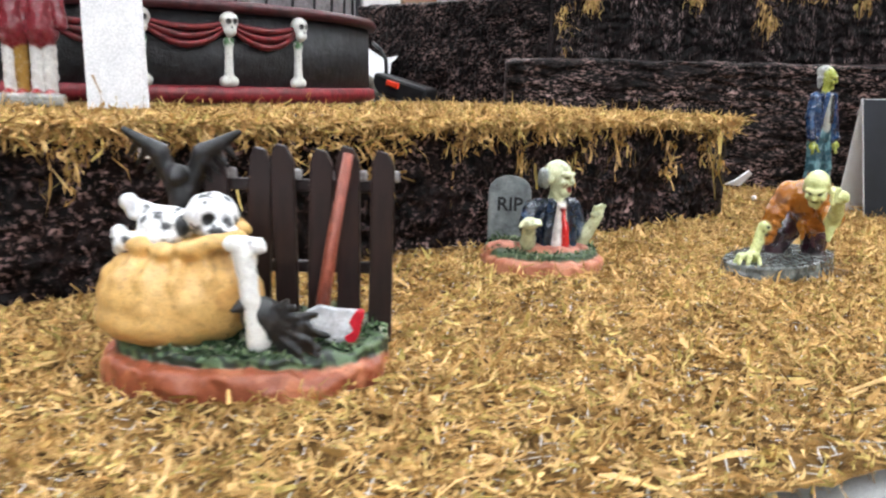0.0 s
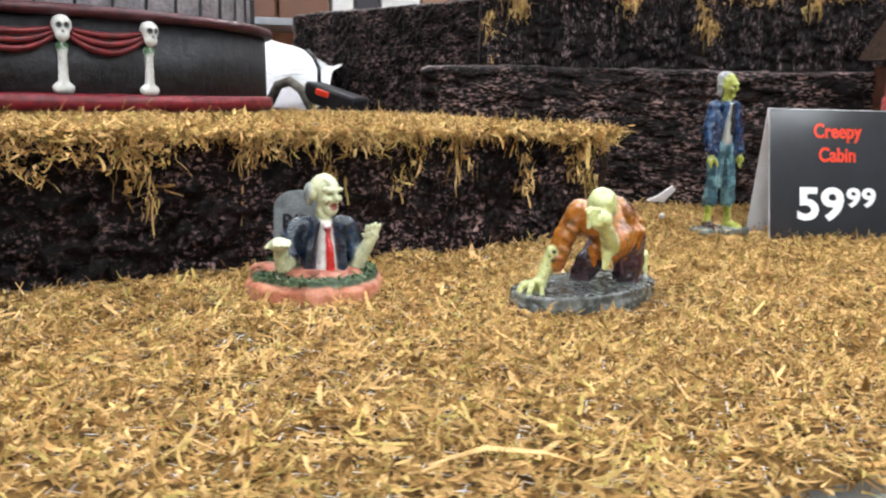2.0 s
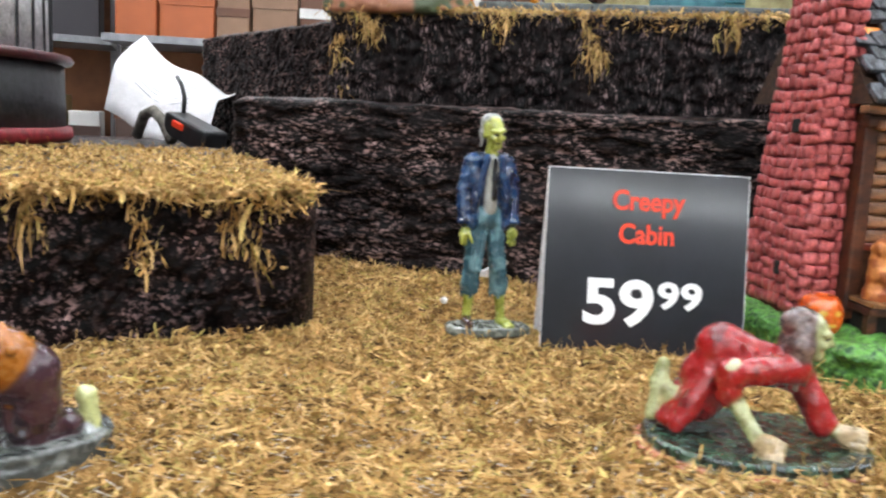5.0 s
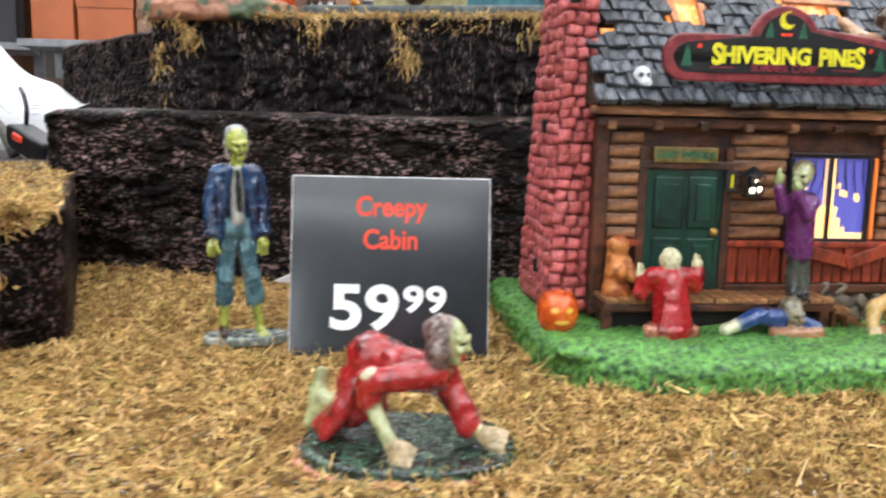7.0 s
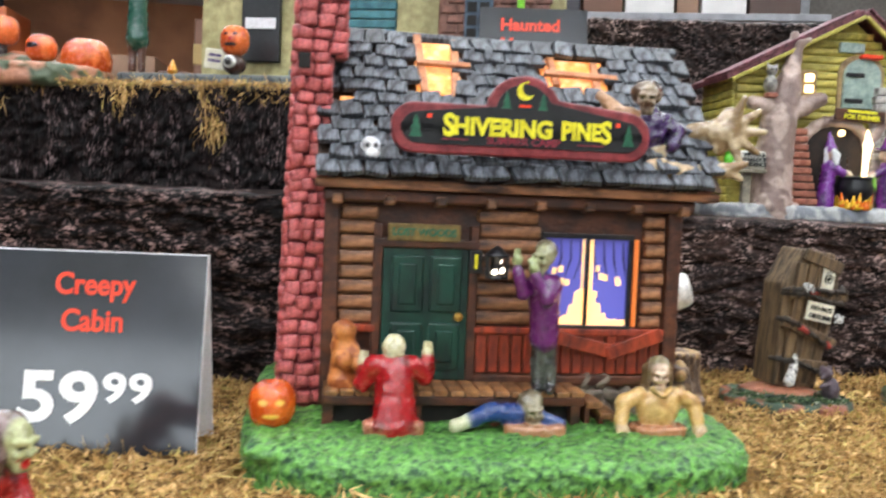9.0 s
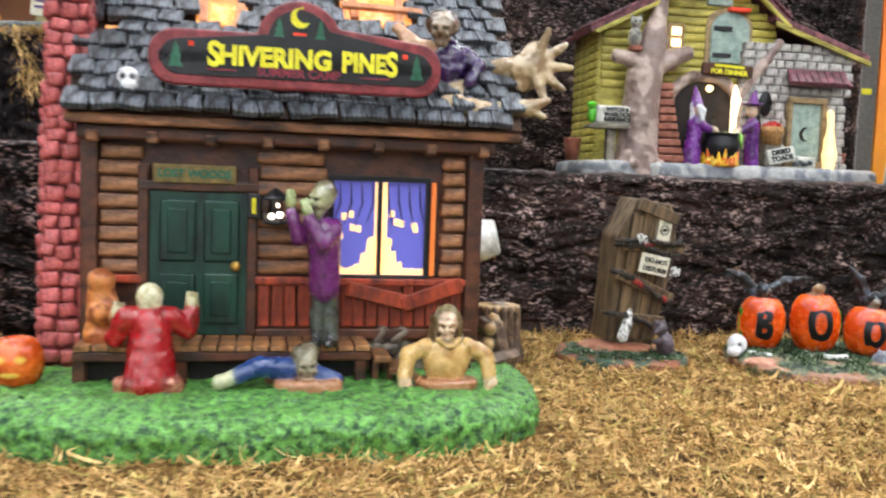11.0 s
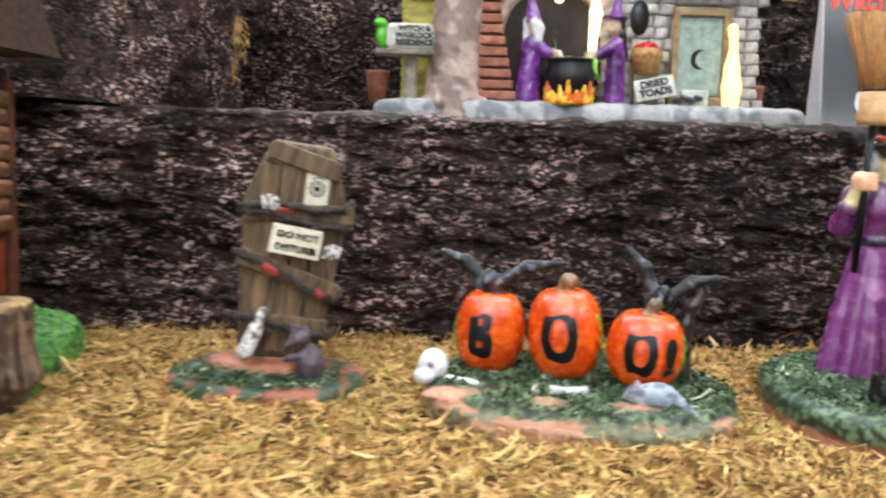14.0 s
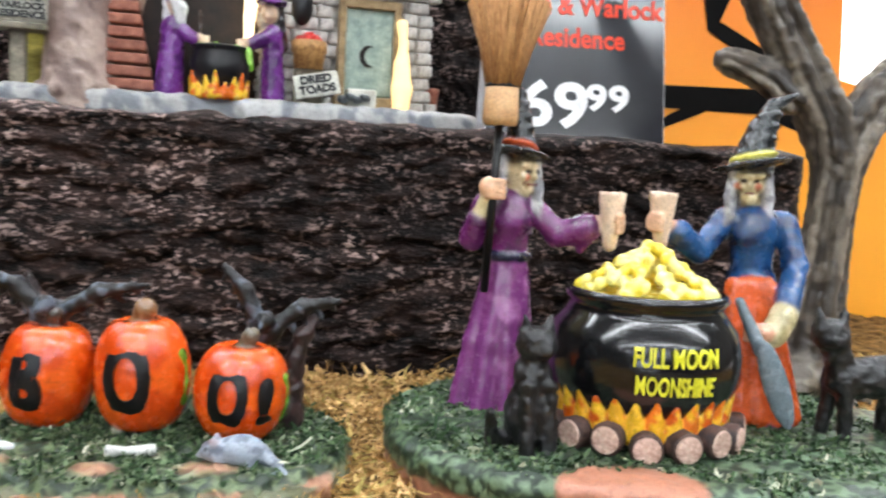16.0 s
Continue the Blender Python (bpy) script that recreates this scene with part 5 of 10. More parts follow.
def coffin_ornament():
    ob = thing("coffin_ornament", pose(0.5885, 0.694, 0.0068, 0, 0, 0), "weathered upright coffin bound with rope on a turf base", "ornament")
    s = Sculpt(0.0007, 0.0012)
    s.slab((0.0, -0.0025, 0.0018), 0.0310, 0.0255, 0.0030, 0.0018, (srgb(150, 92, 70), srgb(52, 76, 56), 150, 0.0))
    s.ball((-0.002, 0.001, 0.0055), (0.020, 0.0135, 0.0045), srgb(176, 116, 90))
    for x, y, r in ((-0.022, -0.008, 0.007), (-0.008, -0.0165, 0.0075), (0.008, -0.0175, 0.0085), (0.02, -0.011, 0.007)):
        s.ball((x, y, 0.0035), (r, r * 0.7, 0.0038), TURF_MIX)
    s.build("base", parent=ob, rough=0.0006, rscale=300)
    flock(ob, (0.0, -0.0105), 0.0275, 0.0135, 0.0056, 1900, 31, ((0.0, -0.002, 0.010), (-0.012, 0.0, 0.008)))
    wood = surface("weathered_grey_wood", srgb(60, 46, 32), srgb(128, 104, 74), 130, 0.6, 0.7, 0.0008, 700, stretch=(3, 3, 0.35), vary=0.12)
    m = pose(0.0008, 0.003, 0.0090, 2, 7, 24)
    part("coffin_box", prism_bm([(-0.0125, 0), (0.0125, 0), (0.0165, 0.05), (0.0095, 0.069), (-0.0095, 0.069), (-0.0165, 0.05)], -0.007, 0.010, 0.0012), wood, ob, "grey-brown coffin case", m)
    for i in range(4):
        x0, x1 = -0.012 + 0.0062 * i, -0.0064 + 0.0062 * i
        top = 0.066 - (0.004 if i in (0, 3) else 0)
        part("lid_plank", prism_bm([(x0 * 0.85, 0.003), (x1 * 0.85, 0.003), (x1, top), (x0, top)], -0.0092, -0.0068, 0.0004), wood, ob, "", m)
    part("top_board", box_bm((-0.0105, -0.0108, -0.003), (0.0125, -0.0078, 0.003), 0.0006), wood, ob, "", m @ pose(0.0005, 0, 0.0645, 0, 12))
    for x, z, L, a in ((0.001, 0.048, 0.017, -4), (0.0, 0.0285, 0.0165, 16), (0.003, 0.0125, 0.011, 0)):
        part("cross_board", box_bm((-L, -0.0115, -0.0028), (L, -0.0088, 0.0028), 0.0006), wood, ob, "", m @ pose(x, 0, z, 0, a))
    rope = surface("dark_rope", srgb(22, 18, 16), srgb(66, 56, 46), 700, 0.6, 1.0, 0.001)
    for z0, z1 in ((0.0475, 0.0525), (0.046, 0.0462), (0.0335, 0.0225), (0.0135, 0.011)):
        pts = []
        for i in range(13):
            t = i / 12
            x = -0.0172 + 0.0345 * t
            pts.append((x, -0.0125 + (0.006 if i in (0, 12) else 0) + 0.0005 * math.sin(9 * t), z0 + (z1 - z0) * t + 0.0012 * math.sin(3.1 * t * 2)))
        part("rope", tube_bm(pts, 0.0011, 7), rope, ob, "dark twisted wire", m, True)
        part("rope", tube_bm([(x, y - 0.0006 * math.cos(2.2 * i), z + 0.0013 * math.sin(2.2 * i)) for i, (x, y, z) in enumerate(pts)], 0.0009, 6), rope, ob, "dark twisted wire", m, True)
        for x, y, z in pts[1:-1:2]:
            part("barb", tube_bm([(x - 0.0012, y - 0.0012, z + 0.0018), (x, y - 0.0016, z), (x + 0.0012, y - 0.0012, z - 0.0018)], [0.0002, 0.0005, 0.0002], 5), rope, ob, "short dark barb", m)
    note = part("notice", box_bm((-0.0078, -0.0138, -0.0046), (0.0078, -0.0130, 0.0046), 0.0002), surface("cream_paper", srgb(214, 208, 184), srgb(230, 226, 206), 200, 0.7, 0.1), ob, "cream notice", m @ pose(0.001, 0, 0.0395, 0, 4))
    for i, w in enumerate(("DO NOT", "DISTURB!")):
        text_part("lettering", w, 0.0031, BLACK_PAINT, note, pose(0.0004, -0.0141, 0.0017 - 0.0040 * i), "", 0.00006)
    eye = part("eye_paper", box_bm((-0.0036, -0.0060, 0), (0.0036, 0.0048, 0.0006), 0.0002), bpy.data.materials["cream_paper"], ob, "cream paper with a drawn eye", m @ Matrix.Translation((0.0055, -0.0094, 0.0562)) @ pose(0, 0, 0, 90))
    part("eyebrow", tube_bm([(-0.0018, 0.0030, 0.0008), (0.0, 0.0036, 0.0008), (0.0019, 0.0032, 0.0008)], 0.00022, 5), BLACK_PAINT, eye, "black drawn eyebrow")
    part("pupil", lathe_bm([(0.0009, 0.0005), (0.0009, 0.0010)], 16), BLACK_PAINT, eye, "black pupil")
    for r in (0.0017, 0.0024):
        part("eye_ring", tube_bm([(r * math.cos(2 * math.pi * i / 18), r * math.sin(2 * math.pi * i / 18), 0.0007) for i in range(19)], 0.00018, 5), BLACK_PAINT, eye)
    for p, d in (((-0.0085, -0.0125, 0.0515), (0.3, -0.5, -1)), ((0.0128, -0.0128, 0.0385), (-0.3, -0.4, -1))):
        s = Sculpt(0.0004, 0.0004)
        col = (srgb(206, 204, 198), srgb(90, 88, 86), 900, 0.2)
        s.ball(p, (0.0020, 0.0013, 0.0016), col)
        for i in range(4):
            a = Vector(p) + Vector((-0.0021 + 0.0014 * i, -0.001, 0.0006))
            s.limb(a, a + Vector(d) * 0.0034, 0.00058, 0.0004, col, k=0.0002)
        s.build("skeleton_hand", m, ob, label="bony white hand gripping the lid")
    s = Sculpt(0.0005, 0.0007)
    s.chain([(-0.0062, -0.0115, 0.0165), (-0.0078, -0.0135, 0.0105), (-0.010, -0.015, 0.004)], [0.0012, 0.0022, 0.0026], (BONE, srgb(96, 94, 90), 900, 0.25))
    s.build("skeleton_foot", m, ob, label="bony white foot breaking through the lid")
    for a, b in (((-0.006, -0.0125, 0.0485), (-0.001, -0.0125, 0.049)), ((-0.008, -0.013, 0.031), (-0.003, -0.013, 0.029)), ((0.009, -0.013, 0.025), (0.011, -0.013, 0.023))):
        part("red_rag", tube_bm([a, b], 0.0014, 6), surface("faded_red_cloth", srgb(140, 48, 40), srgb(176, 70, 58), 500, 0.8) if "faded_red_cloth" not in bpy.data.materials else bpy.data.materials["faded_red_cloth"], ob, "", m)
    s = Sculpt(0.0006, 0.001)
    fur = srgb(78, 66, 74)
    s.ball((0.0185, -0.0115, 0.0105), (0.0042, 0.0045, 0.0062), fur)
    s.ball((0.0155, -0.013, 0.0185), (0.003, 0.0034, 0.003), fur)
    s.limb((0.014, -0.015, 0.018), (0.0125, -0.0165, 0.0165), 0.0015, 0.0007, fur)
    for x in (0.0138, 0.0168):
        s.ball((x, -0.0125, 0.0212), (0.0013, 0.0007, 0.0015), fur)
    s.chain([(0.0165, -0.0145, 0.0135), (0.0125, -0.0165, 0.0125)], [0.0014, 0.001], fur)
    s.chain([(0.0215, -0.0105, 0.006), (0.026, -0.012, 0.0055)], [0.0014, 0.0006], fur)
    s.build("rat", parent=ob, rough=0.0003, rscale=700, label="grey-purple rat sitting up")


def pumpkin(s, c, rx, rz, col, ribs=9, k=0.0012):
    c = Vector(c)
    for i in range(ribs):
        a = 2 * math.pi * i / ribs
        s.ball((c.x + 0.45 * rx * math.cos(a), c.y + 0.45 * rx * math.sin(a), c.z), (rx * 0.56, rx * 0.56, rz), col, k=k)


def boo_ornament():
    ob = thing("boo_pumpkins", pose(0.6865, 0.704, 0.0062), "three orange pumpkins painted with black letters on a turf base", "ornament")
    s = Sculpt(0.0009, 0.0014)
    s.slab((0.001, -0.003, 0.0015), 0.0470, 0.0385, 0.0030, 0.0016, (srgb(164, 118, 92), srgb(96, 98, 72), 130, -0.05))
    s.slab((0.001, 0.0, 0.0048), 0.0458, 0.0345, 0.0026, 0.0020, (srgb(34, 52, 36), srgb(104, 120, 86), 620, 0.1))
    for x, y, r in ((-0.033, -0.02, 0.011), (0.018, -0.021, 0.010), (-0.006, -0.024, 0.007)):
        s.ball((x, y - 0.003, 0.0058), (r, 0.0052, 0.0018), srgb(196, 142, 116))
    s.build("base", parent=ob, rough=0.0009, rscale=480)
    flock(ob, (0.001, 0.0), 0.0462, 0.0350, 0.0074, 6000, 22, ((-0.033, -0.024, 0.008), (0.018, -0.025, 0.007), (-0.006, -0.028, 0.005)))
    orange = (srgb(206, 70, 12), srgb(226, 92, 22), 180, 0.0)
    for i, (x, y, z, rx, rz, yaw) in enumerate(((-0.0285, 0.006, 0.0200, 0.0113, 0.0126, -4), (-0.0042, 0.0025, 0.0218, 0.0116, 0.0136, 0), (0.0205, 0.0, 0.0190, 0.0116, 0.0114, 5))):
        s = Sculpt(0.0006, 0.0006)
        pumpkin(s, (0, 0, 0), rx, rz, orange, 10)
        s.chain([(0, 0, rz - 0.001), (0.0005, -0.0004, rz + 0.0014), (0.0012, -0.001, rz + 0.0026)], [(0.0026, 0.0034, 0.0028)[i], (0.0019, 0.0025, 0.0020)[i], (0.0020, 0.0029, 0.0022)[i]], (srgb(62, 50, 42), srgb(128, 96, 66), srgb(96, 86, 70))[i])
        p = s.build("pumpkin", pose(x, y, z, 0, (3, -2, 4)[i], yaw), ob, GLOSS, label="glossy orange pumpkin")
        ch = "BOO"[i]
        t = text_part("painted_letter", ch, rz * 1.45, BLACK_PAINT, p, pose(-0.0008 if i < 2 else -0.0024, -rx * 0.93, 0.0) @ Matrix.Diagonal((0.68 if i else 0.76, 1, 1.26, 1)), "black painted letter", 0.0010, 0.0003)
        bulge(t, rx * 0.995, rz)
        if i == 2:
            bulge(text_part("painted_letter", "!", rz * 1.3, BLACK_PAINT, p, pose(0.0064, -rx * 0.8, -0.001), "", 0.0009, 0.0003), rx * 0.995, rz)
        s = Sculpt(0.0005, 0.0006)
        green = (srgb(104, 156, 44), srgb(64, 108, 30), 400, 0.2)
        sx = (-1, 1, 1)[i]
        def on(u, v, out=0.0):
            a, b = radians(u), radians(v)
            return ((rx + out) * math.cos(b) * math.sin(a), -(rx + out) * math.cos(b) * math.cos(a), (rz + out) * math.sin(b))
        s.chain([on(sx * (76 - 14 * (q % 5 == 2)), 62 - 17 * q) for q in range(8)], [0.0005, 0.0006, 0.0005, 0.0005, 0.0006, 0.0006, 0.0005, 0.0004], green, k=0.0003)
        for u, v, r in ((58, 46, 0.0028), (44, 56, 0.0022), (78, 22, 0.0026), (74, -26, 0.0028), (64, -44, 0.0022)):
            s.ball(on(sx * u, v), (r, 0.0006, r * 0.7), green, rot=(-0.6 * v, 30, sx * u), k=0.0004)
        s.build("vine", parent=p, material=GLOSS, label="bright green painted vine with small leaves")
    s = Sculpt(0.0006, 0.0009)
    s.ball((-0.0435, -0.0095, 0.0135), (0.0046, 0.005, 0.0048), srgb(226, 226, 228))
    s.ball((-0.0455, -0.0128, 0.0105), (0.0034, 0.0034, 0.0026), srgb(226, 226, 228))
    for x in (-0.0472, -0.0435):
        s.ball((x, -0.0146, 0.0138), 0.0011, srgb(170, 170, 176), cut=True)
        s.stain((x, -0.0140, 0.0138), 0.0009, srgb(120, 120, 128))
    s.limb((-0.038, -0.012, 0.0098), (-0.029, -0.014, 0.0098), 0.0014, 0.0009, srgb(226, 226, 228))
    s.build("skull", pose(0, 0, -0.0022), ob, label="small white skull")
    s = Sculpt(0.0006, 0.001)
    fur = (srgb(150, 160, 174), srgb(104, 112, 126), 420, 0.2)
    s.ball((0.0185, -0.0175, 0.0135), (0.0068, 0.0042, 0.0042), fur)
    s.ball((0.0115, -0.0185, 0.0135), (0.0034, 0.003, 0.003), fur)
    s.limb((0.0095, -0.0187, 0.013), (0.0078, -0.019, 0.0122), 0.0017, 0.0009, srgb(150, 156, 166))
    for y in (-0.020, -0.0165):
        s.ball((0.0118, y, 0.0162), (0.001, 0.0012, 0.0015), srgb(150, 140, 146))
    s.chain([(0.0245, -0.018, 0.0125), (0.0285, -0.0195, 0.010), (0.0305, -0.0225, 0.009), (0.0255, -0.0255, 0.0088)], [0.0024, 0.0015, 0.0011, 0.0007], fur)
    for x in (0.0135, 0.022):
        s.limb((x, -0.0195, 0.0115), (x - 0.001, -0.021, 0.0088), 0.0013, 0.001, fur)
    s.stain((0.0098, -0.0208, 0.0145), 0.0006, BLACK)
    s.build("rat", pose(0.0085, -0.0045, -0.0010) @ Matrix.Diagonal((0.84, 0.84, 0.84, 1)), ob, rough=0.0002, rscale=700, label="grey rat creeping over the turf")
    part("bone", tube_bm([(-0.006, -0.018, 0.0086), (-0.002, -0.0185, 0.0090), (0.0045, -0.017, 0.0090)], [0.0016, 0.001, 0.0015], 7), surface("bone_white", srgb(196, 196, 192), srgb(226, 226, 222), 400, 0.5), ob, "small white bone", smooth=True)
    s = Sculpt(0.0006, 0.001)
    s.chain([(0.031, 0.01, 0.008), (0.0315, 0.011, 0.022), (0.034, 0.0115, 0.031), (0.0375, 0.012, 0.036)], [0.004, 0.003, 0.0022, 0.0012], (srgb(34, 22, 22), srgb(62, 44, 42), 400, 0))
    s.build("bare_branch", parent=ob, rough=0.0005, rscale=500, label="dark bare branch behind the pumpkins")
    s = Sculpt(0.0006, 0.001)
    s.chain([(-0.0315, 0.014, 0.01), (-0.0325, 0.0145, 0.032), (-0.0375, 0.0145, 0.043)], [0.0026, 0.002, 0.0012], (srgb(34, 22, 22), srgb(62, 44, 42), 400, 0))
    s.build("bare_branch", parent=ob, rough=0.0005, rscale=500, label="dark bare branch behind the pumpkins")
    for c, tips in (((-0.0295, 0.009, 0.0342), ((-0.0165, 0.0, 0.0105), (0.0245, 0.0, 0.0085))), ((0.0243, 0.010, 0.0322), ((-0.0108, 0.0, 0.0165), (0.0192, 0.0, 0.0085)))):
        s = Sculpt(0.0006, 0.0009)
        col = (srgb(18, 18, 20), srgb(84, 92, 104), 420, 0.45)
        c = Vector(c)
        s.ball(c, (0.0048, 0.0036, 0.0042), col)
        s.ball(c + Vector((0.0005, -0.0042, 0.0032)), 0.0026, col)
        s.limb(c + Vector((0.0002, -0.006, 0.0028)), c + Vector((-0.0004, -0.0088, 0.0016)), 0.0011, 0.0003, col)
        for tip in tips:
            t = Vector(tip)
            mid = c + t * 0.5 + Vector((0, 0, 0.0022))
            s.chain([c + t * 0.12, mid, c + t], [0.0021, 0.0022, 0.0007], col)
            for q in range(4):
                a = c + t * (0.3 + 0.18 * q) + Vector((0, 0, 0.001))
                s.limb(a, a + Vector((0.0018 * (1 if t.x > 0 else -1), 0.001, -0.0042 + 0.0006 * q)), 0.0013, 0.0006, col, k=0.0006)
        s.build("crow", parent=ob, rough=0.0003, rscale=600, label="black crow with spread wings")


def bulge(ob, rx, rz):
    """Lays a flat letter on the round side of a pumpkin or pot."""
    me, m = ob.data, ob.matrix_basis
    bm = bmesh.new()
    bm.from_mesh(me)
    bmesh.ops.triangulate(bm, faces=[f for f in bm.faces if len(f.verts) > 4])
    for _ in range(2):
        bmesh.ops.subdivide_edges(bm, edges=[e for e in bm.edges if e.calc_length() > 0.0018], cuts=1)
        bmesh.ops.triangulate(bm, faces=[f for f in bm.faces if len(f.verts) > 4])
    inv = m.inverted()
    for v in bm.verts:
        p = m @ v.co
        q = 1 - (p.x / rx) ** 2 - (p.z / rz) ** 2
        lift = 0.0002 if v.co.z <= 0 else 0.0009
        p.y = -(rx * math.sqrt(max(q, 0.02)) + lift) if rz < 1 else p.y
        v.co = inv @ p
    bm.to_mesh(me)
    bm.free()


standing_zombie()
crawling_zombie()
red_zombie()
grave_ornament()
sack_ornament()
coffin_ornament()
boo_ornament()


# ---- the witches and their cauldron ----
def cat(s, m, sitting):
    col = (srgb(12, 12, 13), srgb(44, 44, 46), 500, 0.3)
    P = lambda *v: tuple(m @ Vector(v))
    if sitting:
        s.ball(P(0, 0, 0.010), (0.0058, 0.0062, 0.0085), col)
        s.ball(P(0, -0.001, 0.019), (0.0044, 0.0044, 0.0068), col)
        for x in (-0.0028, 0.0028):
            s.limb(P(x, -0.0045, 0.018), P(x, -0.0055, 0.002), 0.0019, 0.0018, col)
        h = (0, -0.002, 0.0275)
        s.chain([P(-0.004, 0.003, 0.004), P(-0.009, 0.001, 0.005), P(-0.0112, -0.002, 0.012)], [0.0018, 0.0016, 0.0012], col)
    else:
        s.limb(P(-0.006, 0, 0.0175), P(0.010, 0, 0.0185), 0.0052, 0.0058, col)
        for x in (-0.007, 0.010):
            for y in (-0.003, 0.003):
                s.limb(P(x, y, 0.016), P(x + (0.001 if y < 0 else -0.002), y, 0.002), 0.0024, 0.0016, col)
        s.limb(P(-0.007, 0, 0.02), P(-0.010, -0.001, 0.027), 0.0038, 0.0034, col)
        h = (-0.0115, -0.0015, 0.0295)
        s.chain([P(0.014, 0, 0.02), P(0.020, 0, 0.028), P(0.018, 0, 0.036)], [0.0018, 0.0015, 0.001], col)
    s.ball(P(*h), (0.0048, 0.0044, 0.0042), col)
    s.ball(P(h[0], h[1] - 0.0035, h[2] - 0.0012), (0.0022, 0.0018, 0.0016), col)
    for x in (-0.0028, 0.0028):
        s.limb(P(h[0] + x, h[1], h[2] + 0.003), P(h[0] + x * 1.25, h[1], h[2] + 0.0068), 0.0017, 0.0004, col)


def witch_head(s, c, turn, flesh, hat, band, brim, tip):
    """Hook-nosed head with long grey hair under a pointed hat; turn is the way the face looks, -1 or 1 in x."""
    hair = (srgb(150, 150, 156), srgb(196, 196, 200), 600, 0)
    C = lambda x, y, z: (c[0] + turn * x, c[1] + y, c[2] + z)
    face(s, (c[0], c[1], c[2] + 0.0006), turn * (48 if turn > 0 else 22), 2, 0.0056, flesh, srgb(56, 46, 36), srgb(120, 44, 36), ears=False)
    for x in (-1, 1):
        t = radians(turn * (48 if turn > 0 else 22))
        s.stain((c[0] + 0.0052 * math.sin(t) + x * 0.0026 * math.cos(t), c[1] - 0.0040 * math.cos(t) + x * 0.0026 * math.sin(t), c[2] - 0.0012), 0.0010, srgb(208, 128, 98))
    for x, y, d in ((-0.0040, -0.0016, 0.015), (-0.0030, 0.0024, 0.016), (0.0034, 0.0020, 0.016), (0.0046, -0.0006, 0.012), (-0.0046, 0.0005, 0.014), (0.0, 0.0040, 0.016)):
        s.chain([C(x, y, 0.003), C(x * 1.2, y, -0.004), C(x * 1.15, y - 0.0006, -0.009), C(x * 1.45, y - 0.001, -d)], [0.0015, 0.0016, 0.0013, 0.0004], hair, k=0.0004)
    z = c[2] + 0.0046
    s.ball((c[0], c[1], z), (brim, brim * 0.95, 0.0011), hat, rot=(-8, 9 * turn, 0), k=0.0004)
    s.limb((c[0], c[1], z), (c[0] + tip[0] * 0.25, c[1], z + tip[2] * 0.5), brim * 0.56, brim * 0.36, hat, k=0.0005)
    s.chain([(c[0] + tip[0] * 0.25, c[1], z + tip[2] * 0.48), (c[0] + tip[0] * 0.55, c[1], z + tip[2] * 0.84), (c[0] + tip[0] * 1.25, c[1], z + tip[2])], [brim * 0.36, brim * 0.19, brim * 0.07], hat, k=0.0005)
    for i in range(4):
        s.limb((c[0] + tip[0] * 0.1 * i - brim * (0.42 - 0.07 * i), c[1] - brim * 0.18, z + tip[2] * (0.16 + 0.17 * i)), (c[0] + tip[0] * 0.14 * i + brim * (0.36 - 0.06 * i), c[1] - brim * (0.36 - 0.05 * i), z + tip[2] * (0.2 + 0.17 * i)), 0.0006, 0.0009, hat, k=0.0006)
    s.ball((c[0] + tip[0] * 0.05, c[1], z + 0.0022), (brim * 0.61, brim * 0.6, 0.0011), band, rot=(-8, 9 * turn, 0), k=0.0003)


def cup_and_fist(s, c, sx):
    horn, skin = srgb(232, 206, 182), srgb(226, 182, 150)
    s.limb((c[0], c[1], c[2] - 0.0062), (c[0], c[1], c[2] + 0.0064), 0.0019, 0.0038, horn, k=0.0003)
    s.limb((c[0], c[1], c[2] + 0.0058), (c[0], c[1], c[2] + 0.018), 0.0028, 0.008, srgb(196, 160, 130), cut=True)
    s.ball((c[0] + sx * 0.0026, c[1] + 0.0005, c[2] - 0.0008), (0.0016, 0.0022, 0.0026), skin, k=0.0005)
    for i in range(4):
        s.limb((c[0] + sx * 0.0030, c[1] - 0.001, c[2] + 0.0012 - 0.0013 * i), (c[0] + sx * 0.0010, c[1] - 0.0036, c[2] + 0.0010 - 0.0013 * i), 0.0008, 0.0007, skin, k=0.0002)


def skirt_folds(s, top, hem, z, col, n=9):
    """A gathered skirt from a waist ring to a wider, wavy hem."""
    s.limb((hem[0], hem[1], 0.004), (top[0], top[1], z), hem[2] * 0.82, top[2] * 0.9, col)
    for i in range(n):
        a = 2 * math.pi * i / n
        r = hem[2] * (0.98 + 0.07 * math.sin(2.7 * i))
        s.chain([(top[0] + top[2] * 0.8 * math.cos(a), top[1] + top[2] * 0.7 * math.sin(a), z), (hem[0] + r * 0.72 * math.cos(a + 0.08), hem[1] + 0.78 * r * 0.72 * math.sin(a + 0.08), z * 0.45), (hem[0] + r * math.cos(a), hem[1] + 0.8 * r * math.sin(a), 0.0012)], [0.0018, 0.0024, 0.0030], col, k=0.0016)


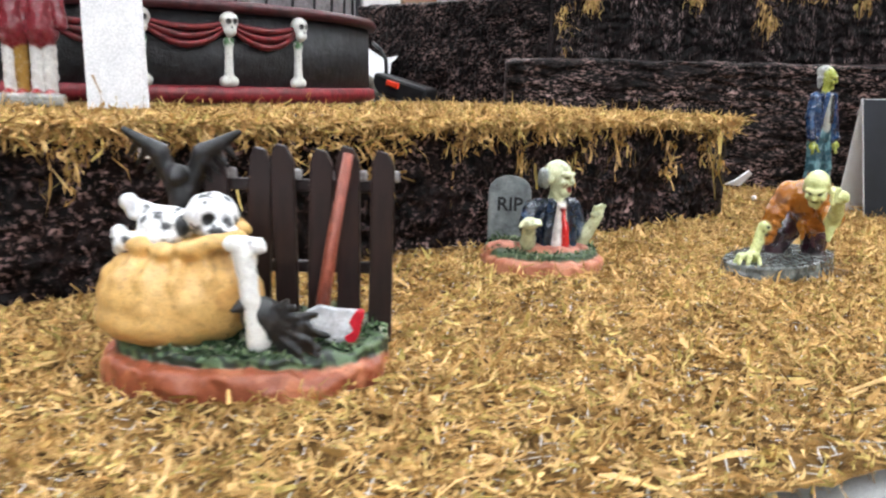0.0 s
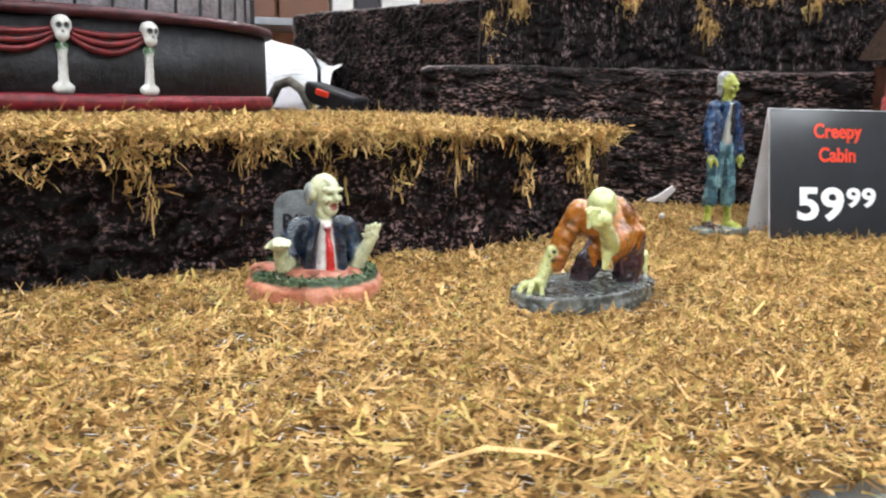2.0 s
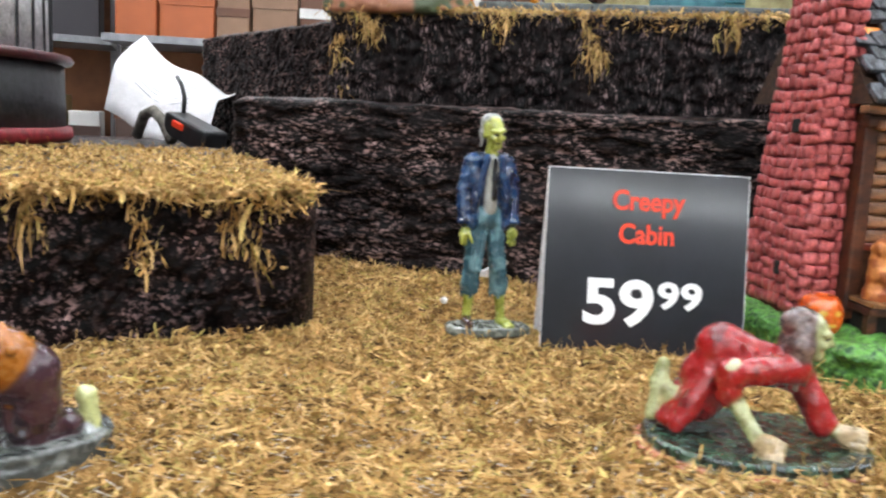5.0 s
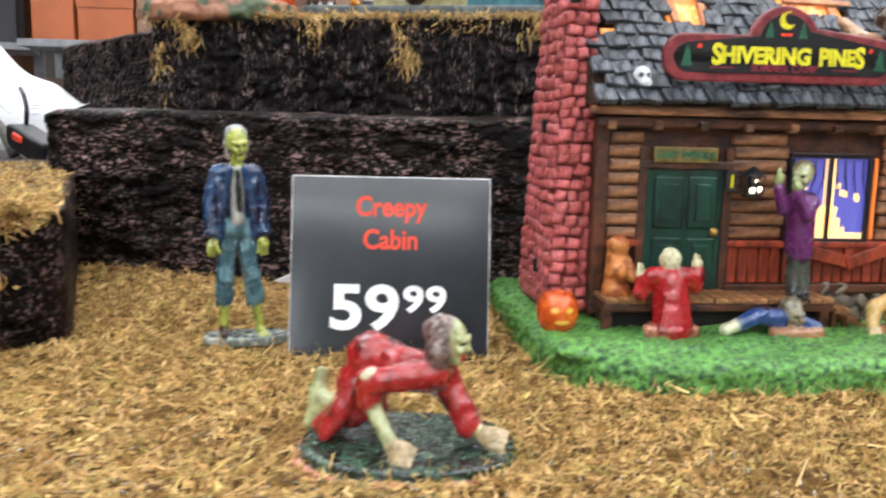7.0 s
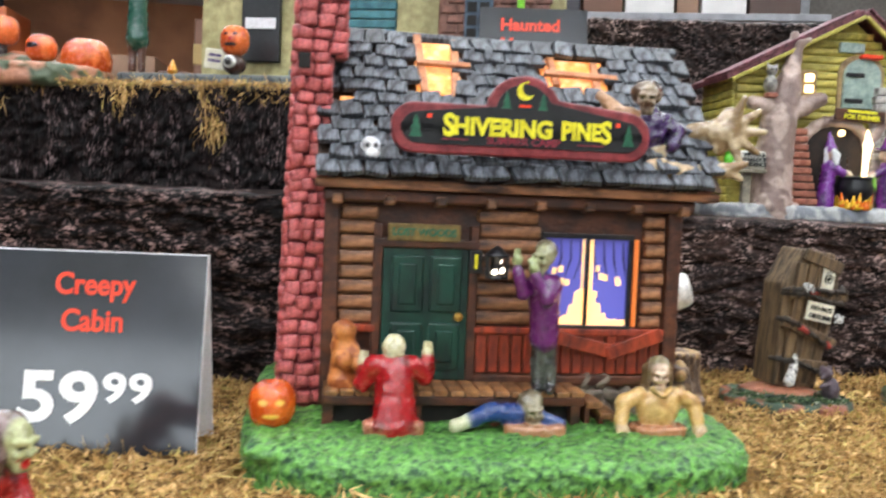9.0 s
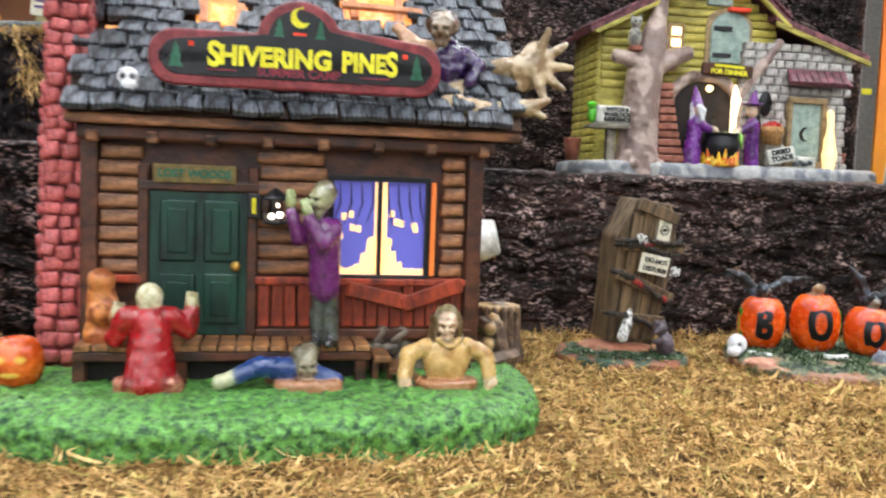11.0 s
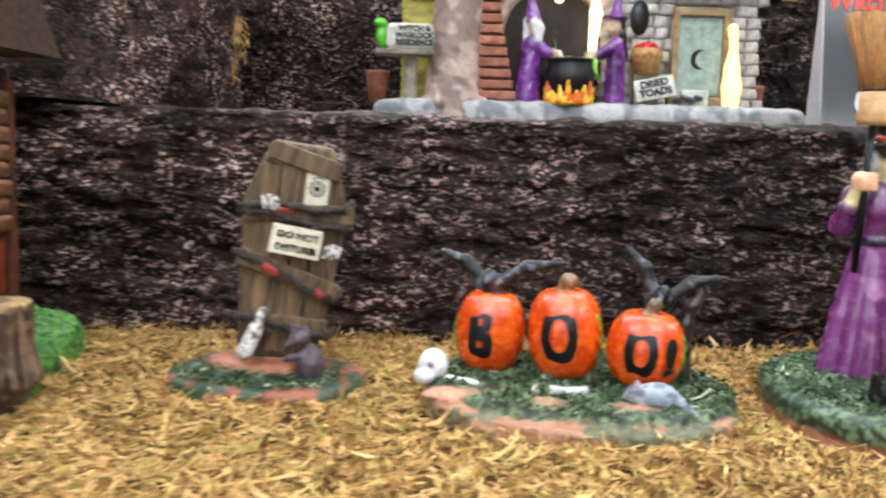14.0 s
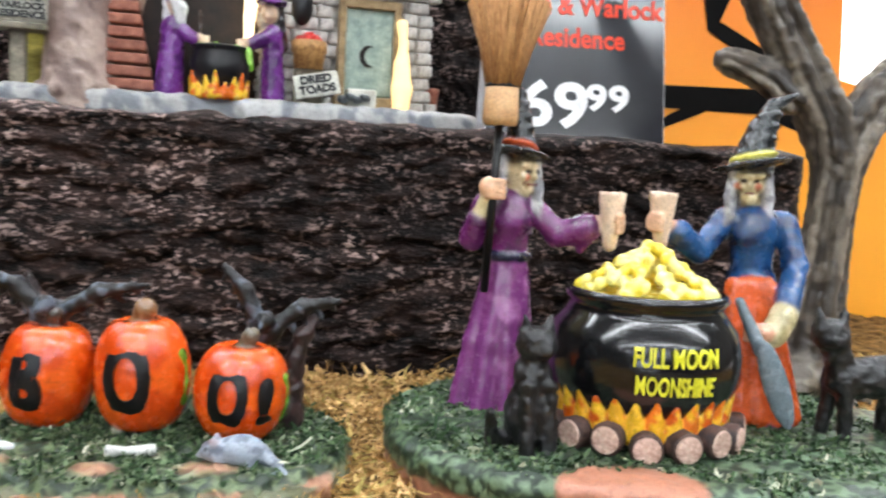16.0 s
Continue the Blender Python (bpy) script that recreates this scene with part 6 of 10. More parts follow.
def purple_witch(m, parent):
    s = Sculpt(0.0006, 0.001)
    dress, skirt = (srgb(110, 44, 104), srgb(78, 26, 76), 160, 0.4), (srgb(122, 58, 118), srgb(158, 98, 150), 150, 0.4)
    skirt_folds(s, (0.0012, 0, 0.0052), (-0.0004, 0, 0.0108), 0.041, skirt)
    s.limb((0.0012, 0, 0.042), (0.0012, -0.0005, 0.053), 0.0054, 0.0062, dress)
    s.ball((0.0016, -0.0040, 0.0505), (0.0054, 0.0034, 0.0040), dress)
    s.slab((0.0012, 0, 0.0415), 0.0066, 0.0062, 0.0010, 0.0005, srgb(30, 32, 58), k=0.0003)
    s.limb((-0.0058, 0, 0.0540), (0.0075, 0, 0.0540), 0.0034, 0.0034, dress)
    s.chain([(0.0080, 0, 0.0535), (0.0145, -0.002, 0.0475), (0.0218, -0.004, 0.0495)], [0.0034, 0.0033, 0.0042], dress)
    s.limb((0.0215, -0.004, 0.0478), (0.0205, -0.004, 0.0440), 0.003, 0.0012, dress)
    s.limb((0.0222, -0.004, 0.0500), (0.0250, -0.005, 0.0512), 0.0019, 0.0018, srgb(222, 178, 146))
    cup_and_fist(s, (0.0278, -0.0070, 0.0522), 1)
    s.chain([(-0.0065, 0, 0.0535), (-0.0092, -0.002, 0.0455), (-0.0082, -0.005, 0.0500)], [0.0034, 0.0034, 0.0034], dress)
    s.limb((-0.0080, -0.0055, 0.0505), (-0.0062, -0.0070, 0.0565), 0.0022, 0.002, srgb(212, 196, 150))
    s.ball((-0.0054, -0.0078, 0.0590), (0.0034, 0.0026, 0.0028), srgb(224, 176, 140))
    for i in range(4):
        s.limb((-0.0062, -0.0092, 0.0606 - 0.0013 * i), (-0.0022, -0.0098, 0.0606 - 0.0013 * i), 0.0008, 0.0008, srgb(224, 176, 140), k=0.0002)
    s.limb((0.0012, 0, 0.056), (0.0022, -0.001, 0.060), 0.0024, 0.0024, srgb(206, 182, 146))
    witch_head(s, (0.0026, -0.0016, 0.0632), 1, (srgb(222, 204, 166), srgb(190, 166, 128), 420, 0.5), srgb(12, 12, 14), srgb(206, 82, 40), 0.0090, (-0.0012, 0, 0.018))
    s.build("purple_witch", m, parent, GLOSS, rough=0.00012, rscale=420, label="grey-haired witch in a purple dress and black hat")


def blue_witch(m, parent):
    s = Sculpt(0.0006, 0.001)
    dress = (srgb(26, 78, 132), srgb(16, 50, 94), 160, 0.4)
    skirt_folds(s, (-0.0012, 0, 0.0062), (0.0008, 0, 0.0115), 0.040, dress)
    s.limb((-0.0014, 0, 0.041), (-0.0022, -0.0005, 0.0540), 0.0054, 0.0064, dress)
    s.ball((-0.0028, -0.0040, 0.0520), (0.0062, 0.0036, 0.0044), dress)
    s.limb((-0.0085, 0, 0.0552), (0.0056, 0, 0.0556), 0.0034, 0.0034, dress)
    # orange apron with a black spider patch
    for q in range(5):
        s.limb((-0.0085 + 0.0024 * q, -0.0058, 0.0385), (-0.0098 + 0.0046 * q, -0.0098 + 0.0006 * abs(q - 2), 0.0035), 0.0022, 0.0034, (srgb(216, 92, 40), srgb(186, 66, 26), 160, 0.4), k=0.0008)
    s.stain((0.0012, -0.0172, 0.0135), (0.0028, 0.0026, 0.0032), srgb(22, 20, 22))
    s.chain([(-0.0100, 0, 0.0558), (-0.0175, -0.002, 0.0465), (-0.0240, -0.004, 0.0515)], [0.0034, 0.0033, 0.0038], dress)
    s.limb((-0.0245, -0.004, 0.0520), (-0.0270, -0.005, 0.0535), 0.0019, 0.0018, srgb(222, 178, 146))
    cup_and_fist(s, (-0.0298, -0.0070, 0.0552), -1)
    s.chain([(0.0068, -0.001, 0.0550), (0.0086, -0.005, 0.0440), (0.0040, -0.0120, 0.0335)], [0.0034, 0.0034, 0.0032], dress)
    s.limb((0.0030, -0.0128, 0.0318), (-0.0006, -0.0150, 0.0268), 0.0036, 0.0036, (srgb(206, 194, 150), srgb(176, 164, 120), 260, 0.3))
    s.ball((-0.0046, -0.0168, 0.0275), (0.0034, 0.0026, 0.0026), srgb(226, 168, 136))
    for i in range(4):
        s.limb((-0.0058, -0.0176, 0.0294 - 0.0012 * i), (-0.0090, -0.0172, 0.0296 - 0.0013 * i), 0.0009, 0.0007, srgb(226, 168, 136), k=0.0002)
    s.limb((-0.0026, 0, 0.0585), (-0.0040, -0.001, 0.0625), 0.0026, 0.0025, srgb(206, 190, 150))
    witch_head(s, (-0.0046, -0.0018, 0.0662), -1, (srgb(226, 212, 170), srgb(194, 174, 128), 420, 0.5), srgb(22, 28, 32), srgb(222, 216, 84), 0.0106, (0.0088, 0, 0.0195))
    s.build("blue_witch", m, parent, GLOSS, rough=0.00012, rscale=420, label="grey-haired witch in a blue dress with an orange apron")


def witches_ornament():
    O = Vector((0.81, 0.715, 0.0066))
    ob = thing("witches_ornament", pose(*O), "two witches toasting over a black cauldron on a round turf base", "ornament")
    L = lambda x, y, z: (x - O.x, y - O.y, z - O.z)
    s = Sculpt(0.0011, 0.0016)
    s.slab((0.007, 0.0, 0.0018), 0.0735, 0.0515, 0.0036, 0.0020, (srgb(140, 88, 66), srgb(176, 122, 96), 200, 0))
    s.slab((0.007, 0.0, 0.0072), 0.0745, 0.0525, 0.0040, 0.0030, (srgb(30, 48, 34), srgb(100, 122, 94), 620, 0.1))
    for x, y, r in ((-0.014, -0.047, 0.017),):
        s.stain((x, y, 0.009), (r, 0.011, 0.006), srgb(176, 118, 94))
    s.build("base", parent=ob, rough=0.0006, rscale=420, label="mottled green turf over terracotta edge")
    flock(ob, (0.007, 0.0), 0.0745, 0.0525, 0.0108, 12000, 23, ((-0.022, -0.048, 0.008), (-0.012, -0.047, 0.009), (-0.002, -0.048, 0.007)))
    iron = surface("glossy_black_glaze", srgb(8, 8, 9), srgb(20, 20, 22), 220, 0.18, 0.35, 0.0006, 700, coat=0.5, coat_rough=0.08)
    c = L(0.8075, 0.706, 0.0)
    prof = [(0.004, 0.0215), (0.014, 0.0222), (0.0212, 0.0268), (0.0245, 0.0335), (0.0245, 0.0400), (0.0230, 0.0455), (0.0204, 0.0492), (0.0194, 0.0508), (0.0198, 0.0518), (0.0206, 0.0530), (0.0203, 0.0545), (0.0192, 0.0549), (0.0178, 0.0543), (0.0176, 0.050)]
    pot = part("cauldron", lathe_bm([(r, z - O.z) for r, z in prof], 48), iron, ob, "glossy black iron cauldron", pose(c[0], c[1], 0), True)
    yellow = surface("yellow_paint", srgb(216, 214, 40), srgb(232, 232, 72), 300, 0.4, 0)
    for i, w in enumerate(("FULL MOON", "MOONSHINE")):
        t = text_part("lettering", w, 0.0062, yellow, pot, pose(0.0012, -0.0245, 0.0352 - 0.0066 * i) @ Matrix.Diagonal((0.52 if i else 0.59, 1, 1.0, 1)), "yellow lettering", 0.00012, 0.0003)
        wrap(t, 0.0246)
    s = Sculpt(0.0007, 0.0006)
    rng = random.Random(4)
    foam = (srgb(238, 212, 64), srgb(248, 236, 140), 300, 0.1)
    for i in range(150):
        a, r = rng.uniform(0, 6.283), 0.0172 * math.sqrt(rng.random())
        s.ball((c[0] + r * math.cos(a), c[1] + r * math.sin(a), 0.0468 + 0.0128 * (1 - (r / 0.0182) ** 1.1) * rng.uniform(0.82, 1.0)), rng.uniform(0.0014, 0.0020), foam, k=0.0003)
    s.slab((c[0], c[1], 0.0458), 0.0170, 0.0170, 0.0015, 0.0008, foam)
    s.build("brew_foam", parent=ob, material=GLOSS, label="heap of bubbling yellow brew")
    s = Sculpt(0.0006, 0.0009)
    for i in range(30):
        a = 2 * math.pi * i / 30
        h = 0.0055 + 0.004 * rng.random()
        col = (srgb(214, 96, 26), srgb(240, 190, 50), 380, 0.0) if i % 2 else (srgb(236, 178, 44), srgb(226, 118, 34), 380, 0.1)
        s.limb((c[0] + 0.0190 * math.cos(a), c[1] + 0.0190 * math.sin(a), 0.0160), (c[0] + 0.0228 * math.cos(a), c[1] + 0.0228 * math.sin(a), 0.0172 + h), 0.0034, 0.0008, col)
    s.build("flame_relief", parent=ob, material=GLOSS, label="orange and yellow moulded flames")
    log_bark = surface("dark_log_bark", srgb(44, 30, 28), srgb(88, 62, 54), 400, 0.6, 0.8)
    log_cut = surface("pale_sawn_wood", srgb(170, 132, 116), srgb(222, 194, 178), 500, 0.55, 0.3)
    for i in range(8):
        a = radians(-165 + 150 * i / 7)
        d = Vector((math.cos(a), math.sin(a), 0))
        p = Vector((c[0], c[1], 0.0140)) + d * 0.0205
        lg = part("log", lathe_bm([(0.0032, 0.0), (0.0038, 0.0004), (0.0037, 0.006), (0.0040, 0.0128), (0.0036, 0.0134)], 14), log_bark, ob, "round log with a pale cut end", Matrix.Translation(p - d * 0.008 + Vector((0, 0, 0.0006 * (i % 3)))) @ d.to_track_quat("Z", "Y").to_matrix().to_4x4(), True)
        part("cut_end", lathe_bm([(0.0001, 0.0134), (0.0033, 0.0134), (0.0031, 0.0139), (0.0001, 0.0140)], 14), log_cut, lg, "pale sawn end")
    purple_witch(pose(*L(0.7735, 0.729, 0.0155)) @ Matrix.Diagonal((1, 1, 1.06, 1)), ob)
    blue_witch(pose(*L(0.8435, 0.724, 0.0168)), ob)
    straw = surface("straw_bristles", srgb(150, 98, 52), srgb(206, 154, 96), 700, 0.7, 0.8, 0.0008, stretch=(4, 4, 0.3))
    broom = part("broom", tube_bm([(0.0012, 0, 0.050), (0.003, 0, 0.097)], 0.0011, 8), BLACK_PAINT, ob, "besom with a black stick", pose(*L(0.7665, 0.7205, 0.0)), True)
    bm = bmesh.new()
    for i in range(120):
        a, r = rng.uniform(0, 6.283), math.sqrt(rng.random())
        lx, ly = r * math.cos(a), r * math.sin(a)
        tube_bm([(0.003 + 0.0036 * lx, 0.0036 * ly, 0.1045), (0.0033 + 0.0062 * lx, 0.005 * ly, 0.1145), (0.0035 + 0.0108 * lx, 0.0062 * ly, 0.1262 + rng.uniform(-0.001, 0.001))], [0.0011, 0.0011, 0.0009], 6, bm)
    part("bristles", bm, straw, broom, "pale straw bristles", smooth=True)
    part("binding", lathe_bm([(0.0044, 0.0945), (0.0048, 0.0965), (0.0044, 0.1045), (0.0034, 0.1048)], 18), surface("pale_wood", srgb(196, 150, 100), srgb(214, 172, 124), 300, 0.5), broom, "tan wooden ferrule", pose(0.003, 0, 0), True)
    part("cord", lathe_bm([(0.0042, 0.0), (0.0047, 0.0006), (0.0042, 0.0013)], 18), BLACK_PAINT, broom, "", pose(0.003, 0, 0.104), True)
    s = Sculpt(0.0006, 0.001)
    a, b = Vector(L(0.8320, 0.706, 0.0525)), Vector(L(0.8455, 0.699, 0.0225))
    s.limb(a, a + (b - a) * 0.4, 0.0012, 0.002, srgb(112, 126, 134))
    s.ball(a + (b - a) * 0.68, (0.0034, 0.0018, 0.0125), srgb(112, 126, 134), rot=(0, -22, 0))
    s.build("ladle", parent=ob, material=GLOSS, label="grey-blue wooden stirring paddle")
    s = Sculpt(0.0006, 0.0009)
    cat(s, pose(*L(0.7765, 0.690, 0.0155), 0, 0, 20), True)
    s.build("sitting_cat", parent=ob, rough=0.0004, rscale=700, label="black cat sitting beside the cauldron")
    s = Sculpt(0.0006, 0.0009)
    cat(s, pose(*L(0.868, 0.708, 0.0155), 0, 0, 4), False)
    s.build("standing_cat", parent=ob, rough=0.0004, rscale=700, label="black cat standing at the edge of the turf")


def wrap(ob, r):
    """Bends a flat line of writing round a pot."""
    me, m = ob.data, ob.matrix_basis
    bm = bmesh.new()
    bm.from_mesh(me)
    inv = m.inverted()
    for v in bm.verts:
        p = m @ v.co
        a = p.x / r
        lift = r + 0.0003 + (0.0004 if v.co.z > 0 else 0) - (0.0004 if abs(p.z - 0.0335) > 0.004 else 0.0)
        v.co = inv @ Vector((lift * math.sin(a), -lift * math.cos(a), p.z))
    bm.to_mesh(me)
    bm.free()


witches_ornament()


# ---- lighted village house: the haunted cabin ----
def rock_mesh(name, size, seed, material, puff=1.0):
    """A rounded lump of masonry, lying in x, z with its face to -y."""
    bm = bmesh.new()
    bmesh.ops.create_cube(bm, size=1)
    bmesh.ops.bevel(bm, geom=bm.edges[:], offset=0.24, segments=2, affect="EDGES", profile=0.6)
    r = random.Random(seed)
    for v in bm.verts:
        v.co = Vector((v.co.x * size[0], v.co.y * size[1] * puff, v.co.z * size[2])) * (1 + r.uniform(-0.06, 0.06))
    me = bpy.data.meshes.new(name)
    bm.to_mesh(me)
    bm.free()
    me.polygons.foreach_set("use_smooth", [True] * len(me.polygons))
    me.materials.append(material)
    return me


LOG = surface("log_siding_paint", srgb(52, 27, 16), srgb(164, 112, 76), 170, 0.5, 0.6, 0.0008, 700, stretch=(0.4, 1, 1.5), vary=0.14)
BEAM = surface("dark_brown_timber", srgb(42, 19, 10), srgb(98, 53, 30), 150, 0.5, 0.7, 0.0009, 700, stretch=(0.6, 1, 1), vary=0.12)
REDWOOD = surface("red_brown_boards", srgb(84, 26, 14), srgb(166, 64, 34), 140, 0.5, 0.6, 0.0008, 700, stretch=(1.4, 1, 0.5), vary=0.2)
DECK = surface("tan_deck_boards", srgb(84, 50, 27), srgb(160, 112, 68), 150, 0.55, 0.5, 0.0007, 700, stretch=(1, 0.4, 1), vary=0.15)
SHINGLE = surface("grey_roof_shingle", srgb(12, 13, 15), srgb(112, 116, 124), 300, 0.42, 1.0, 0.0012, 900, stretch=(2.2, 0.6, 0.5), vary=0.38, lo=0.38, hi=0.72)
RED_STONE = surface("red_chimney_stone", srgb(118, 36, 40), srgb(206, 106, 104), 190, 0.38, 0.5, 0.0008, 900, vary=0.16)
RED_GROUT = surface("dark_red_mortar", srgb(84, 26, 30), srgb(120, 44, 46), 300, 0.7, 0.5)
DOOR_GREEN = surface("dark_green_door_paint", srgb(5, 28, 24), srgb(20, 66, 52), 140, 0.42, 0.4, 0.0006, stretch=(1.5, 1, .5))
GOLD = surface("gold_paint", srgb(150, 108, 40), srgb(206, 166, 84), 400, 0.3, 0.1, metal=0.4)
# near black: under-porch shade put into colour; also holes, cracks and panes
DARK_VOID = surface("near_black_fill", srgb(14, 11, 10), srgb(28, 22, 18), 300, 0.8, 0)
SIGN_RED = surface("dark_red_sign_frame", srgb(104, 28, 34), srgb(148, 58, 62), 200, 0.4, 0.4)
SIGN_BLACK = surface("black_sign_face", srgb(16, 16, 18), srgb(30, 30, 32), 200, 0.4, 0.2)
YELLOW_INK = surface("yellow_sign_paint", srgb(222, 210, 24), srgb(238, 230, 60), 300, 0.45, 0)
PINE_INK = surface("pine_green_paint", srgb(26, 84, 60), srgb(40, 104, 76), 300, 0.45, 0)
MAROON_INK = surface("maroon_sign_paint", srgb(122, 30, 48), srgb(146, 44, 62), 300, 0.45, 0)
FRAME_BLACK = surface("black_window_paint", srgb(14, 14, 18), srgb(26, 26, 30), 300, 0.35, 0)
CURTAIN = glow("backlit_purple_curtain", srgb(96, 96, 186), 0.35)
LAMP_GLOW = glow("warm_bulb_glow", (1.0, 0.72, 0.36), 5.0)
EMBER = glow("lit_attic", (1.0, 0.36, 0.08), 0.75)
ember_nt = EMBER.node_tree
ember_co = ember_nt.nodes.new("ShaderNodeTexCoord").outputs["Object"]
ember_col = ramp_node(ember_nt, noise_node(ember_nt, ember_co, 190, 3), [(0.32, (0.16, 0.05, 0.02)), (0.48, (1.0, 0.34, 0.07)), (0.66, (1.0, 0.8, 0.5))])
ember_nt.links.new(ember_col, ember_nt.nodes["Principled BSDF"].inputs["Emission Color"])
# emission stands for window light falling on the jamb
LIT_TRIM = glow("lit_orange_trim", srgb(226, 120, 52), 0.35)


def cabin():
    ob = thing("haunted_cabin", pose(0.407, 0.573, -0.0014, 0, 0, 16), "lighted log cabin with a red chimney on a green lawn", "village house")
    # lawn
    s = Sculpt(0.0012, 0.002)
    grass = (srgb(58, 126, 50), srgb(116, 178, 94), 520, 0.2)
    s.slab((0.0430, 0.0360, 0.0115), 0.0950, 0.1025, 0.0085, 0.006, grass, power=4.5)
    s.slab((0.0430, 0.0360, 0.0045), 0.0950, 0.1025, 0.002, 0.001, srgb(176, 130, 92), power=4.5)
    for i in range(8):
        s.ball((-0.034 + 0.0195 * i, -0.044 + 0.004 * math.sin(i * 2.3), 0.0185), (0.015, 0.010, 0.0035), grass)
    s.build("lawn", parent=ob, material=surface("mottled_lawn_paint", srgb(18, 66, 34), srgb(112, 172, 78), 420, 0.36, 1.0, 0.0016, 1200, lo=0.36, hi=0.62), rough=0.0010, rscale=520, label="bright green textured lawn base")
    # body
    bm = box_bm((-0.0225, 0.0012, 0.018), (0.118, 0.088, 0.108), 0.0008)
    body = part("wall", bm, BEAM, ob, "dark brown timber walls")
    log = {}
    def logs(u0, u1, z0, z1, n, v=0.0, side=False):
        h = (z1 - z0) / n
        for i in range(n):
            key = (round(u1 - u0, 4), round(h, 5), i % 2)
            if key not in log:
                bm = box_bm((-(u1 - u0) / 2, -0.0016, -h * 0.46), ((u1 - u0) / 2, 0.0016, h * 0.46), min(h * 0.3, 0.0012))
                log[key] = part("log", bm, LOG, body, "", None, True)
                o = log[key]
            else:
                o = link_copy(log[key], Matrix.Identity(4))
            w = 0.0006 * math.sin(i * 2.7 + u0 * 300)
            o.matrix_basis = pose(0.1185 + w, (u0 + u1) / 2, z0 + h * (i + 0.5), 0, 0, 90) if side else pose((u0 + u1) / 2 + w, v + 0.0004 * math.cos(i * 1.9), z0 + h * (i + 0.5), 0, 0.6 * math.sin(i * 1.3))
    logs(-0.018, -0.0035, 0.0545, 0.1005, 8)
    logs(0.036, 0.0605, 0.055, 0.1005, 8)
    logs(0.1035, 0.1125, 0.0545, 0.1005, 8)
    logs(0.006, 0.084, 0.054, 0.1005, 8, side=True)
    post = part("corner_post", box_bm((-0.003, -0.003, 0.0), (0.003, 0.003, 0.082), 0.001), BEAM, body)
    post.matrix_basis = pose(-0.0208, 0.0005, 0.0225)
    for u, v in ((0.1162, 0.0005), (0.1168, 0.086)):
        link_copy(post, pose(u, v, 0.0225))
    for u in (-0.003, 0.0345):
        part("door_post", box_bm((u - 0.0018, -0.0022, 0.033), (u + 0.0018, 0.001, 0.0935), 0.0006), BEAM, body)
    part("lintel", box_bm((-0.005, -0.0024, 0.0845), (0.0365, 0.001, 0.088), 0.0006), BEAM, body)
    # boards under the window
    board = None
    for u0, u1 in ((0.0365, 0.0605), (0.062, 0.1125)):
        n = round((u1 - u0) / 0.0048)
        for i in range(n):
            u = u0 + (u1 - u0) * (i + 0.5) / n
            if board is None:
                board = part("vertical_board", box_bm((-0.0021, -0.0012, 0), (0.0021, 0.0012, 0.0165), 0.0005), REDWOOD, body, "red-brown board", pose(u, 0, 0.036))
            else:
                link_copy(board, pose(u, 0.0003 * math.sin(i * 3), 0.036, 0, 1.2 * math.sin(i * 2.2)))
    for v0 in (0.01, 0.0145, 0.0195, 0.0245, 0.03, 0.035, 0.04, 0.045, 0.05, 0.055, 0.06, 0.065, 0.07, 0.075):
        link_copy(board, pose(0.1187, v0, 0.035, 0, 0, 90))
    part("sill_beam", box_bm((0.0355, -0.0026, 0.0515), (0.1135, 0.001, 0.0545), 0.0007), REDWOOD, body)
    part("sill_beam", box_bm((-0.0185, -0.0024, 0.0515), (-0.003, 0.001, 0.0545), 0.0007), REDWOOD, body)
    part("foot_beam", box_bm((0.036, -0.0028, 0.0315), (0.1165, 0.001, 0.0355), 0.0007), BEAM, body)
    for a, m in ((0.026, pose(0.0815, -0.0034, 0.0478, 0, 13)), (0.024, pose(0.1005, -0.0040, 0.0488, 0, -20))):
        part("loose_plank", box_bm((-a / 2, -0.001, -0.0028), (a / 2, 0.001, 0.0028), 0.0005), REDWOOD, body, "loose diagonal plank", m)
    # stones under the wall
    stone_mat = surface("foundation_stone", srgb(82, 72, 62), srgb(138, 124, 108), 220, 0.6, 0.5, vary=0.2)
    me = rock_mesh("foundation_stone", (0.0075, 0.005, 0.0055), 3, stone_mat)
    for i in range(14):
        o = new("foundation_stone", me)
        o.parent = body
        o.matrix_basis = pose(0.076 + 0.007 * (i % 6) + 0.003 * (i // 6), 0.0, 0.0225 + 0.0052 * (i // 6), 10 * i, 25 * i, 0)
    # door
    d = part("door", box_bm((-0.001, -0.0012, 0.033), (0.0328, 0.001, 0.0845), 0.0004), DOOR_GREEN, ob, "dark green panelled door")
    for u in (0.0025, 0.0175):
        for z0, z1 in ((0.037, 0.0555), (0.0595, 0.0815)):
            part("door_panel", box_bm((u, -0.0022, z0), (u + 0.0125, -0.001, z1), 0.0008), DOOR_GREEN, d)
            part("panel_field", box_bm((u + 0.0028, -0.003, z0 + 0.003), (u + 0.0097, -0.002, z1 - 0.003), 0.0006), DOOR_GREEN, d)
    bm = bmesh.new()
    bmesh.ops.create_uvsphere(bm, u_segments=14, v_segments=9, radius=0.0019)
    part("door_knob", bm, GOLD, d, "gilt door knob", pose(0.0288, -0.0032, 0.0582), True)
    plate = part("name_board", box_bm((0.0005, -0.0036, 0.0872), (0.0285, -0.0022, 0.0938), 0.0005), surface("olive_board", srgb(96, 78, 34), srgb(138, 112, 56), 300, 0.5, 0.3), ob, "small board over the door")
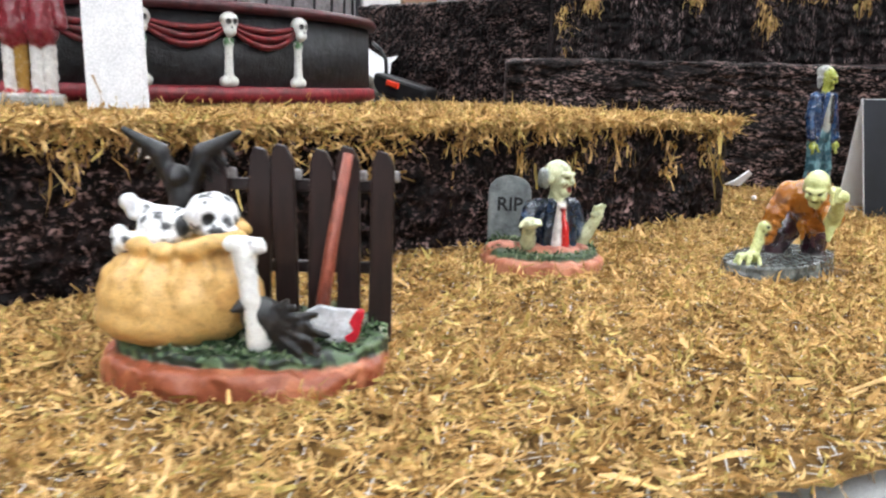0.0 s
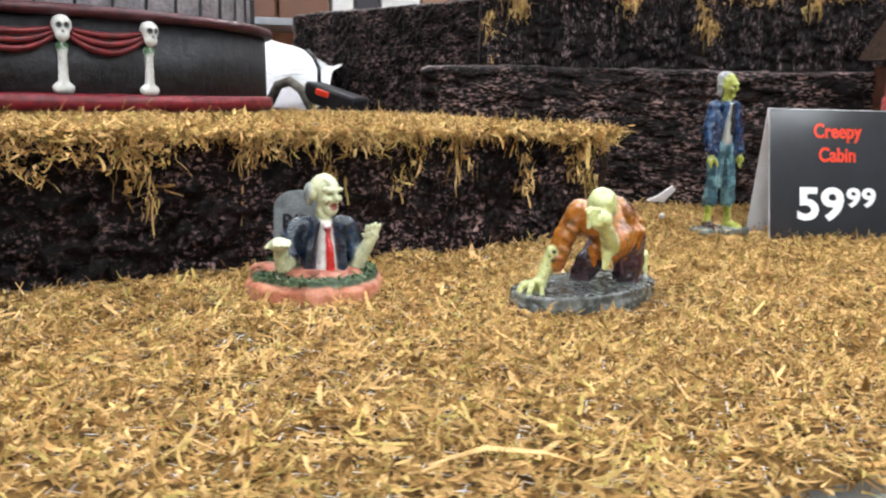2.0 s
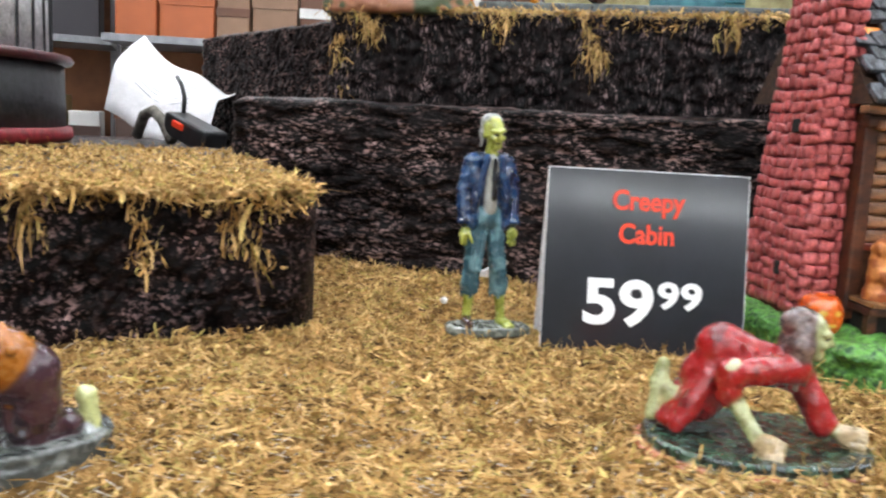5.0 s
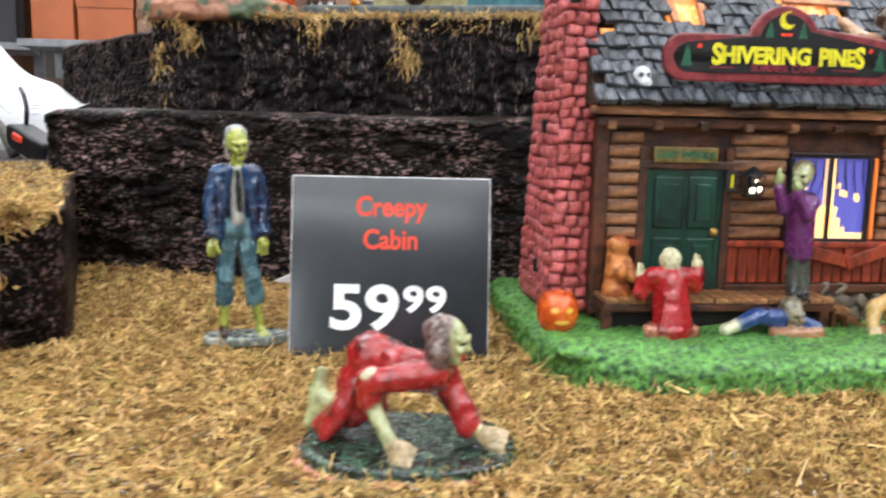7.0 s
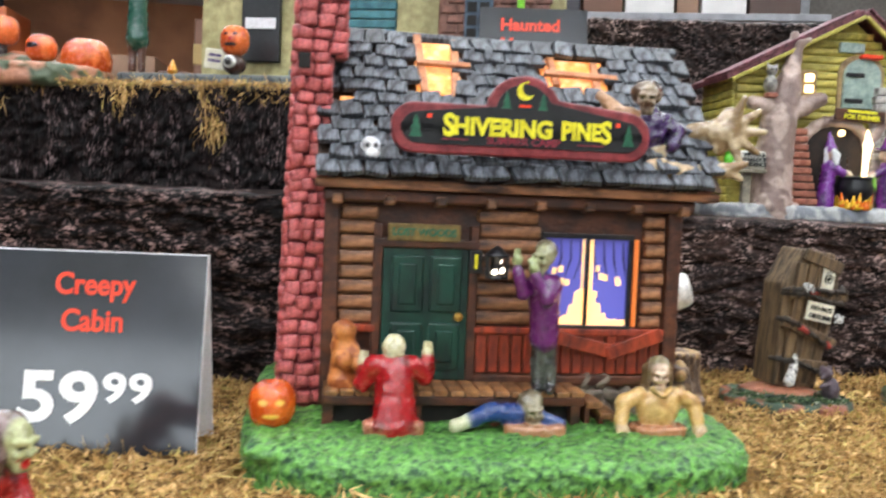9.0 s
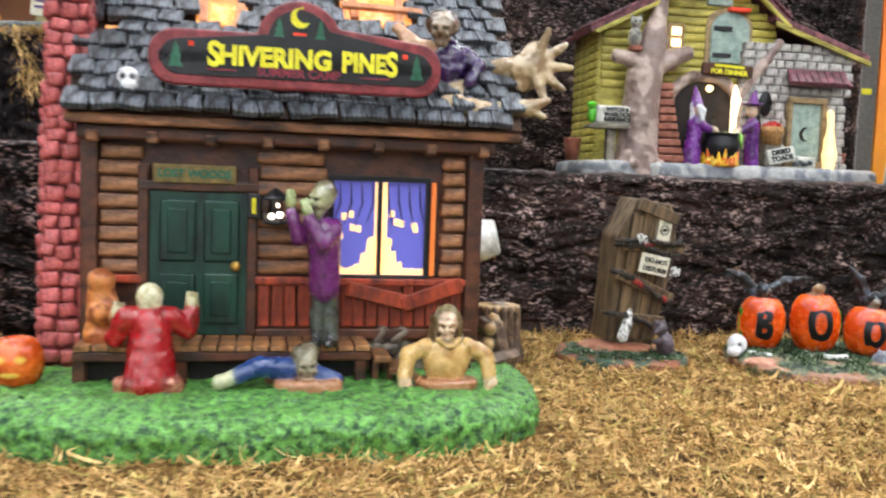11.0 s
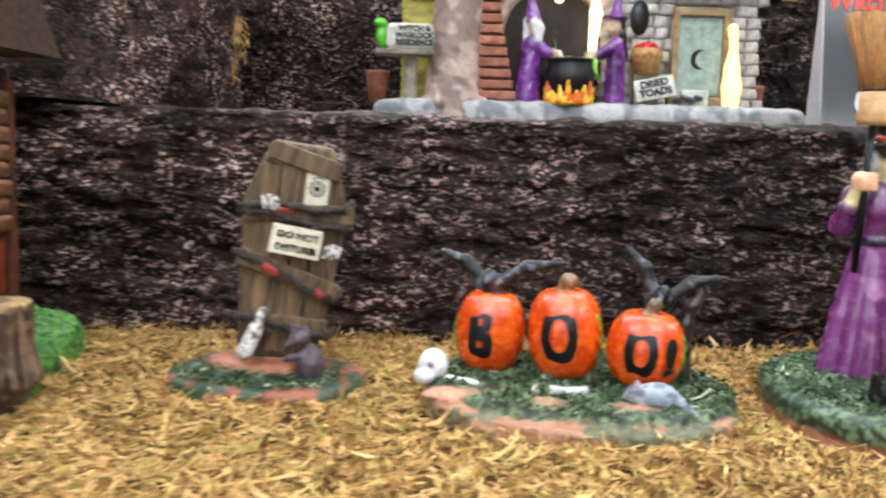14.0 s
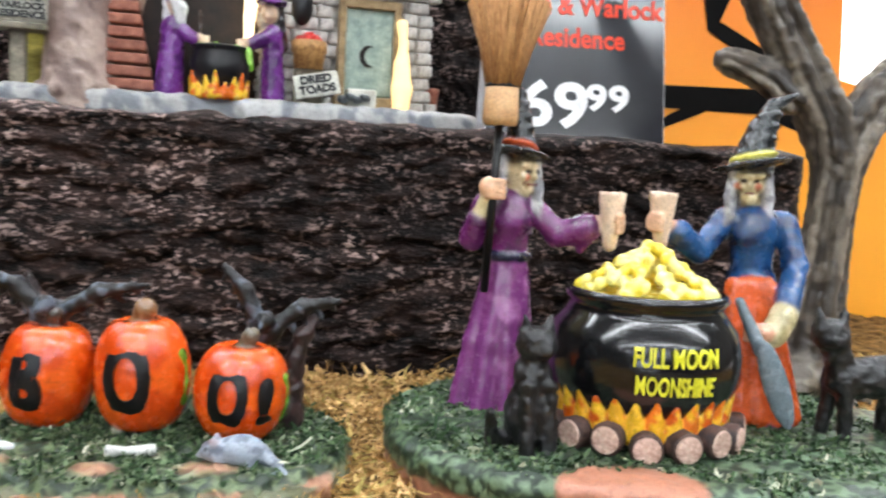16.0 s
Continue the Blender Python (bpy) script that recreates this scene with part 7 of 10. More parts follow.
    text_part("lettering", "LOST WOODS", 0.0038, PINE_INK, plate, pose(0.0145, -0.0038, 0.0905), "", 0.0002)
    num = part("number_plate", box_bm((0.0325, -0.0040, 0.0755), (0.0375, -0.0028, 0.0845), 0.0004), SIGN_BLACK, ob, "black number plate")
    part("number_bar", box_bm((0.0342, -0.0045, 0.0772), (0.0356, -0.0041, 0.0828), 0.0001), YELLOW_INK, num, "plain yellow bar")
    # lantern
    lan = part("lantern", lathe_bm([(0.0004, 0.0102), (0.0016, 0.0094), (0.0046, 0.0070), (0.0050, 0.0062), (0.0040, 0.0058), (0.0024, 0.0058), (0.0024, -0.0016), (0.0044, -0.0016), (0.0044, -0.0026), (0.0004, -0.0030)], 16), FRAME_BLACK, ob, "black caged porch lantern", pose(0.0425, -0.0075, 0.0765), True)
    for k in range(6):
        a = math.pi * (k + 0.5) / 3
        part("cage_bar", tube_bm([(0.0042 * math.cos(a), 0.0042 * math.sin(a), -0.002), (0.0046 * math.cos(a), 0.0046 * math.sin(a), 0.0064)], 0.0004, 6), FRAME_BLACK, lan)
    # small glowing balls put the white highlights on the dark lantern
    shine = glow("lantern_glint", (1.0, 0.86, 0.68), 7.0)
    for x, z, r in ((-0.0014, 0.0002, 0.0011), (0.0014, 0.0008, 0.0011), (0.0006, 0.0042, 0.0007)):
        bm = bmesh.new()
        bmesh.ops.create_uvsphere(bm, u_segments=12, v_segments=8, radius=r)
        part("bulb", bm, shine, lan, "tiny glowing ball standing for a white highlight", pose(x, -0.0028, z), True)
    # window
    win = part("window", box_bm((0.0625, 0.0002, 0.0548), (0.0985, 0.0018, 0.0908)), CURTAIN, ob, "lit window with ragged purple curtains")
    for a, b in (((0.0612, -0.0022, 0.0532), (0.0992, -0.0006, 0.0556)), ((0.0612, -0.0022, 0.0902), (0.0992, -0.0006, 0.0922)), ((0.0612, -0.0022, 0.0556), (0.0634, -0.0006, 0.0902)), ((0.0972, -0.0022, 0.0556), (0.0992, -0.0006, 0.0902)), ((0.0795, -0.0022, 0.0556), (0.0811, -0.0006, 0.0902))):
        part("window_frame", box_bm(a, b, 0.0003), FRAME_BLACK, win, "black window bar")
    bright = glow("lit_room", (1.0, 0.62, 0.26), 1.15)
    rng = random.Random(8)
    for c in (0.0715, 0.0892):
        out = [(c - 0.0078, 0.0557)]
        for i in range(8):
            x = c - 0.0078 + 0.0156 * i / 7
            h = 0.002 + 0.0125 * math.exp(-((x - (0.0785 if c < 0.08 else 0.0825)) / 0.0042) ** 2)
            out += [(x - 0.0009, 0.0557 + h), (x + 0.0009, 0.0557 + h + 0.001 * rng.random())]
        out += [(c + 0.0078 + 0.0009, 0.0557)]
        part("curtain_gap", prism_bm([(x, z) for x, z in out], -0.0003, 0.0003), bright, win, "bright ragged gap between curtains")
        part("curtain_gap", box_bm((0.0786 if c < 0.08 else 0.0812, -0.0003, 0.056), (0.0794 if c < 0.08 else 0.0832, 0.0003, 0.090)), bright, win)
        for i in range(6):
            x, z = c + rng.uniform(-0.0065, 0.0055), rng.uniform(0.067, 0.079)
            part("curtain_hole", box_bm((x - 0.0009, -0.0003, z - 0.0012), (x + 0.0009, 0.0003, z + 0.0013), 0.0001), bright, win)
        for i in range(4):
            x = c - 0.006 + 0.004 * i
            part("curtain_fold", tube_bm([(x, -0.0004, 0.0895), (x + 0.0004, -0.0005, 0.082), (x + 0.0022 * (1 if c > 0.08 else -1), -0.0004, 0.074)], [0.0002, 0.0004, 0.0001], 5), surface("curtain_line", srgb(44, 40, 92), srgb(60, 56, 112), 300, 0.7, 0) if "curtain_line" not in bpy.data.materials else bpy.data.materials["curtain_line"], win)
    # jamb glows in place of catching the window's light
    part("lit_jamb", box_bm((0.0995, -0.0026, 0.0555), (0.1012, -0.0004, 0.0905), 0.0004), LIT_TRIM, win, "orange jamb with the window light put in as its own glow")
    # porch
    deck = part("porch", box_bm((-0.0225, -0.0195, 0.0272), (0.0765, 0.001, 0.0306), 0.0006), BEAM, ob, "wooden porch deck")
    plank = part("deck_plank", box_bm((-0.0026, -0.0108, -0.001), (0.0026, 0.0108, 0.001), 0.0004), DECK, deck)
    plank.matrix_basis = pose(-0.0195, -0.0095, 0.0318)
    for i in range(1, 17):
        link_copy(plank, pose(-0.0195 + 0.0058 * i, -0.0095 + 0.0004 * math.sin(i * 2), 0.0318, 0, 0, 0.8 * math.sin(i * 1.7)))
    for u in (-0.0205, 0.012, 0.042, 0.073):
        part("porch_post", box_bm((u - 0.002, -0.0188, 0.018), (u + 0.002, -0.0148, 0.0275), 0.0005), BEAM, deck)
    # dark box stands in for the shade beneath the deck
    part("underporch_shade", box_bm((-0.02, -0.0135, 0.0185), (0.0735, -0.0005, 0.0270)), DARK_VOID, deck, "near-black box standing for the shade under the porch")
    for i in range(3):
        part("step", box_bm((0.0775 + 0.0058 * i, -0.019, 0.0262 - 0.0042 * i), (0.0838 + 0.0058 * i, -0.004, 0.0288 - 0.0042 * i), 0.0006), DECK, deck, "worn porch step")
        part("riser", box_bm((0.0775 + 0.0055 * i, -0.017, 0.018), (0.0795 + 0.0055 * i, -0.006, 0.0265 - 0.0042 * i), 0.0003), BEAM, deck)
    # eave and roof
    part("eave_beam", box_bm((-0.0245, -0.0055, 0.1015), (0.1225, 0.001, 0.1065), 0.001), BEAM, body)
    part("eave_board", box_bm((-0.0275, -0.0092, 0.1065), (0.131, -0.002, 0.1102), 0.0008), LOG, body)
    for i in range(8):
        u = -0.019 + 0.0195 * i
        part("rafter_end", box_bm((u - 0.002, -0.0082, 0.1005), (u + 0.002, 0.0, 0.1045), 0.0009), LOG, body)
    e0, ridge = Vector((0, -0.0105, 0.1105)), Vector((0, 0.0455, 0.1735))
    slope = (ridge - e0).normalized()
    ang = math.degrees(math.atan2(slope.z, slope.y))
    R = Matrix.Translation((0, e0.y, e0.z)) @ pose(0, 0, 0, ang)
    Ls = (ridge - e0).length
    core = bmesh.new()
    pts = [(-0.027, e0.y, e0.z), (-0.027, ridge.y, ridge.z - 0.002), (-0.027, 0.1, 0.1125), (0.131, e0.y, e0.z), (0.131, ridge.y, ridge.z - 0.002), (0.131, 0.1, 0.1125)]
    vs = [core.verts.new(p) for p in pts]
    for f in ((0, 1, 2), (5, 4, 3), (0, 3, 4, 1), (1, 4, 5, 2), (2, 5, 3, 0)):
        core.faces.new([vs[i] for i in f])
    bmesh.ops.recalc_face_normals(core, faces=core.faces[:])
    roof = part("roof", core, surface("dark_roof_boards", srgb(40, 26, 18), srgb(80, 54, 36), 300, 0.7, 0.5, stretch=(0.4, 1, 1.6)), ob, "grey shingled cabin roof with broken holes")
    rng = random.Random(21)
    meshes = []
    for q in range(4):
        bm = bmesh.new()
        bmesh.ops.create_cube(bm, size=1)
        for v in bm.verts:
            v.co = Vector((v.co.x * 0.0081 * (1 + rng.uniform(-0.1, 0.1)), v.co.y * 0.0105 * (1 + rng.uniform(-0.12, 0.12)), v.co.z * 0.0026))
        bmesh.ops.bevel(bm, geom=bm.edges[:], offset=0.0004, segments=1, affect="EDGES")
        me = bpy.data.meshes.new("shingle")
        bm.to_mesh(me)
        bm.free()
        me.materials.append(SHINGLE)
        meshes.append(me)
    holes = ((0.012, 0.0305, 0.047, 0.079), (0.066, 0.094, 0.053, 0.073), (-0.019, -0.0125, 0.036, 0.0425))
    rows = 11
    for r in range(rows):
        s0 = 0.0035 + (Ls - 0.003) * r / rows
        n = 17
        for i in range(n):
            u = -0.0235 + 0.151 * (i + (0.5 if r % 2 else 0.0)) / (n - 0.5) + rng.uniform(-0.0006, 0.0006)
            if u > 0.1285 or any(a < u < b and c < s0 < d for a, b, c, d in holes):
                continue
            o = new("shingle", meshes[rng.randrange(4)])
            o.parent = roof
            o.matrix_basis = R @ pose(u, s0, 0.0022 + rng.uniform(0, 0.0012), -8 + rng.uniform(-6, 3), rng.uniform(-7, 7), rng.uniform(-8, 8))
    for a, b, c, d in holes:
        part("roof_hole", box_bm((a, c, 0.0002), (b, d, 0.0010)), EMBER, roof, "hole in the roof lit orange from inside", R)
        n = 1 if b - a < 0.01 else 2
        if n == 1:
            continue
        for k in range(n):
            u = a + (b - a) * (k + 0.7) / (n + 0.4)
            part("broken_rafter", box_bm((u - 0.0016, c - 0.002, 0.001), (u + 0.0016, d + 0.002, 0.0034), 0.0004), surface("pale_raw_wood", srgb(176, 106, 66), srgb(214, 150, 104), 200, 0.55, 0.4) if "pale_raw_wood" not in bpy.data.materials else bpy.data.materials["pale_raw_wood"], roof, "pale broken rafter", R @ pose(0, 0, 0, 0, 0, 3 - 6 * k))
        part("broken_batten", box_bm((a - 0.002, (c + d) / 2 - 0.0014, 0.003), (b + 0.002, (c + d) / 2 + 0.0014, 0.005), 0.0004), bpy.data.materials["pale_raw_wood"], roof, "", R @ pose(0, 0, 0, 0, 0, -2))
    part("ridge_cap", tube_bm([(-0.027, ridge.y, ridge.z), (0.05, ridge.y, ridge.z - 0.001), (0.131, ridge.y, ridge.z)], 0.0022, 8), SHINGLE, roof)
    # chimney
    left = lambda z: -0.0395 + 0.0042 * (z - 0.018) / 0.174
    right = lambda z: -0.0238 if z < 0.157 else -0.0185
    deep = lambda z: 1 - 0.44 * (z - 0.018) / 0.174
    bm = prism_bm([(left(0.018), 0.018), (-0.0238, 0.018), (-0.0238, 0.157), (-0.0190, 0.160), (-0.0190, 0.192), (left(0.192), 0.192), (left(0.11), 0.11)], 0.0085, 0.064, 0.001)
    for v in bm.verts:
        v.co.y = 0.0085 + (v.co.y - 0.0085) * deep(v.co.z)
    ch = part("chimney", bm, RED_GROUT, ob, "tall red stone chimney")
    stones = [rock_mesh("stone", (0.0067, 0.0045, 0.0054), q, RED_STONE) for q in range(5)]
    def lay(w0, w1, place, seed):
        rng = random.Random(seed)
        z = 0.0215
        while z < 0.19:
            h = rng.uniform(0.0044, 0.0056)
            x = w0 + rng.uniform(-0.002, 0.0)
            end = w1(z)
            while x < end - 0.001:
                w = min(rng.uniform(0.0046, 0.0078), end - x + 0.0012)
                o = new("stone", stones[rng.randrange(5)])
                o.parent = ch
                o.matrix_basis = place(x + w / 2, z + h / 2) @ pose(0, rng.uniform(-0.0007, 0.0003), rng.uniform(-0.0009, 0.0009), rng.uniform(-9, 9), rng.uniform(-14, 14), rng.uniform(-9, 9)) @ Matrix.Diagonal((w / 0.0067 * rng.uniform(0.86, 1.04), 1, h / 0.0054 * rng.uniform(0.86, 1.12), 1))
                x += w
            z += h
    lay(0.0005, lambda z: right(z) - left(z) + 0.0003, lambda x, z: pose(left(z) + x, 0.0092, z), 5)
    lay(0.0, lambda z: 0.054 * deep(z), lambda x, z: pose(left(z) + 0.0005, 0.0095 + x, z, 0, 0, -90), 6)
    lay(0.0095, lambda z: 0.0335, lambda x, z: pose(right(z) - 0.0008, x, z, 0, 0, 90), 7)
    # near-black blocks set on the chimney faces mark the gaps
    part("dark_hole", box_bm((-0.0355, 0.0052, 0.1515), (-0.0308, 0.0075, 0.1575), 0.0006), DARK_VOID, ch, "black gap in the stones")
    for v, z in ((0.024, 0.101), (0.024, 0.039)):
        part("dark_hole", box_bm((left(z) - 0.0034, v - 0.002, z - 0.003), (left(z) - 0.001, v + 0.002, z + 0.003), 0.0006), DARK_VOID, ch, "black gap in the stones")
    # the camp sign on the roof
    def sign_outline(g):
        pts = []
        x0, x1, z0, z1, cx = -0.0005 + g, 0.0995 - g, 0.1205 + g, 0.1395 - g, 0.0495
        r = 0.0085 - g * 0.6
        for cxx, cz, a0, a1 in ((x0 + r, z0 + r, 270, 180), (x0 + r, z1 - r, 180, 90)):
            pts += [(cxx + r * math.cos(radians(a0 + (a1 - a0) * i / 5)), cz + r * math.sin(radians(a0 + (a1 - a0) * i / 5))) for i in range(6)]
        R0 = 0.0145 - g
        pts += [(cx + R0 * math.cos(radians(a)), 0.1375 + R0 * 0.95 * math.sin(radians(a))) for a in range(172, 7, -15)]
        for cxx, cz, a0, a1 in ((x1 - r, z1 - r, 90, 0), (x1 - r, z0 + r, 0, -90)):
            pts += [(cxx + r * math.cos(radians(a0 + (a1 - a0) * i / 5)), cz + r * math.sin(radians(a0 + (a1 - a0) * i / 5))) for i in range(6)]
        return pts
    sm = pose(0, -0.0095, 0)
    sg = part("camp_sign", prism_bm(sign_outline(0), -0.0022, 0.0022, 0.0009), SIGN_RED, ob, "red-framed black camp sign on the roof", sm)
    part("sign_face", prism_bm(sign_outline(0.0036), -0.0027, -0.0018, 0.0001), SIGN_BLACK, sg)
    for words, x, size, wide in (("S", 0.0210, 0.0112, 0.86), ("HIVERING", 0.0416, 0.0087, 0.98), ("P", 0.0660, 0.0094, 0.86), ("INE", 0.0737, 0.0087, 0.86), ("S", 0.0815, 0.0112, 0.84)):
        text_part("lettering", words, size, YELLOW_INK, sg, pose(x, -0.003, 0.1309) @ Matrix.Diagonal((wide, 1, 1.02, 1)), "yellow lettering", 0.00042)
    text_part("lettering", "SUMMER CAMP", 0.0042, MAROON_INK, sg, pose(0.0495, -0.003, 0.1262), "", 0.0001)
    for x0, x1 in ((0.0185, 0.0285), (0.0705, 0.081)):
        part("painted_rule", box_bm((x0, -0.0030, 0.1259), (x1, -0.0027, 0.1264)), MAROON_INK, sg)
    moon = [(0.0495 + 0.0034 * math.cos(radians(a)), 0.1452 + 0.0034 * math.sin(radians(a))) for a in range(70, 331, 20)] + [(0.0510 + 0.0028 * math.cos(radians(a)), 0.1464 + 0.0028 * math.sin(radians(a))) for a in range(300, 99, -20)]
    part("painted_moon", prism_bm(moon, -0.0030, -0.0026), YELLOW_INK, sg, "yellow crescent")
    part("painted_dash", box_bm((0.0472, -0.003, 0.1392), (0.0518, -0.0027, 0.1402)), RED_INK, sg)
    for x, z, h in ((0.0085, 0.1265, 0.0085), (0.0905, 0.1265, 0.0085), (0.0425, 0.1385, 0.0065), (0.0565, 0.1385, 0.0065)):
        w = h * 0.28
        part("painted_pine", prism_bm([(x - w, z), (x + w, z), (x + w * .5, z + h * .35), (x + w * .8, z + h * .35), (x + w * .3, z + h * .65), (x + w * .5, z + h * .65), (x, z + h), (x - w * .5, z + h * .65), (x - w * .3, z + h * .65), (x - w * .8, z + h * .35), (x - w * .5, z + h * .35)], -0.0030, -0.0026), PINE_INK, sg, "green pine")
    for x in (0.0135, 0.0862):
        part("painted_dot", box_bm((x - 0.0009, -0.003, 0.1335), (x + 0.0009, -0.0027, 0.1352), 0.0002), RED_INK, sg)
    # things moulded on the roof
    s = Sculpt(0.0006, 0.0009)
    s.ball((-0.0075, -0.0062, 0.1225), (0.0036, 0.0034, 0.0036), srgb(226, 226, 228))
    s.ball((-0.0068, -0.0085, 0.1195), (0.0028, 0.0024, 0.0022), srgb(226, 226, 228))
    for x in (-0.0088, -0.0056):
        s.stain((x, -0.0092, 0.1226), 0.0011, srgb(40, 40, 44))
    s.build("roof_skull", parent=ob, label="white skull on the roof")
    s = Sculpt(0.0007, 0.001)
    skin, coat = srgb(160, 138, 106), (srgb(52, 26, 74), srgb(30, 14, 44), 240, 0.3)
    s.ball((0.1055, 0.004, 0.134), (0.0068, 0.006, 0.0105), coat)
    s.ball((0.1085, 0.002, 0.1235), (0.0066, 0.006, 0.0058), skin)
    face(s, (0.1015, -0.0015, 0.1472), -22, 8, 0.0058, (srgb(150, 132, 108), srgb(118, 100, 78), 420, 0.3))
    s.ball((0.1018, 0.0006, 0.1492), (0.0064, 0.0056, 0.0052), srgb(84, 62, 44), k=0.0005)
    s.chain([(0.0985, 0.0055, 0.140), (0.0915, 0.008, 0.1425), (0.0865, 0.011, 0.1485)], [0.0034, 0.003, 0.002], srgb(196, 150, 112))
    s.chain([(0.1115, 0.004, 0.139), (0.1155, 0.0, 0.134), (0.112, -0.004, 0.128)], [0.0034, 0.003, 0.0026], coat)
    s.chain([(0.104, -0.002, 0.1205), (0.113, -0.006, 0.1185), (0.1215, -0.0055, 0.1185)], [0.0038, 0.0034, 0.0024], srgb(198, 170, 134))
    s.build("roof_zombie", parent=ob, rough=0.0004, rscale=420, material=GLOSS, label="zombie in a dark purple coat climbing on the roof")
    s = Sculpt(0.0008, 0.0014)
    horn = (srgb(142, 116, 82), srgb(196, 174, 138), 260, 0.1)
    s.chain([(0.117, 0.012, 0.133), (0.126, 0.008, 0.135), (0.1345, 0.004, 0.1355)], [0.003, 0.004, 0.0055], horn)
    s.ball((0.1365, 0.002, 0.136), (0.0058, 0.0024, 0.0105), horn, rot=(0, 20, 0))
    for i in range(5):
        a = radians(75 - 38 * i)
        s.limb((0.1375, 0.001, 0.136), (0.1385 + 0.0125 * math.cos(a), -0.003, 0.136 + 0.0135 * math.sin(a)), 0.003, 0.0013, horn)
    s.chain([(0.124, -0.002, 0.119), (0.133, -0.006, 0.1195), (0.141, -0.008, 0.1225)], [0.0032, 0.003, 0.0014], horn)
    s.limb((0.133, -0.006, 0.1195), (0.1395, -0.008, 0.1165), 0.0024, 0.0012, horn)
    s.build("moose_antler", parent=ob, material=GLOSS, label="tan moose antler on the roof end")
    part("wash_pan", lathe_bm([(0.0078, 0.0), (0.0088, 0.0006), (0.0084, 0.003), (0.0070, 0.0088), (0.0062, 0.0098), (0.0060, 0.0088), (0.0004, 0.0082)], 26), surface("pearly_metal_paint", srgb(196, 194, 186), srgb(236, 234, 228), 260, 0.25, 0.1, metal=0.2), ob, "pearly metal pan hung on the wall", pose(0.1195, 0.012, 0.068, 0, 76, -14), True)
    # lawn dressing
    s = Sculpt(0.0007, 0.001)
    bear = (srgb(150, 78, 34), srgb(198, 124, 66), 300, 0)
    s.limb((-0.0155, -0.0105, 0.0335), (-0.0150, -0.0100, 0.0485), 0.0048, 0.0046, bear)
    s.ball((-0.0150, -0.011, 0.0535), (0.0046, 0.0044, 0.0042), bear)
    s.ball((-0.0150, -0.0148, 0.0428), (0.0034, 0.0026, 0.0036), bear)
    s.limb((-0.0115, -0.0115, 0.047), (-0.0095, -0.0145, 0.0405), 0.0024, 0.002, bear)
    s.slab((-0.0148, -0.0105, 0.0345), 0.0058, 0.0056, 0.0022, 0.0008, bear)
    s.build("carved_bear", parent=ob, rough=0.0003, rscale=420, label="orange-brown carved bear on the porch")
    s = Sculpt(0.0006, 0.0006)
    pumpkin(s, (-0.0405, -0.0155, 0.0268), 0.0086, 0.0082, (srgb(206, 80, 22), srgb(232, 108, 36), 200, 0), 9)
    for x in (-0.0435, -0.0372):
        s.stain((x, -0.0236, 0.0288), (0.0018, 0.002, 0.0011), srgb(244, 196, 90))
    s.stain((-0.0405, -0.0242, 0.0238), (0.0034, 0.002, 0.0009), srgb(244, 196, 90))
    s.build("jack_o_lantern", parent=ob, material=GLOSS, label="small carved orange pumpkin on the lawn")
    bark, cut = (srgb(82, 62, 48), srgb(124, 100, 80), 420, 0.1), (srgb(196, 164, 112), srgb(160, 124, 80), 300, 0.3)
    s = Sculpt(0.0006, 0.0007)
    s.limb((0.1365, 0.0335, 0.017), (0.1365, 0.0335, 0.0330), 0.0092, 0.0080, bark)
    for i in range(16):
        a = 2 * math.pi * i / 16
        s.chain([(0.1365 + 0.0104 * math.cos(a), 0.0335 + 0.0104 * math.sin(a), 0.0175), (0.1365 + 0.0086 * math.cos(a + 0.06), 0.0335 + 0.0086 * math.sin(a + 0.06), 0.027), (0.1365 + 0.0086 * math.cos(a), 0.0335 + 0.0086 * math.sin(a), 0.0388)], [0.0017, 0.0012, 0.0012], bark, k=0.0004)
    s.slab((0.1365, 0.0335, 0.0388), 0.0088, 0.0084, 0.0010, 0.0003, cut, k=0.0003)
    s.build("chopping_block", parent=ob, rough=0.0002, rscale=600, label="bark-covered tree stump with a pale cut top")
    for p, q in (((0.127, 0.022, 0.0212), (0.127, 0.010, 0.0212)), ((0.1262, 0.021, 0.0275), (0.1262, 0.0095, 0.0275)), ((0.1268, 0.021, 0.0338), (0.1268, 0.0105, 0.0335)), ((0.1352, 0.018, 0.0200), (0.1318, 0.0195, 0.0335)), ((0.139, 0.0165, 0.0208), (0.1265, 0.008, 0.0202))):
        s = Sculpt(0.0005, 0.0005)
        d = (Vector(q) - Vector(p)).normalized()
        s.limb(p, q, 0.0031, 0.0031, bark)
        for i in range(7):
            o = Matrix.Rotation(2 * math.pi * i / 7, 3, d) @ d.orthogonal().normalized() * 0.0028
            s.limb(Vector(p) + o, Vector(q) + o, 0.0007, 0.0007, bark, k=0.0003)
        s.limb(Vector(q) + d * 0.0022, Vector(q) + d * 0.0029, 0.0024, 0.0020, cut, k=0.0002)
        s.build("split_log", parent=ob, rough=0.00015, rscale=600, label="short grey-brown log with a pale sawn end")
    # painted people of the cabin
    s = Sculpt(0.0006, 0.001)
    red, skin = (srgb(166, 22, 30), srgb(124, 12, 18), 180, 0.45), srgb(196, 188, 146)
    s.limb((0.0035, -0.0275, 0.0225), (0.003, -0.0245, 0.0405), 0.0082, 0.0066, red)
    s.limb((-0.0045, -0.0245, 0.0435), (0.0095, -0.0235, 0.0435), 0.0034, 0.0034, red)
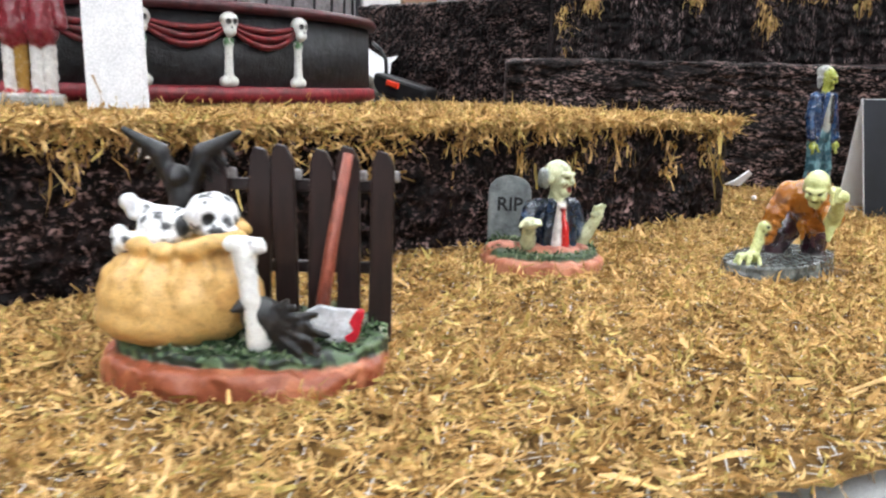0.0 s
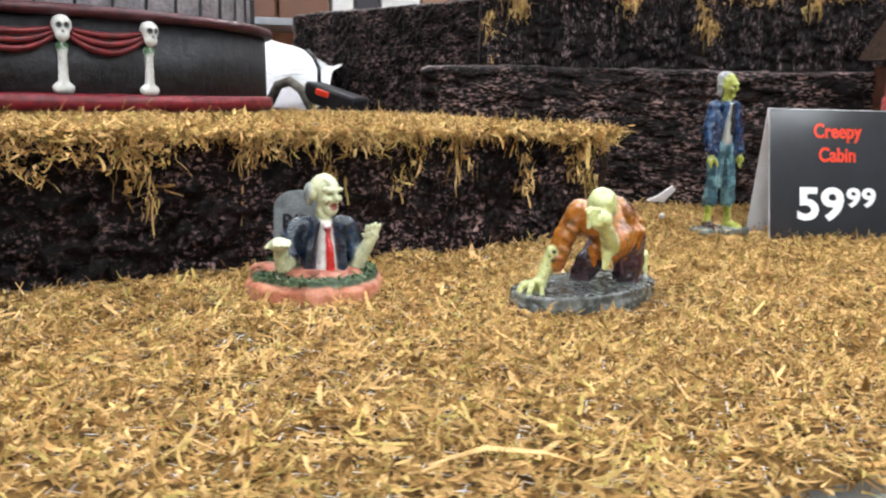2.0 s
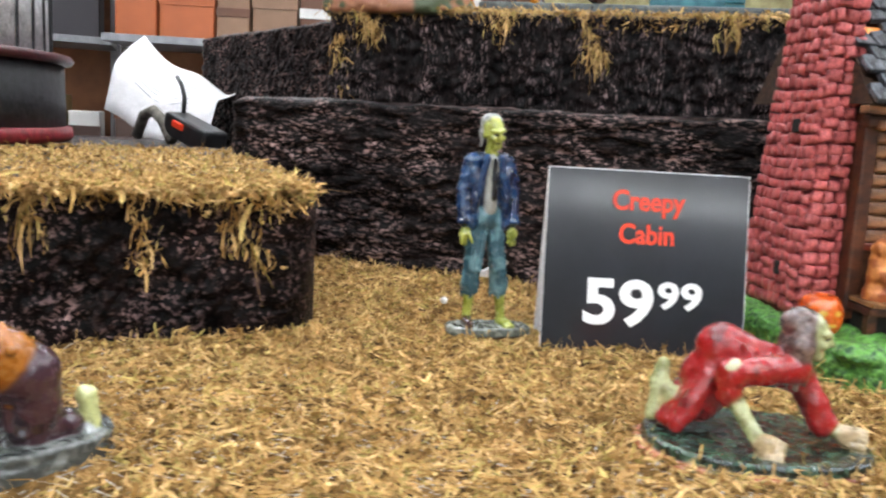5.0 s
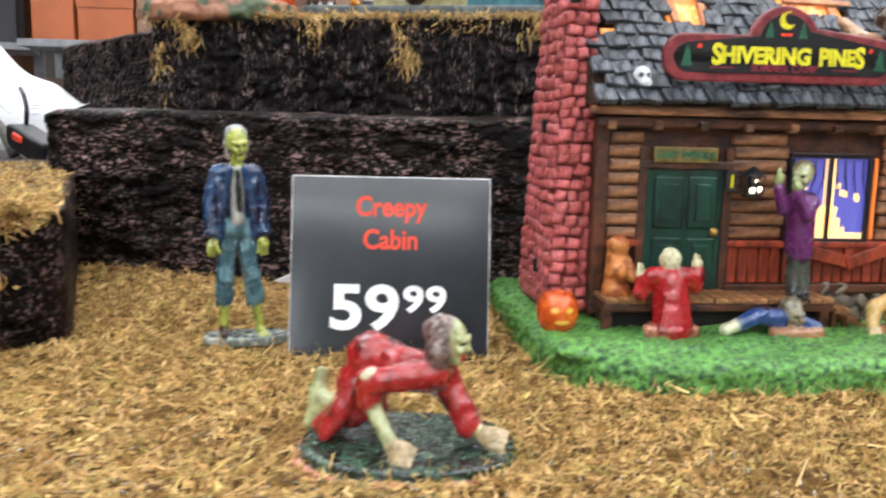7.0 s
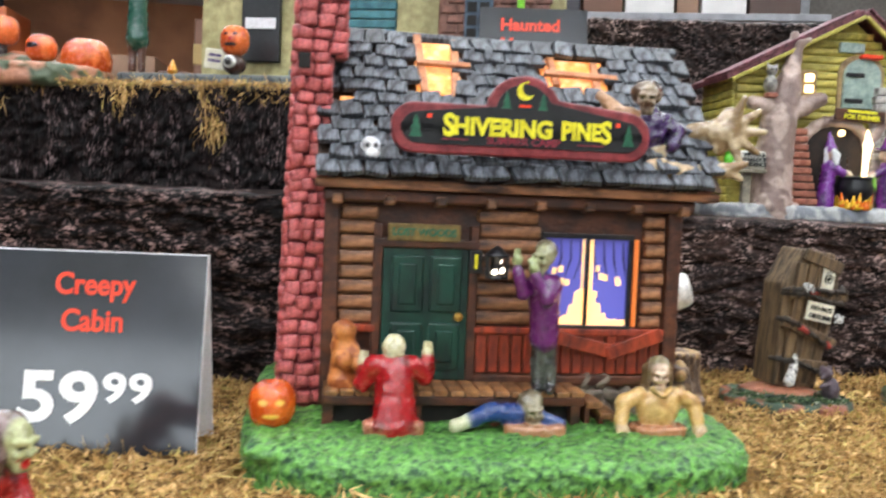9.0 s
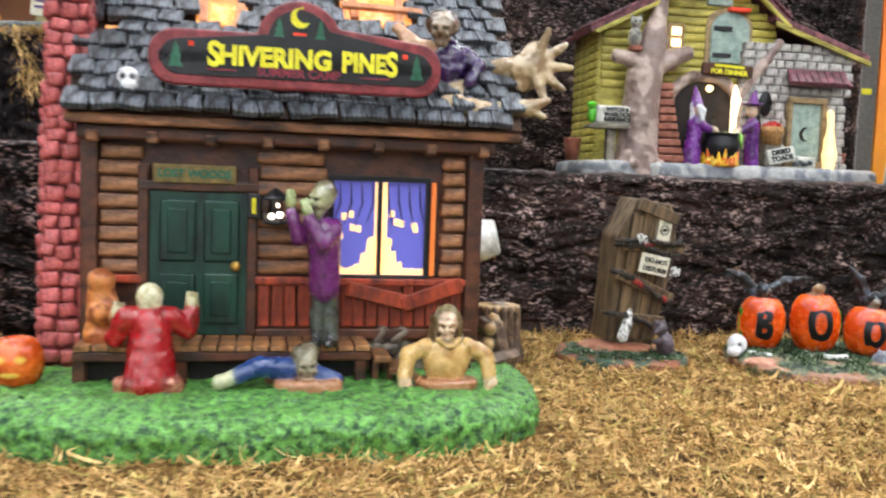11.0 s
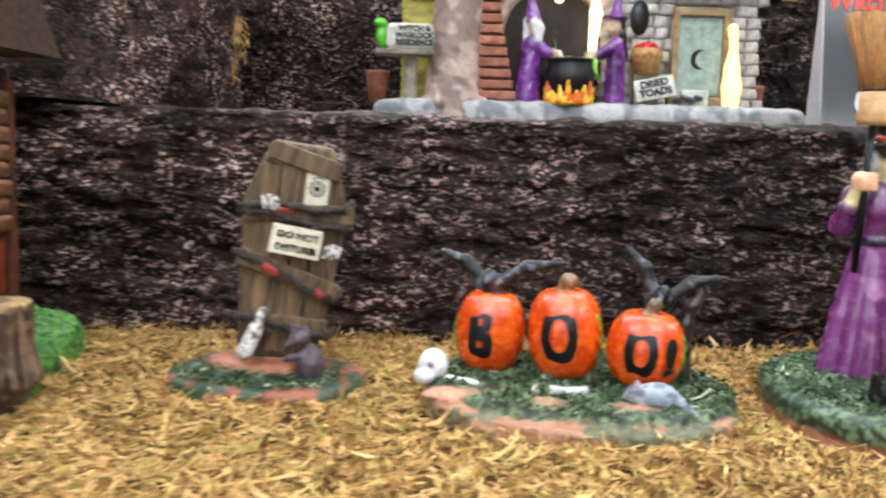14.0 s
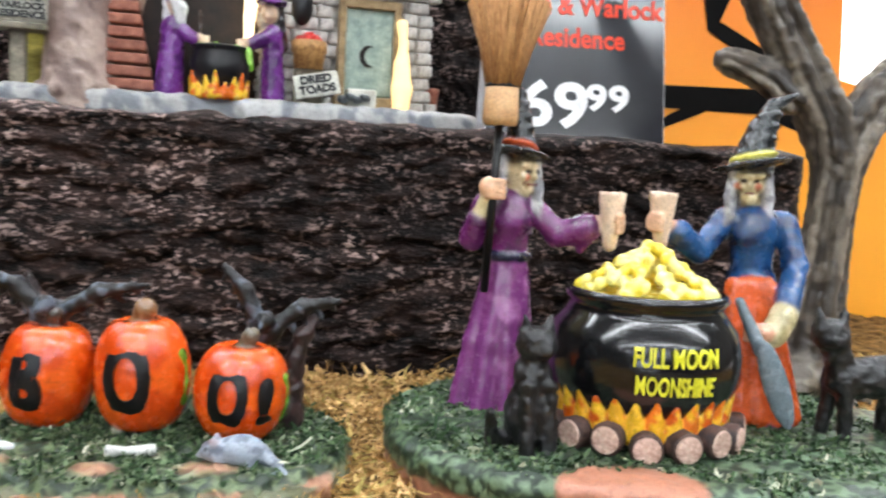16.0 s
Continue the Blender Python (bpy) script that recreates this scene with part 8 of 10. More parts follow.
    s.chain([(-0.005, -0.0245, 0.0425), (-0.0085, -0.023, 0.036), (-0.0078, -0.0205, 0.041)], [0.0034, 0.003, 0.0024], red)
    s.chain([(0.0105, -0.0235, 0.0425), (0.0145, -0.0215, 0.0385), (0.0155, -0.0205, 0.0445)], [0.0034, 0.003, 0.0028], red)
    mitten(s, (-0.0078, -0.0198, 0.0435), (0, 0.3, 1), 0.0023, skin)
    mitten(s, (0.0155, -0.0202, 0.0475), (0, 0.3, 1), 0.0023, skin)
    s.ball((0.0025, -0.0238, 0.0498), (0.0043, 0.0045, 0.0048), (skin, srgb(220, 214, 180), 500, 0.2))
    s.slab((0.003, -0.028, 0.0215), 0.0112, 0.0066, 0.0030, 0.0016, (srgb(194, 132, 106), srgb(150, 88, 70), 500, 0.1))
    for i in range(6):
        s.limb((-0.0035 + 0.0024 * i, -0.0345 + 0.0006 * abs(i - 2.5), 0.0225), (-0.0008 + 0.0013 * i, -0.0310, 0.036), 0.0014, 0.0007, red, k=0.0008)
    s.build("kneeling_zombie", parent=ob, material=GLOSS, rough=0.0003, rscale=380, label="kneeling figure in a red coat at the porch")
    s = Sculpt(0.0006, 0.001)
    blue = srgb(34, 62, 118)
    s.chain([(0.0255, -0.029, 0.0222), (0.031, -0.0285, 0.0245)], [0.0026, 0.0026], srgb(196, 196, 160))
    s.chain([(0.0315, -0.0285, 0.0245), (0.0385, -0.0285, 0.0275), (0.0475, -0.0275, 0.0262)], [0.0031, 0.0036, 0.0042], blue)
    face(s, (0.0535, -0.0285, 0.0282), 8, 0, 0.0052, (srgb(140, 130, 104), srgb(112, 102, 78), 500, 0.3))
    s.ball((0.0535, -0.0262, 0.0312), (0.0050, 0.0046, 0.0040), (srgb(112, 102, 80), srgb(84, 74, 56), 500, 0.2), k=0.0004)
    s.limb((0.058, -0.029, 0.0248), (0.0635, -0.0295, 0.0232), 0.0032, 0.0026, blue)
    s.slab((0.0545, -0.0305, 0.0212), 0.0115, 0.0058, 0.0024, 0.0014, srgb(168, 118, 84))
    s.build("lying_zombie", parent=ob, material=GLOSS, rough=0.0003, rscale=380, label="figure in blue half buried before the porch")
    s = Sculpt(0.0006, 0.001)
    buff = (srgb(206, 168, 104), srgb(176, 132, 72), 170, 0.35)
    s.ball((0.1135, -0.0205, 0.031), (0.0095, 0.0062, 0.0092), buff)
    for q in (-1, 1):
        s.chain([(0.1135 + q * 0.0085, -0.0205, 0.0362), (0.1135 + q * 0.0155, -0.021, 0.0332), (0.1135 + q * 0.017, -0.0235, 0.0262)], [0.0036, 0.0032, 0.003], buff)
        mitten(s, (0.1135 + q * 0.0172, -0.0245, 0.0235), (0, -1, -0.4), 0.0027, srgb(204, 176, 138))
    s.limb((0.1135, -0.0205, 0.0395), (0.1135, -0.0212, 0.0425), 0.0027, 0.0027, srgb(196, 160, 124))
    face(s, (0.1130, -0.0222, 0.0450), -14, -2, 0.0054, (srgb(206, 176, 146), srgb(172, 138, 108), 420, 0.4), srgb(128, 92, 70), srgb(140, 66, 52), ears=False)
    s.ball((0.1134, -0.0190, 0.0486), (0.0052, 0.0050, 0.0042), (srgb(122, 108, 72), srgb(92, 78, 52), 500, 0.2), k=0.0004)
    for q in (-1, 1):
        for i in range(3):
            s.limb((0.1133 + q * (0.0040 + 0.0004 * i), -0.0212 + 0.0016 * i, 0.0480), (0.1133 + q * (0.0054 + 0.0005 * i), -0.0216 + 0.0016 * i, 0.0385 + 0.001 * i), 0.0016, 0.0010, srgb(104, 84, 56), k=0.0004)
    s.limb((0.1095, -0.0240, 0.0395), (0.1130, -0.0262, 0.0372), 0.0013, 0.0009, buff, k=0.0003)
    s.limb((0.1175, -0.0240, 0.0395), (0.1140, -0.0262, 0.0372), 0.0013, 0.0009, buff, k=0.0003)
    s.slab((0.1135, -0.0215, 0.0218), 0.0125, 0.0078, 0.0026, 0.0016, srgb(172, 118, 82))
    s.build("buried_zombie", pose(0.0021, -0.0095, 0.0012) @ Matrix.Diagonal((0.88, 0.88, 0.9, 1)), ob, material=GLOSS, rough=0.0003, rscale=380, label="figure in a buff shirt rising from the lawn")
    s = Sculpt(0.0006, 0.001)
    purple, grey = (srgb(104, 38, 102), srgb(74, 22, 74), 200, 0.4), (srgb(74, 78, 72), srgb(50, 52, 48), 300, 0.3)
    for q in (-0.0028, 0.003):
        s.limb((0.063 + q, -0.012, 0.0345), (0.0622 + q * 0.8, -0.0112, 0.0555), 0.0030, 0.0035, grey)
        s.limb((0.063 + q, -0.0125, 0.0345), (0.0612 + q, -0.0165, 0.0340), 0.0022, 0.0016, srgb(40, 38, 38))
    s.limb((0.0625, -0.011, 0.0535), (0.0618, -0.0112, 0.071), 0.0062, 0.0066, purple)
    s.limb((0.0575, -0.0112, 0.0735), (0.0655, -0.0112, 0.0735), 0.0036, 0.0036, purple)
    s.chain([(0.0565, -0.0115, 0.073), (0.0515, -0.0135, 0.0705), (0.0488, -0.0135, 0.078)], [0.0033, 0.003, 0.0026], purple)
    mitten(s, (0.0482, -0.0135, 0.0825), (0, 0, 1), 0.0024, srgb(160, 170, 118))
    s.chain([(0.0655, -0.0135, 0.0725), (0.0605, -0.0185, 0.0685), (0.0555, -0.018, 0.0765)], [0.0033, 0.003, 0.0026], purple)
    mitten(s, (0.0545, -0.0178, 0.0798), (-0.4, 0, 1), 0.0024, srgb(160, 170, 118))
    face(s, (0.0606, -0.0122, 0.0832), -52, -4, 0.0056, (srgb(160, 160, 122), srgb(128, 128, 92), 400, 0.4), ears=False)
    s.ball((0.0620, -0.0105, 0.0862), (0.0050, 0.0048, 0.0040), srgb(112, 102, 82), k=0.0005)
    s.build("porch_zombie", pose(0.0060, -0.0062, 0) @ Matrix.Diagonal((0.86, 1, 1, 1)), ob, material=GLOSS, rough=0.0003, rscale=380, label="figure in a purple coat standing on the porch")


cabin()


# ---- lighted village house: the stone cottage ----
def cottage():
    ob = thing("witch_cottage", pose(0.58, 0.832, 0.0962, 0, 0, 13), "lighted cottage of yellow logs and grey stone grown round a tree", "village house")
    yellow_log = surface("yellow_green_logs", srgb(134, 122, 44), srgb(206, 192, 96), 170, 0.5, 0.6, 0.0008, stretch=(0.4, 1, 1.4), vary=0.12)
    grey = surface("pale_grey_stone", srgb(120, 115, 110), srgb(202, 197, 190), 160, 0.55, 0.6, 0.001, vary=0.12)
    slate = surface("blue_grey_base", srgb(96, 100, 108), srgb(156, 158, 160), 150, 0.6, 0.6, 0.0012)
    plum = surface("plum_roof", srgb(84, 40, 52), srgb(140, 84, 92), 220, 0.5, 0.6, vary=0.15)
    brick = surface("rust_step_stone", srgb(122, 66, 50), srgb(176, 112, 90), 220, 0.55, 0.5, vary=0.15)
    s = Sculpt(0.0014, 0.002)
    s.slab((0.1035, 0.0405, 0.0055), 0.1065, 0.0425, 0.0055, 0.003, (srgb(128, 132, 138), srgb(182, 182, 180), 160, 0), power=6)
    s.build("base", parent=ob, rough=0.0006, rscale=320, label="blue-grey stone slab base")
    gable = [(0.012, 0.009), (0.135, 0.009), (0.135, 0.105), (0.0965, 0.138), (0.012, 0.098)]
    wall = part("log_wall", prism_bm(gable, 0.024, 0.075, 0.001), yellow_log, ob, "yellow-green log gable wall")
    bm = box_bm((-0.06, -0.0018, -0.0026), (0.06, 0.0018, 0.0026), 0.0012)
    log = part("log", bm, yellow_log, wall, "", None, True)
    log.matrix_basis = pose(0.0735, 0.0236, 0.062)
    for i in range(1, 13):
        z = 0.062 + 0.0055 * i
        a = max(0.0125, 0.012 + (z - 0.098) / 0.04 * 0.0845) if z > 0.098 else 0.0125
        b = min(0.135, 0.0965 + (0.138 - z) / 0.033 * 0.0385) if z > 0.105 else 0.135
        if b - a > 0.012:
            link_copy(log, pose((a + b) / 2, 0.0236, z, 0, 0.3 * math.sin(i)) @ Matrix.Diagonal(((b - a) / 0.12, 1, 1, 1)))
    for i in range(16):
        link_copy(log, pose(0.0118, 0.0495, 0.014 + 0.0055 * i, 0, 0, 90) @ Matrix.Diagonal((0.43, 1, 1, 1)))
    for a, b in (((0.002, 0.094), (0.0965, 0.1425)), ((0.0965, 0.1425), (0.142, 0.104))):
        a3, b3 = Vector((a[0], 0, a[1])), Vector((b[0], 0, b[1]))
        L = (b3 - a3).length
        ang = -math.degrees(math.atan2(b3.z - a3.z, b3.x - a3.x))
        rf = part("roof", box_bm((0, 0.014, -0.001), (L, 0.082, 0.003), 0.0008), plum, ob, "plum-brown shingle roof", pose(a[0], 0, a[1], 0, ang))
        for i in range(int(L / 0.006)):
            part("roof_tile", box_bm((0.006 * i, 0.012, 0.0026), (0.006 * i + 0.0056, 0.05, 0.0046), 0.0006), plum, rf)
        part("barge_board", box_bm((0.002, 0.0115, -0.0035), (L - 0.002, 0.0145, -0.0008), 0.0006), yellow_log, rf)
    # archway with the fire
    # flat panel: the recess's shade is put into its dark brown
    arch = [(0.0585, 0.009), (0.1085, 0.009)] + [(0.0835 + 0.025 * math.cos(radians(a)), 0.0445 + 0.0225 * math.sin(radians(a))) for a in range(0, 181, 15)]
    part("hearth_arch", prism_bm(arch, 0.0195, 0.0225), surface("brown_arch_shadow", srgb(20, 12, 8), srgb(46, 29, 19), 160, 0.7, 0.4), ob, "flat dark brown arch standing for a shaded recess")
    s = Sculpt(0.0011, 0.0016)
    bark = (srgb(140, 118, 110), srgb(184, 162, 150), 120, 0)
    for i in range(10):
        a0, a1 = radians(18 * i), radians(18 * (i + 1))
        s.limb((0.0835 + 0.0265 * math.cos(a0), 0.019, 0.0455 + 0.0245 * math.sin(a0)), (0.0835 + 0.0265 * math.cos(a1), 0.019, 0.0455 + 0.0245 * math.sin(a1)), 0.0036, 0.0036, bark)
    s.chain([(0.106, 0.018, 0.055), (0.122, 0.017, 0.078), (0.134, 0.017, 0.094)], [0.004, 0.0042, 0.0036], bark)
    s.chain([(0.0365, 0.012, 0.006), (0.0365, 0.012, 0.035), (0.0385, 0.012, 0.065), (0.044, 0.013, 0.09), (0.048, 0.016, 0.108), (0.050, 0.02, 0.126)], [0.0145, 0.0125, 0.0115, 0.0088, 0.0048, 0.0030], bark)
    s.chain([(0.0385, 0.011, 0.074), (0.028, 0.0105, 0.077), (0.0195, 0.0105, 0.0785)], [0.006, 0.005, 0.0044], bark)
    s.chain([(0.0405, 0.011, 0.07), (0.055, 0.0105, 0.078), (0.066, 0.011, 0.0825)], [0.0062, 0.0062, 0.005], bark)
    s.chain([(0.0475, 0.015, 0.106), (0.051, 0.0125, 0.119), (0.057, 0.012, 0.122)], [0.0044, 0.003, 0.0016], bark)
    for x, y in ((0.024, 0.006), (0.05, 0.005), (0.03, 0.0)):
        s.limb((0.0365, 0.012, 0.014), (x, y, 0.0095), 0.007, 0.0035, bark)
    s.build("tree_trunk", parent=ob, rough=0.0005, rscale=300, label="knotted grey-brown tree trunk and limbs")
    for i in range(10):
        w = 0.0135 + 0.008 * (1 - i / 9) ** 1.5
        part("stone_step", box_bm((0.0445, 0.008 - 0.004 * (1 - i / 9), 0.0115 + 0.0052 * i), (0.0445 + w, 0.02, 0.0158 + 0.0052 * i), 0.0009), brick, ob, "rust-red flat stone", pose(0, 0, 0, 0, 0.0, 0))
    # stone tower
    tower = part("stone_wall", box_bm((0.1085, 0.0175, 0.009), (0.1815, 0.072, 0.092), 0.002), grey, ob, "pale grey stone tower wall")
    rocks = [rock_mesh("stone", (0.0088, 0.005, 0.0056), q + 30, grey) for q in range(4)]
    rng = random.Random(3)
    for r in range(15):
        x = 0.109 + rng.uniform(-0.003, 0)
        while x < 0.182:
            w = rng.uniform(0.006, 0.0105)
            z = 0.0125 + 0.0056 * r
            if not (0.142 < x + w / 2 < 0.170 and z < 0.058):
                o = new("stone", rocks[rng.randrange(4)])
                o.parent = tower
                o.matrix_basis = pose(x + w / 2, 0.0172, z, 0, rng.uniform(-4, 4)) @ Matrix.Diagonal((w / 0.0088, 1, 1, 1))
            x += w
    roof_r = part("tower_roof", prism_bm([(0.128, 0.108), (0.198, 0.085), (0.198, 0.089), (0.128, 0.1125)], 0.012, 0.078, 0.0008), plum, ob, "sloping plum-brown tower roof")
    part("barge_board", prism_bm([(0.128, 0.104), (0.198, 0.081), (0.198, 0.0845), (0.128, 0.1075)], 0.0105, 0.013, 0.0004), yellow_log, roof_r)
    awn = part("awning", prism_bm([(0.134, 0.0), (0.1805, 0.0), (0.1775, 0.012), (0.137, 0.012)], -0.001, 0.001, 0.0004), plum, ob, "small plum shingled awning", pose(0.003, 0.0065, 0.0660, -38))
    for r in range(3):
        for i in range(8):
            part("awning_tile", box_bm((0.1355 + 0.0053 * i + 0.001 * r * 0, -0.0022, 0.0006 + 0.0038 * r), (0.1355 + 0.0053 * i + 0.0048, -0.0008, 0.0046 + 0.0038 * r), 0.0004), plum, awn)
    d = part("door", box_bm((0.1445, 0.0145, 0.0165), (0.1665, 0.0172, 0.0545), 0.0006), surface("pale_teal_door", srgb(128, 150, 142), srgb(170, 186, 174), 200, 0.5, 0.3), ob, "pale teal door with a moon cut-out")
    for a, b in (((0.1415, 0.012, 0.0155), (0.1448, 0.0172, 0.057)), ((0.1662, 0.012, 0.0155), (0.1695, 0.0172, 0.057)), ((0.1415, 0.012, 0.0545), (0.1695, 0.0172, 0.0585))):
        part("door_frame", box_bm(a, b, 0.0006), surface("tan_frame", srgb(128, 104, 70), srgb(170, 144, 104), 220, 0.5, 0.4) if "tan_frame" not in bpy.data.materials else bpy.data.materials["tan_frame"], d)
    part("moon_cutout", prism_bm([(0.1555 + 0.0042 * math.cos(radians(a)), 0.034 + 0.0048 * math.sin(radians(a))) for a in range(60, 301, 24)] + [(0.1572 + 0.0036 * math.cos(radians(a)), 0.034 + 0.0042 * math.sin(radians(a))) for a in range(280, 79, -24)], 0.0138, 0.0146), DARK_VOID, d, "dark crescent moon")
    part("threshold", box_bm((0.14, 0.009, 0.0095), (0.171, 0.018, 0.0158), 0.0008), bpy.data.materials["tan_frame"], d)
    s = Sculpt(0.0008, 0.0012)
    s.chain([(0.1692, 0.0065, 0.011), (0.1694, 0.0066, 0.0200), (0.1690, 0.0068, 0.0300), (0.1694, 0.0068, 0.0400), (0.1684, 0.0068, 0.0480)], [0.0036, 0.0046, 0.0034, 0.0018, 0.0024], (1.0, 0.86, 0.5))
    s.build("flame_lamp", parent=ob, material=glow("flame_lamp_glow", (1.0, 0.74, 0.34), 0.95), label="tall glowing flame-shaped lamp")
    # small window, upper door, owl
    w = part("window", box_bm((0.0562, 0.0195, 0.0862), (0.0682, 0.0235, 0.1035), 0.0006), bpy.data.materials["tan_frame"], ob, "small lit window")
    for z in (0.0905, 0.098):
        part("window_pane", box_bm((0.0592, 0.0185, z - 0.0024), (0.0652, 0.0198, z + 0.0026), 0.0003), LAMP_GLOW, w, "glowing pane")
    top = [(0.0865, 0.079), (0.1135, 0.079)] + [(0.1 + 0.0135 * math.cos(radians(a)), 0.1005 + 0.0125 * math.sin(radians(a))) for a in range(0, 181, 18)]
    ud = part("upper_door", prism_bm(top, 0.0185, 0.0225, 0.0005), bpy.data.materials["pale_teal_door"], ob, "arched pale teal loft door")
    part("door_surround", prism_bm([(x + (0.003 if x > 0.1 else -0.003), z + (0.0025 if z > 0.1 else 0)) for x, z in top], 0.0205, 0.0232, 0.0004), bpy.data.materials["tan_frame"], ud)
    for z in (0.084, 0.1015):
        part("strap_hinge", box_bm((0.0875, 0.0172, z - 0.0014), (0.1005, 0.0188, z + 0.0014), 0.0005), FRAME_BLACK, ud, "black strap hinge")
    part("gable_shingle", box_bm((0.083, 0.0195, 0.1165), (0.101, 0.0225, 0.1235), 0.0008), bpy.data.materials["pale_teal_door"], ob, "", pose(0, 0, 0, 0, 0, 0))
    part("red_ledge", box_bm((0.0975, 0.015, 0.1125), (0.112, 0.021, 0.1155), 0.0008), RED_INK, ob, "small red ledge")
    s = Sculpt(0.0007, 0.001)
    owl = (srgb(108, 106, 100), srgb(160, 156, 146), 400, 0)
    s.ball((0.0295, 0.008, 0.0905), (0.0045, 0.0042, 0.0068), owl)
    s.ball((0.0295, 0.007, 0.0995), (0.0038, 0.0036, 0.0036), owl)
    for x in (-0.0025, 0.0025):
        s.limb((0.0295 + x, 0.007, 0.102), (0.0295 + x * 1.3, 0.007, 0.1045), 0.0012, 0.0004, owl)
        s.stain((0.0295 + x * 0.6, 0.0035, 0.1), 0.0011, BLACK)
    s.build("owl", parent=ob, label="grey owl on the branch")
    part("owl_perch", box_bm((0.0262, 0.004, 0.0818), (0.0335, 0.011, 0.0848), 0.0008), brick, ob, "rust-red perch")
    # sign over the arch
    sg = part("dinner_sign", box_bm((0.066, 0.0125, 0.0665), (0.102, 0.0145, 0.0745), 0.0008), BEAM, ob, "brown board over the arch", pose(0.009, -0.001, 0.0065, 0, 2.5))
    text_part("lettering", "FOR DINNER", 0.0044, YELLOW_INK, sg, pose(0.085, 0.0122, 0.0692), "yellow lettering", 0.0002)
    part("lettering_bar", box_bm((0.0745, 0.0121, 0.0722), (0.0955, 0.0124, 0.074)), YELLOW_INK, sg)
    # mailbox and frog
    mb = part("mailbox", box_bm((0.0042, -0.001, 0.0335), (0.0262, 0.0105, 0.0455), 0.0022), surface("cream_mailbox", srgb(190, 188, 174), srgb(226, 225, 214), 220, 0.5, 0.3), ob, "cream mailbox on a post")
    part("mailbox_post", box_bm((0.0125, 0.003, 0.009), (0.0185, 0.008, 0.0335), 0.001), surface("grey_post", srgb(104, 98, 84), srgb(148, 140, 122), 220, 0.55, 0.4), mb)
    part("mailbox_shelf", box_bm((-0.001, -0.0015, 0.031), (0.0265, 0.0105, 0.0336), 0.0006), bpy.data.materials["grey_post"], mb)
    for i, wds in enumerate(("WITCH &", "WARLOCK", "RESIDENCE")):
        text_part("lettering", wds, 0.0035, FRAME_BLACK, mb, pose(0.0172, -0.0013, 0.0428 - 0.0032 * i), "", 0.00018)
    s = Sculpt(0.0007, 0.001)
    frog = srgb(92, 190, 50)
    s.ball((0.002, 0.003, 0.0395), (0.0032, 0.003, 0.0052), frog)
    s.ball((0.0012, 0.002, 0.0455), (0.0034, 0.0028, 0.0024), frog)
    s.build("frog", parent=ob, material=GLOSS, label="bright green frog by the mailbox")
    part("terracotta_pot", lathe_bm([(0.004, 0.009), (0.0058, 0.0225), (0.0062, 0.0235), (0.005, 0.0238)], 16), brick, ob, "terracotta pot", pose(-0.002, 0.03, 0.002), True)
    part("terracotta_pot", lathe_bm([(0.003, 0.009), (0.0042, 0.0195), (0.0046, 0.0215), (0.0036, 0.0218)], 16), brick, ob, "terracotta pot", pose(0.1865, 0.022, 0.001), True)
    # basket, notice, toads
    bk = part("basket", lathe_bm([(0.0062, 0.0), (0.0068, 0.0065), (0.0078, 0.0078), (0.0076, 0.0118), (0.0066, 0.0122)], 22), surface("wicker", srgb(150, 104, 56), srgb(200, 152, 94), 500, 0.6, 0.8), ob, "round wicker basket of red apples", pose(0.1285, 0.009, 0.0255), True)
    part("basket_stand", box_bm((0.1225, 0.0055, 0.009), (0.1345, 0.0145, 0.0258), 0.0008), bpy.data.materials["grey_post"], ob)
    for i in range(12):
        a = i * 2.4
        bm = bmesh.new()
        bmesh.ops.create_icosphere(bm, subdivisions=2, radius=0.0022)
        part("apple", bm, surface("apple_red", srgb(186, 30, 28), srgb(216, 52, 42), 300, 0.3, 0) if "apple_red" not in bpy.data.materials else bpy.data.materials["apple_red"], bk, "", pose(0.0048 * math.sqrt(i / 11) * math.cos(a), 0.0048 * math.sqrt(i / 11) * math.sin(a), 0.0125 + 0.0012 * (i < 4)), True)
    nt = part("notice", box_bm((-0.0095, -0.0006, -0.005), (0.0095, 0.0006, 0.005), 0.0006), bpy.data.materials["cream_mailbox"], ob, "white hand-lettered notice", pose(0.131, -0.0005, 0.0185, -8, -12, 0))
    for i, wds in enumerate(("DRIED", "TOADS")):
        text_part("lettering", wds, 0.0046, FRAME_BLACK, nt, pose(0, -0.0008, 0.0022 - 0.0042 * i), "", 0.00025)
    for i in range(4):
        s = Sculpt(0.0006, 0.0008)
        s.ball((0.1425 + 0.0032 * i, 0.001, 0.0135 + 0.001 * (i % 2)), (0.0026, 0.0026, 0.0017), (srgb(70, 76, 78), srgb(130, 136, 136), 500, 0))
        s.ball((0.1412 + 0.0032 * i, -0.001, 0.0142 + 0.001 * (i % 2)), (0.0013, 0.0012, 0.0011), srgb(110, 116, 118))
        s.build("dried_toad", parent=ob, label="grey dried toad")
    part("crate", box_bm((0.1445, 0.0025, 0.010), (0.1575, 0.009, 0.0185), 0.0008), bpy.data.materials["cream_mailbox"], ob, "small pale crate")
    part("wall_shield", lathe_bm([(0.0002, 0), (0.0062, 0), (0.0062, 0.0014), (0.0002, 0.0016)], 18), FRAME_BLACK, ob, "dark oval boss", pose(0.1255, 0.0155, 0.053, 90) @ Matrix.Diagonal((0.75, 1.35, 1, 1)), True)
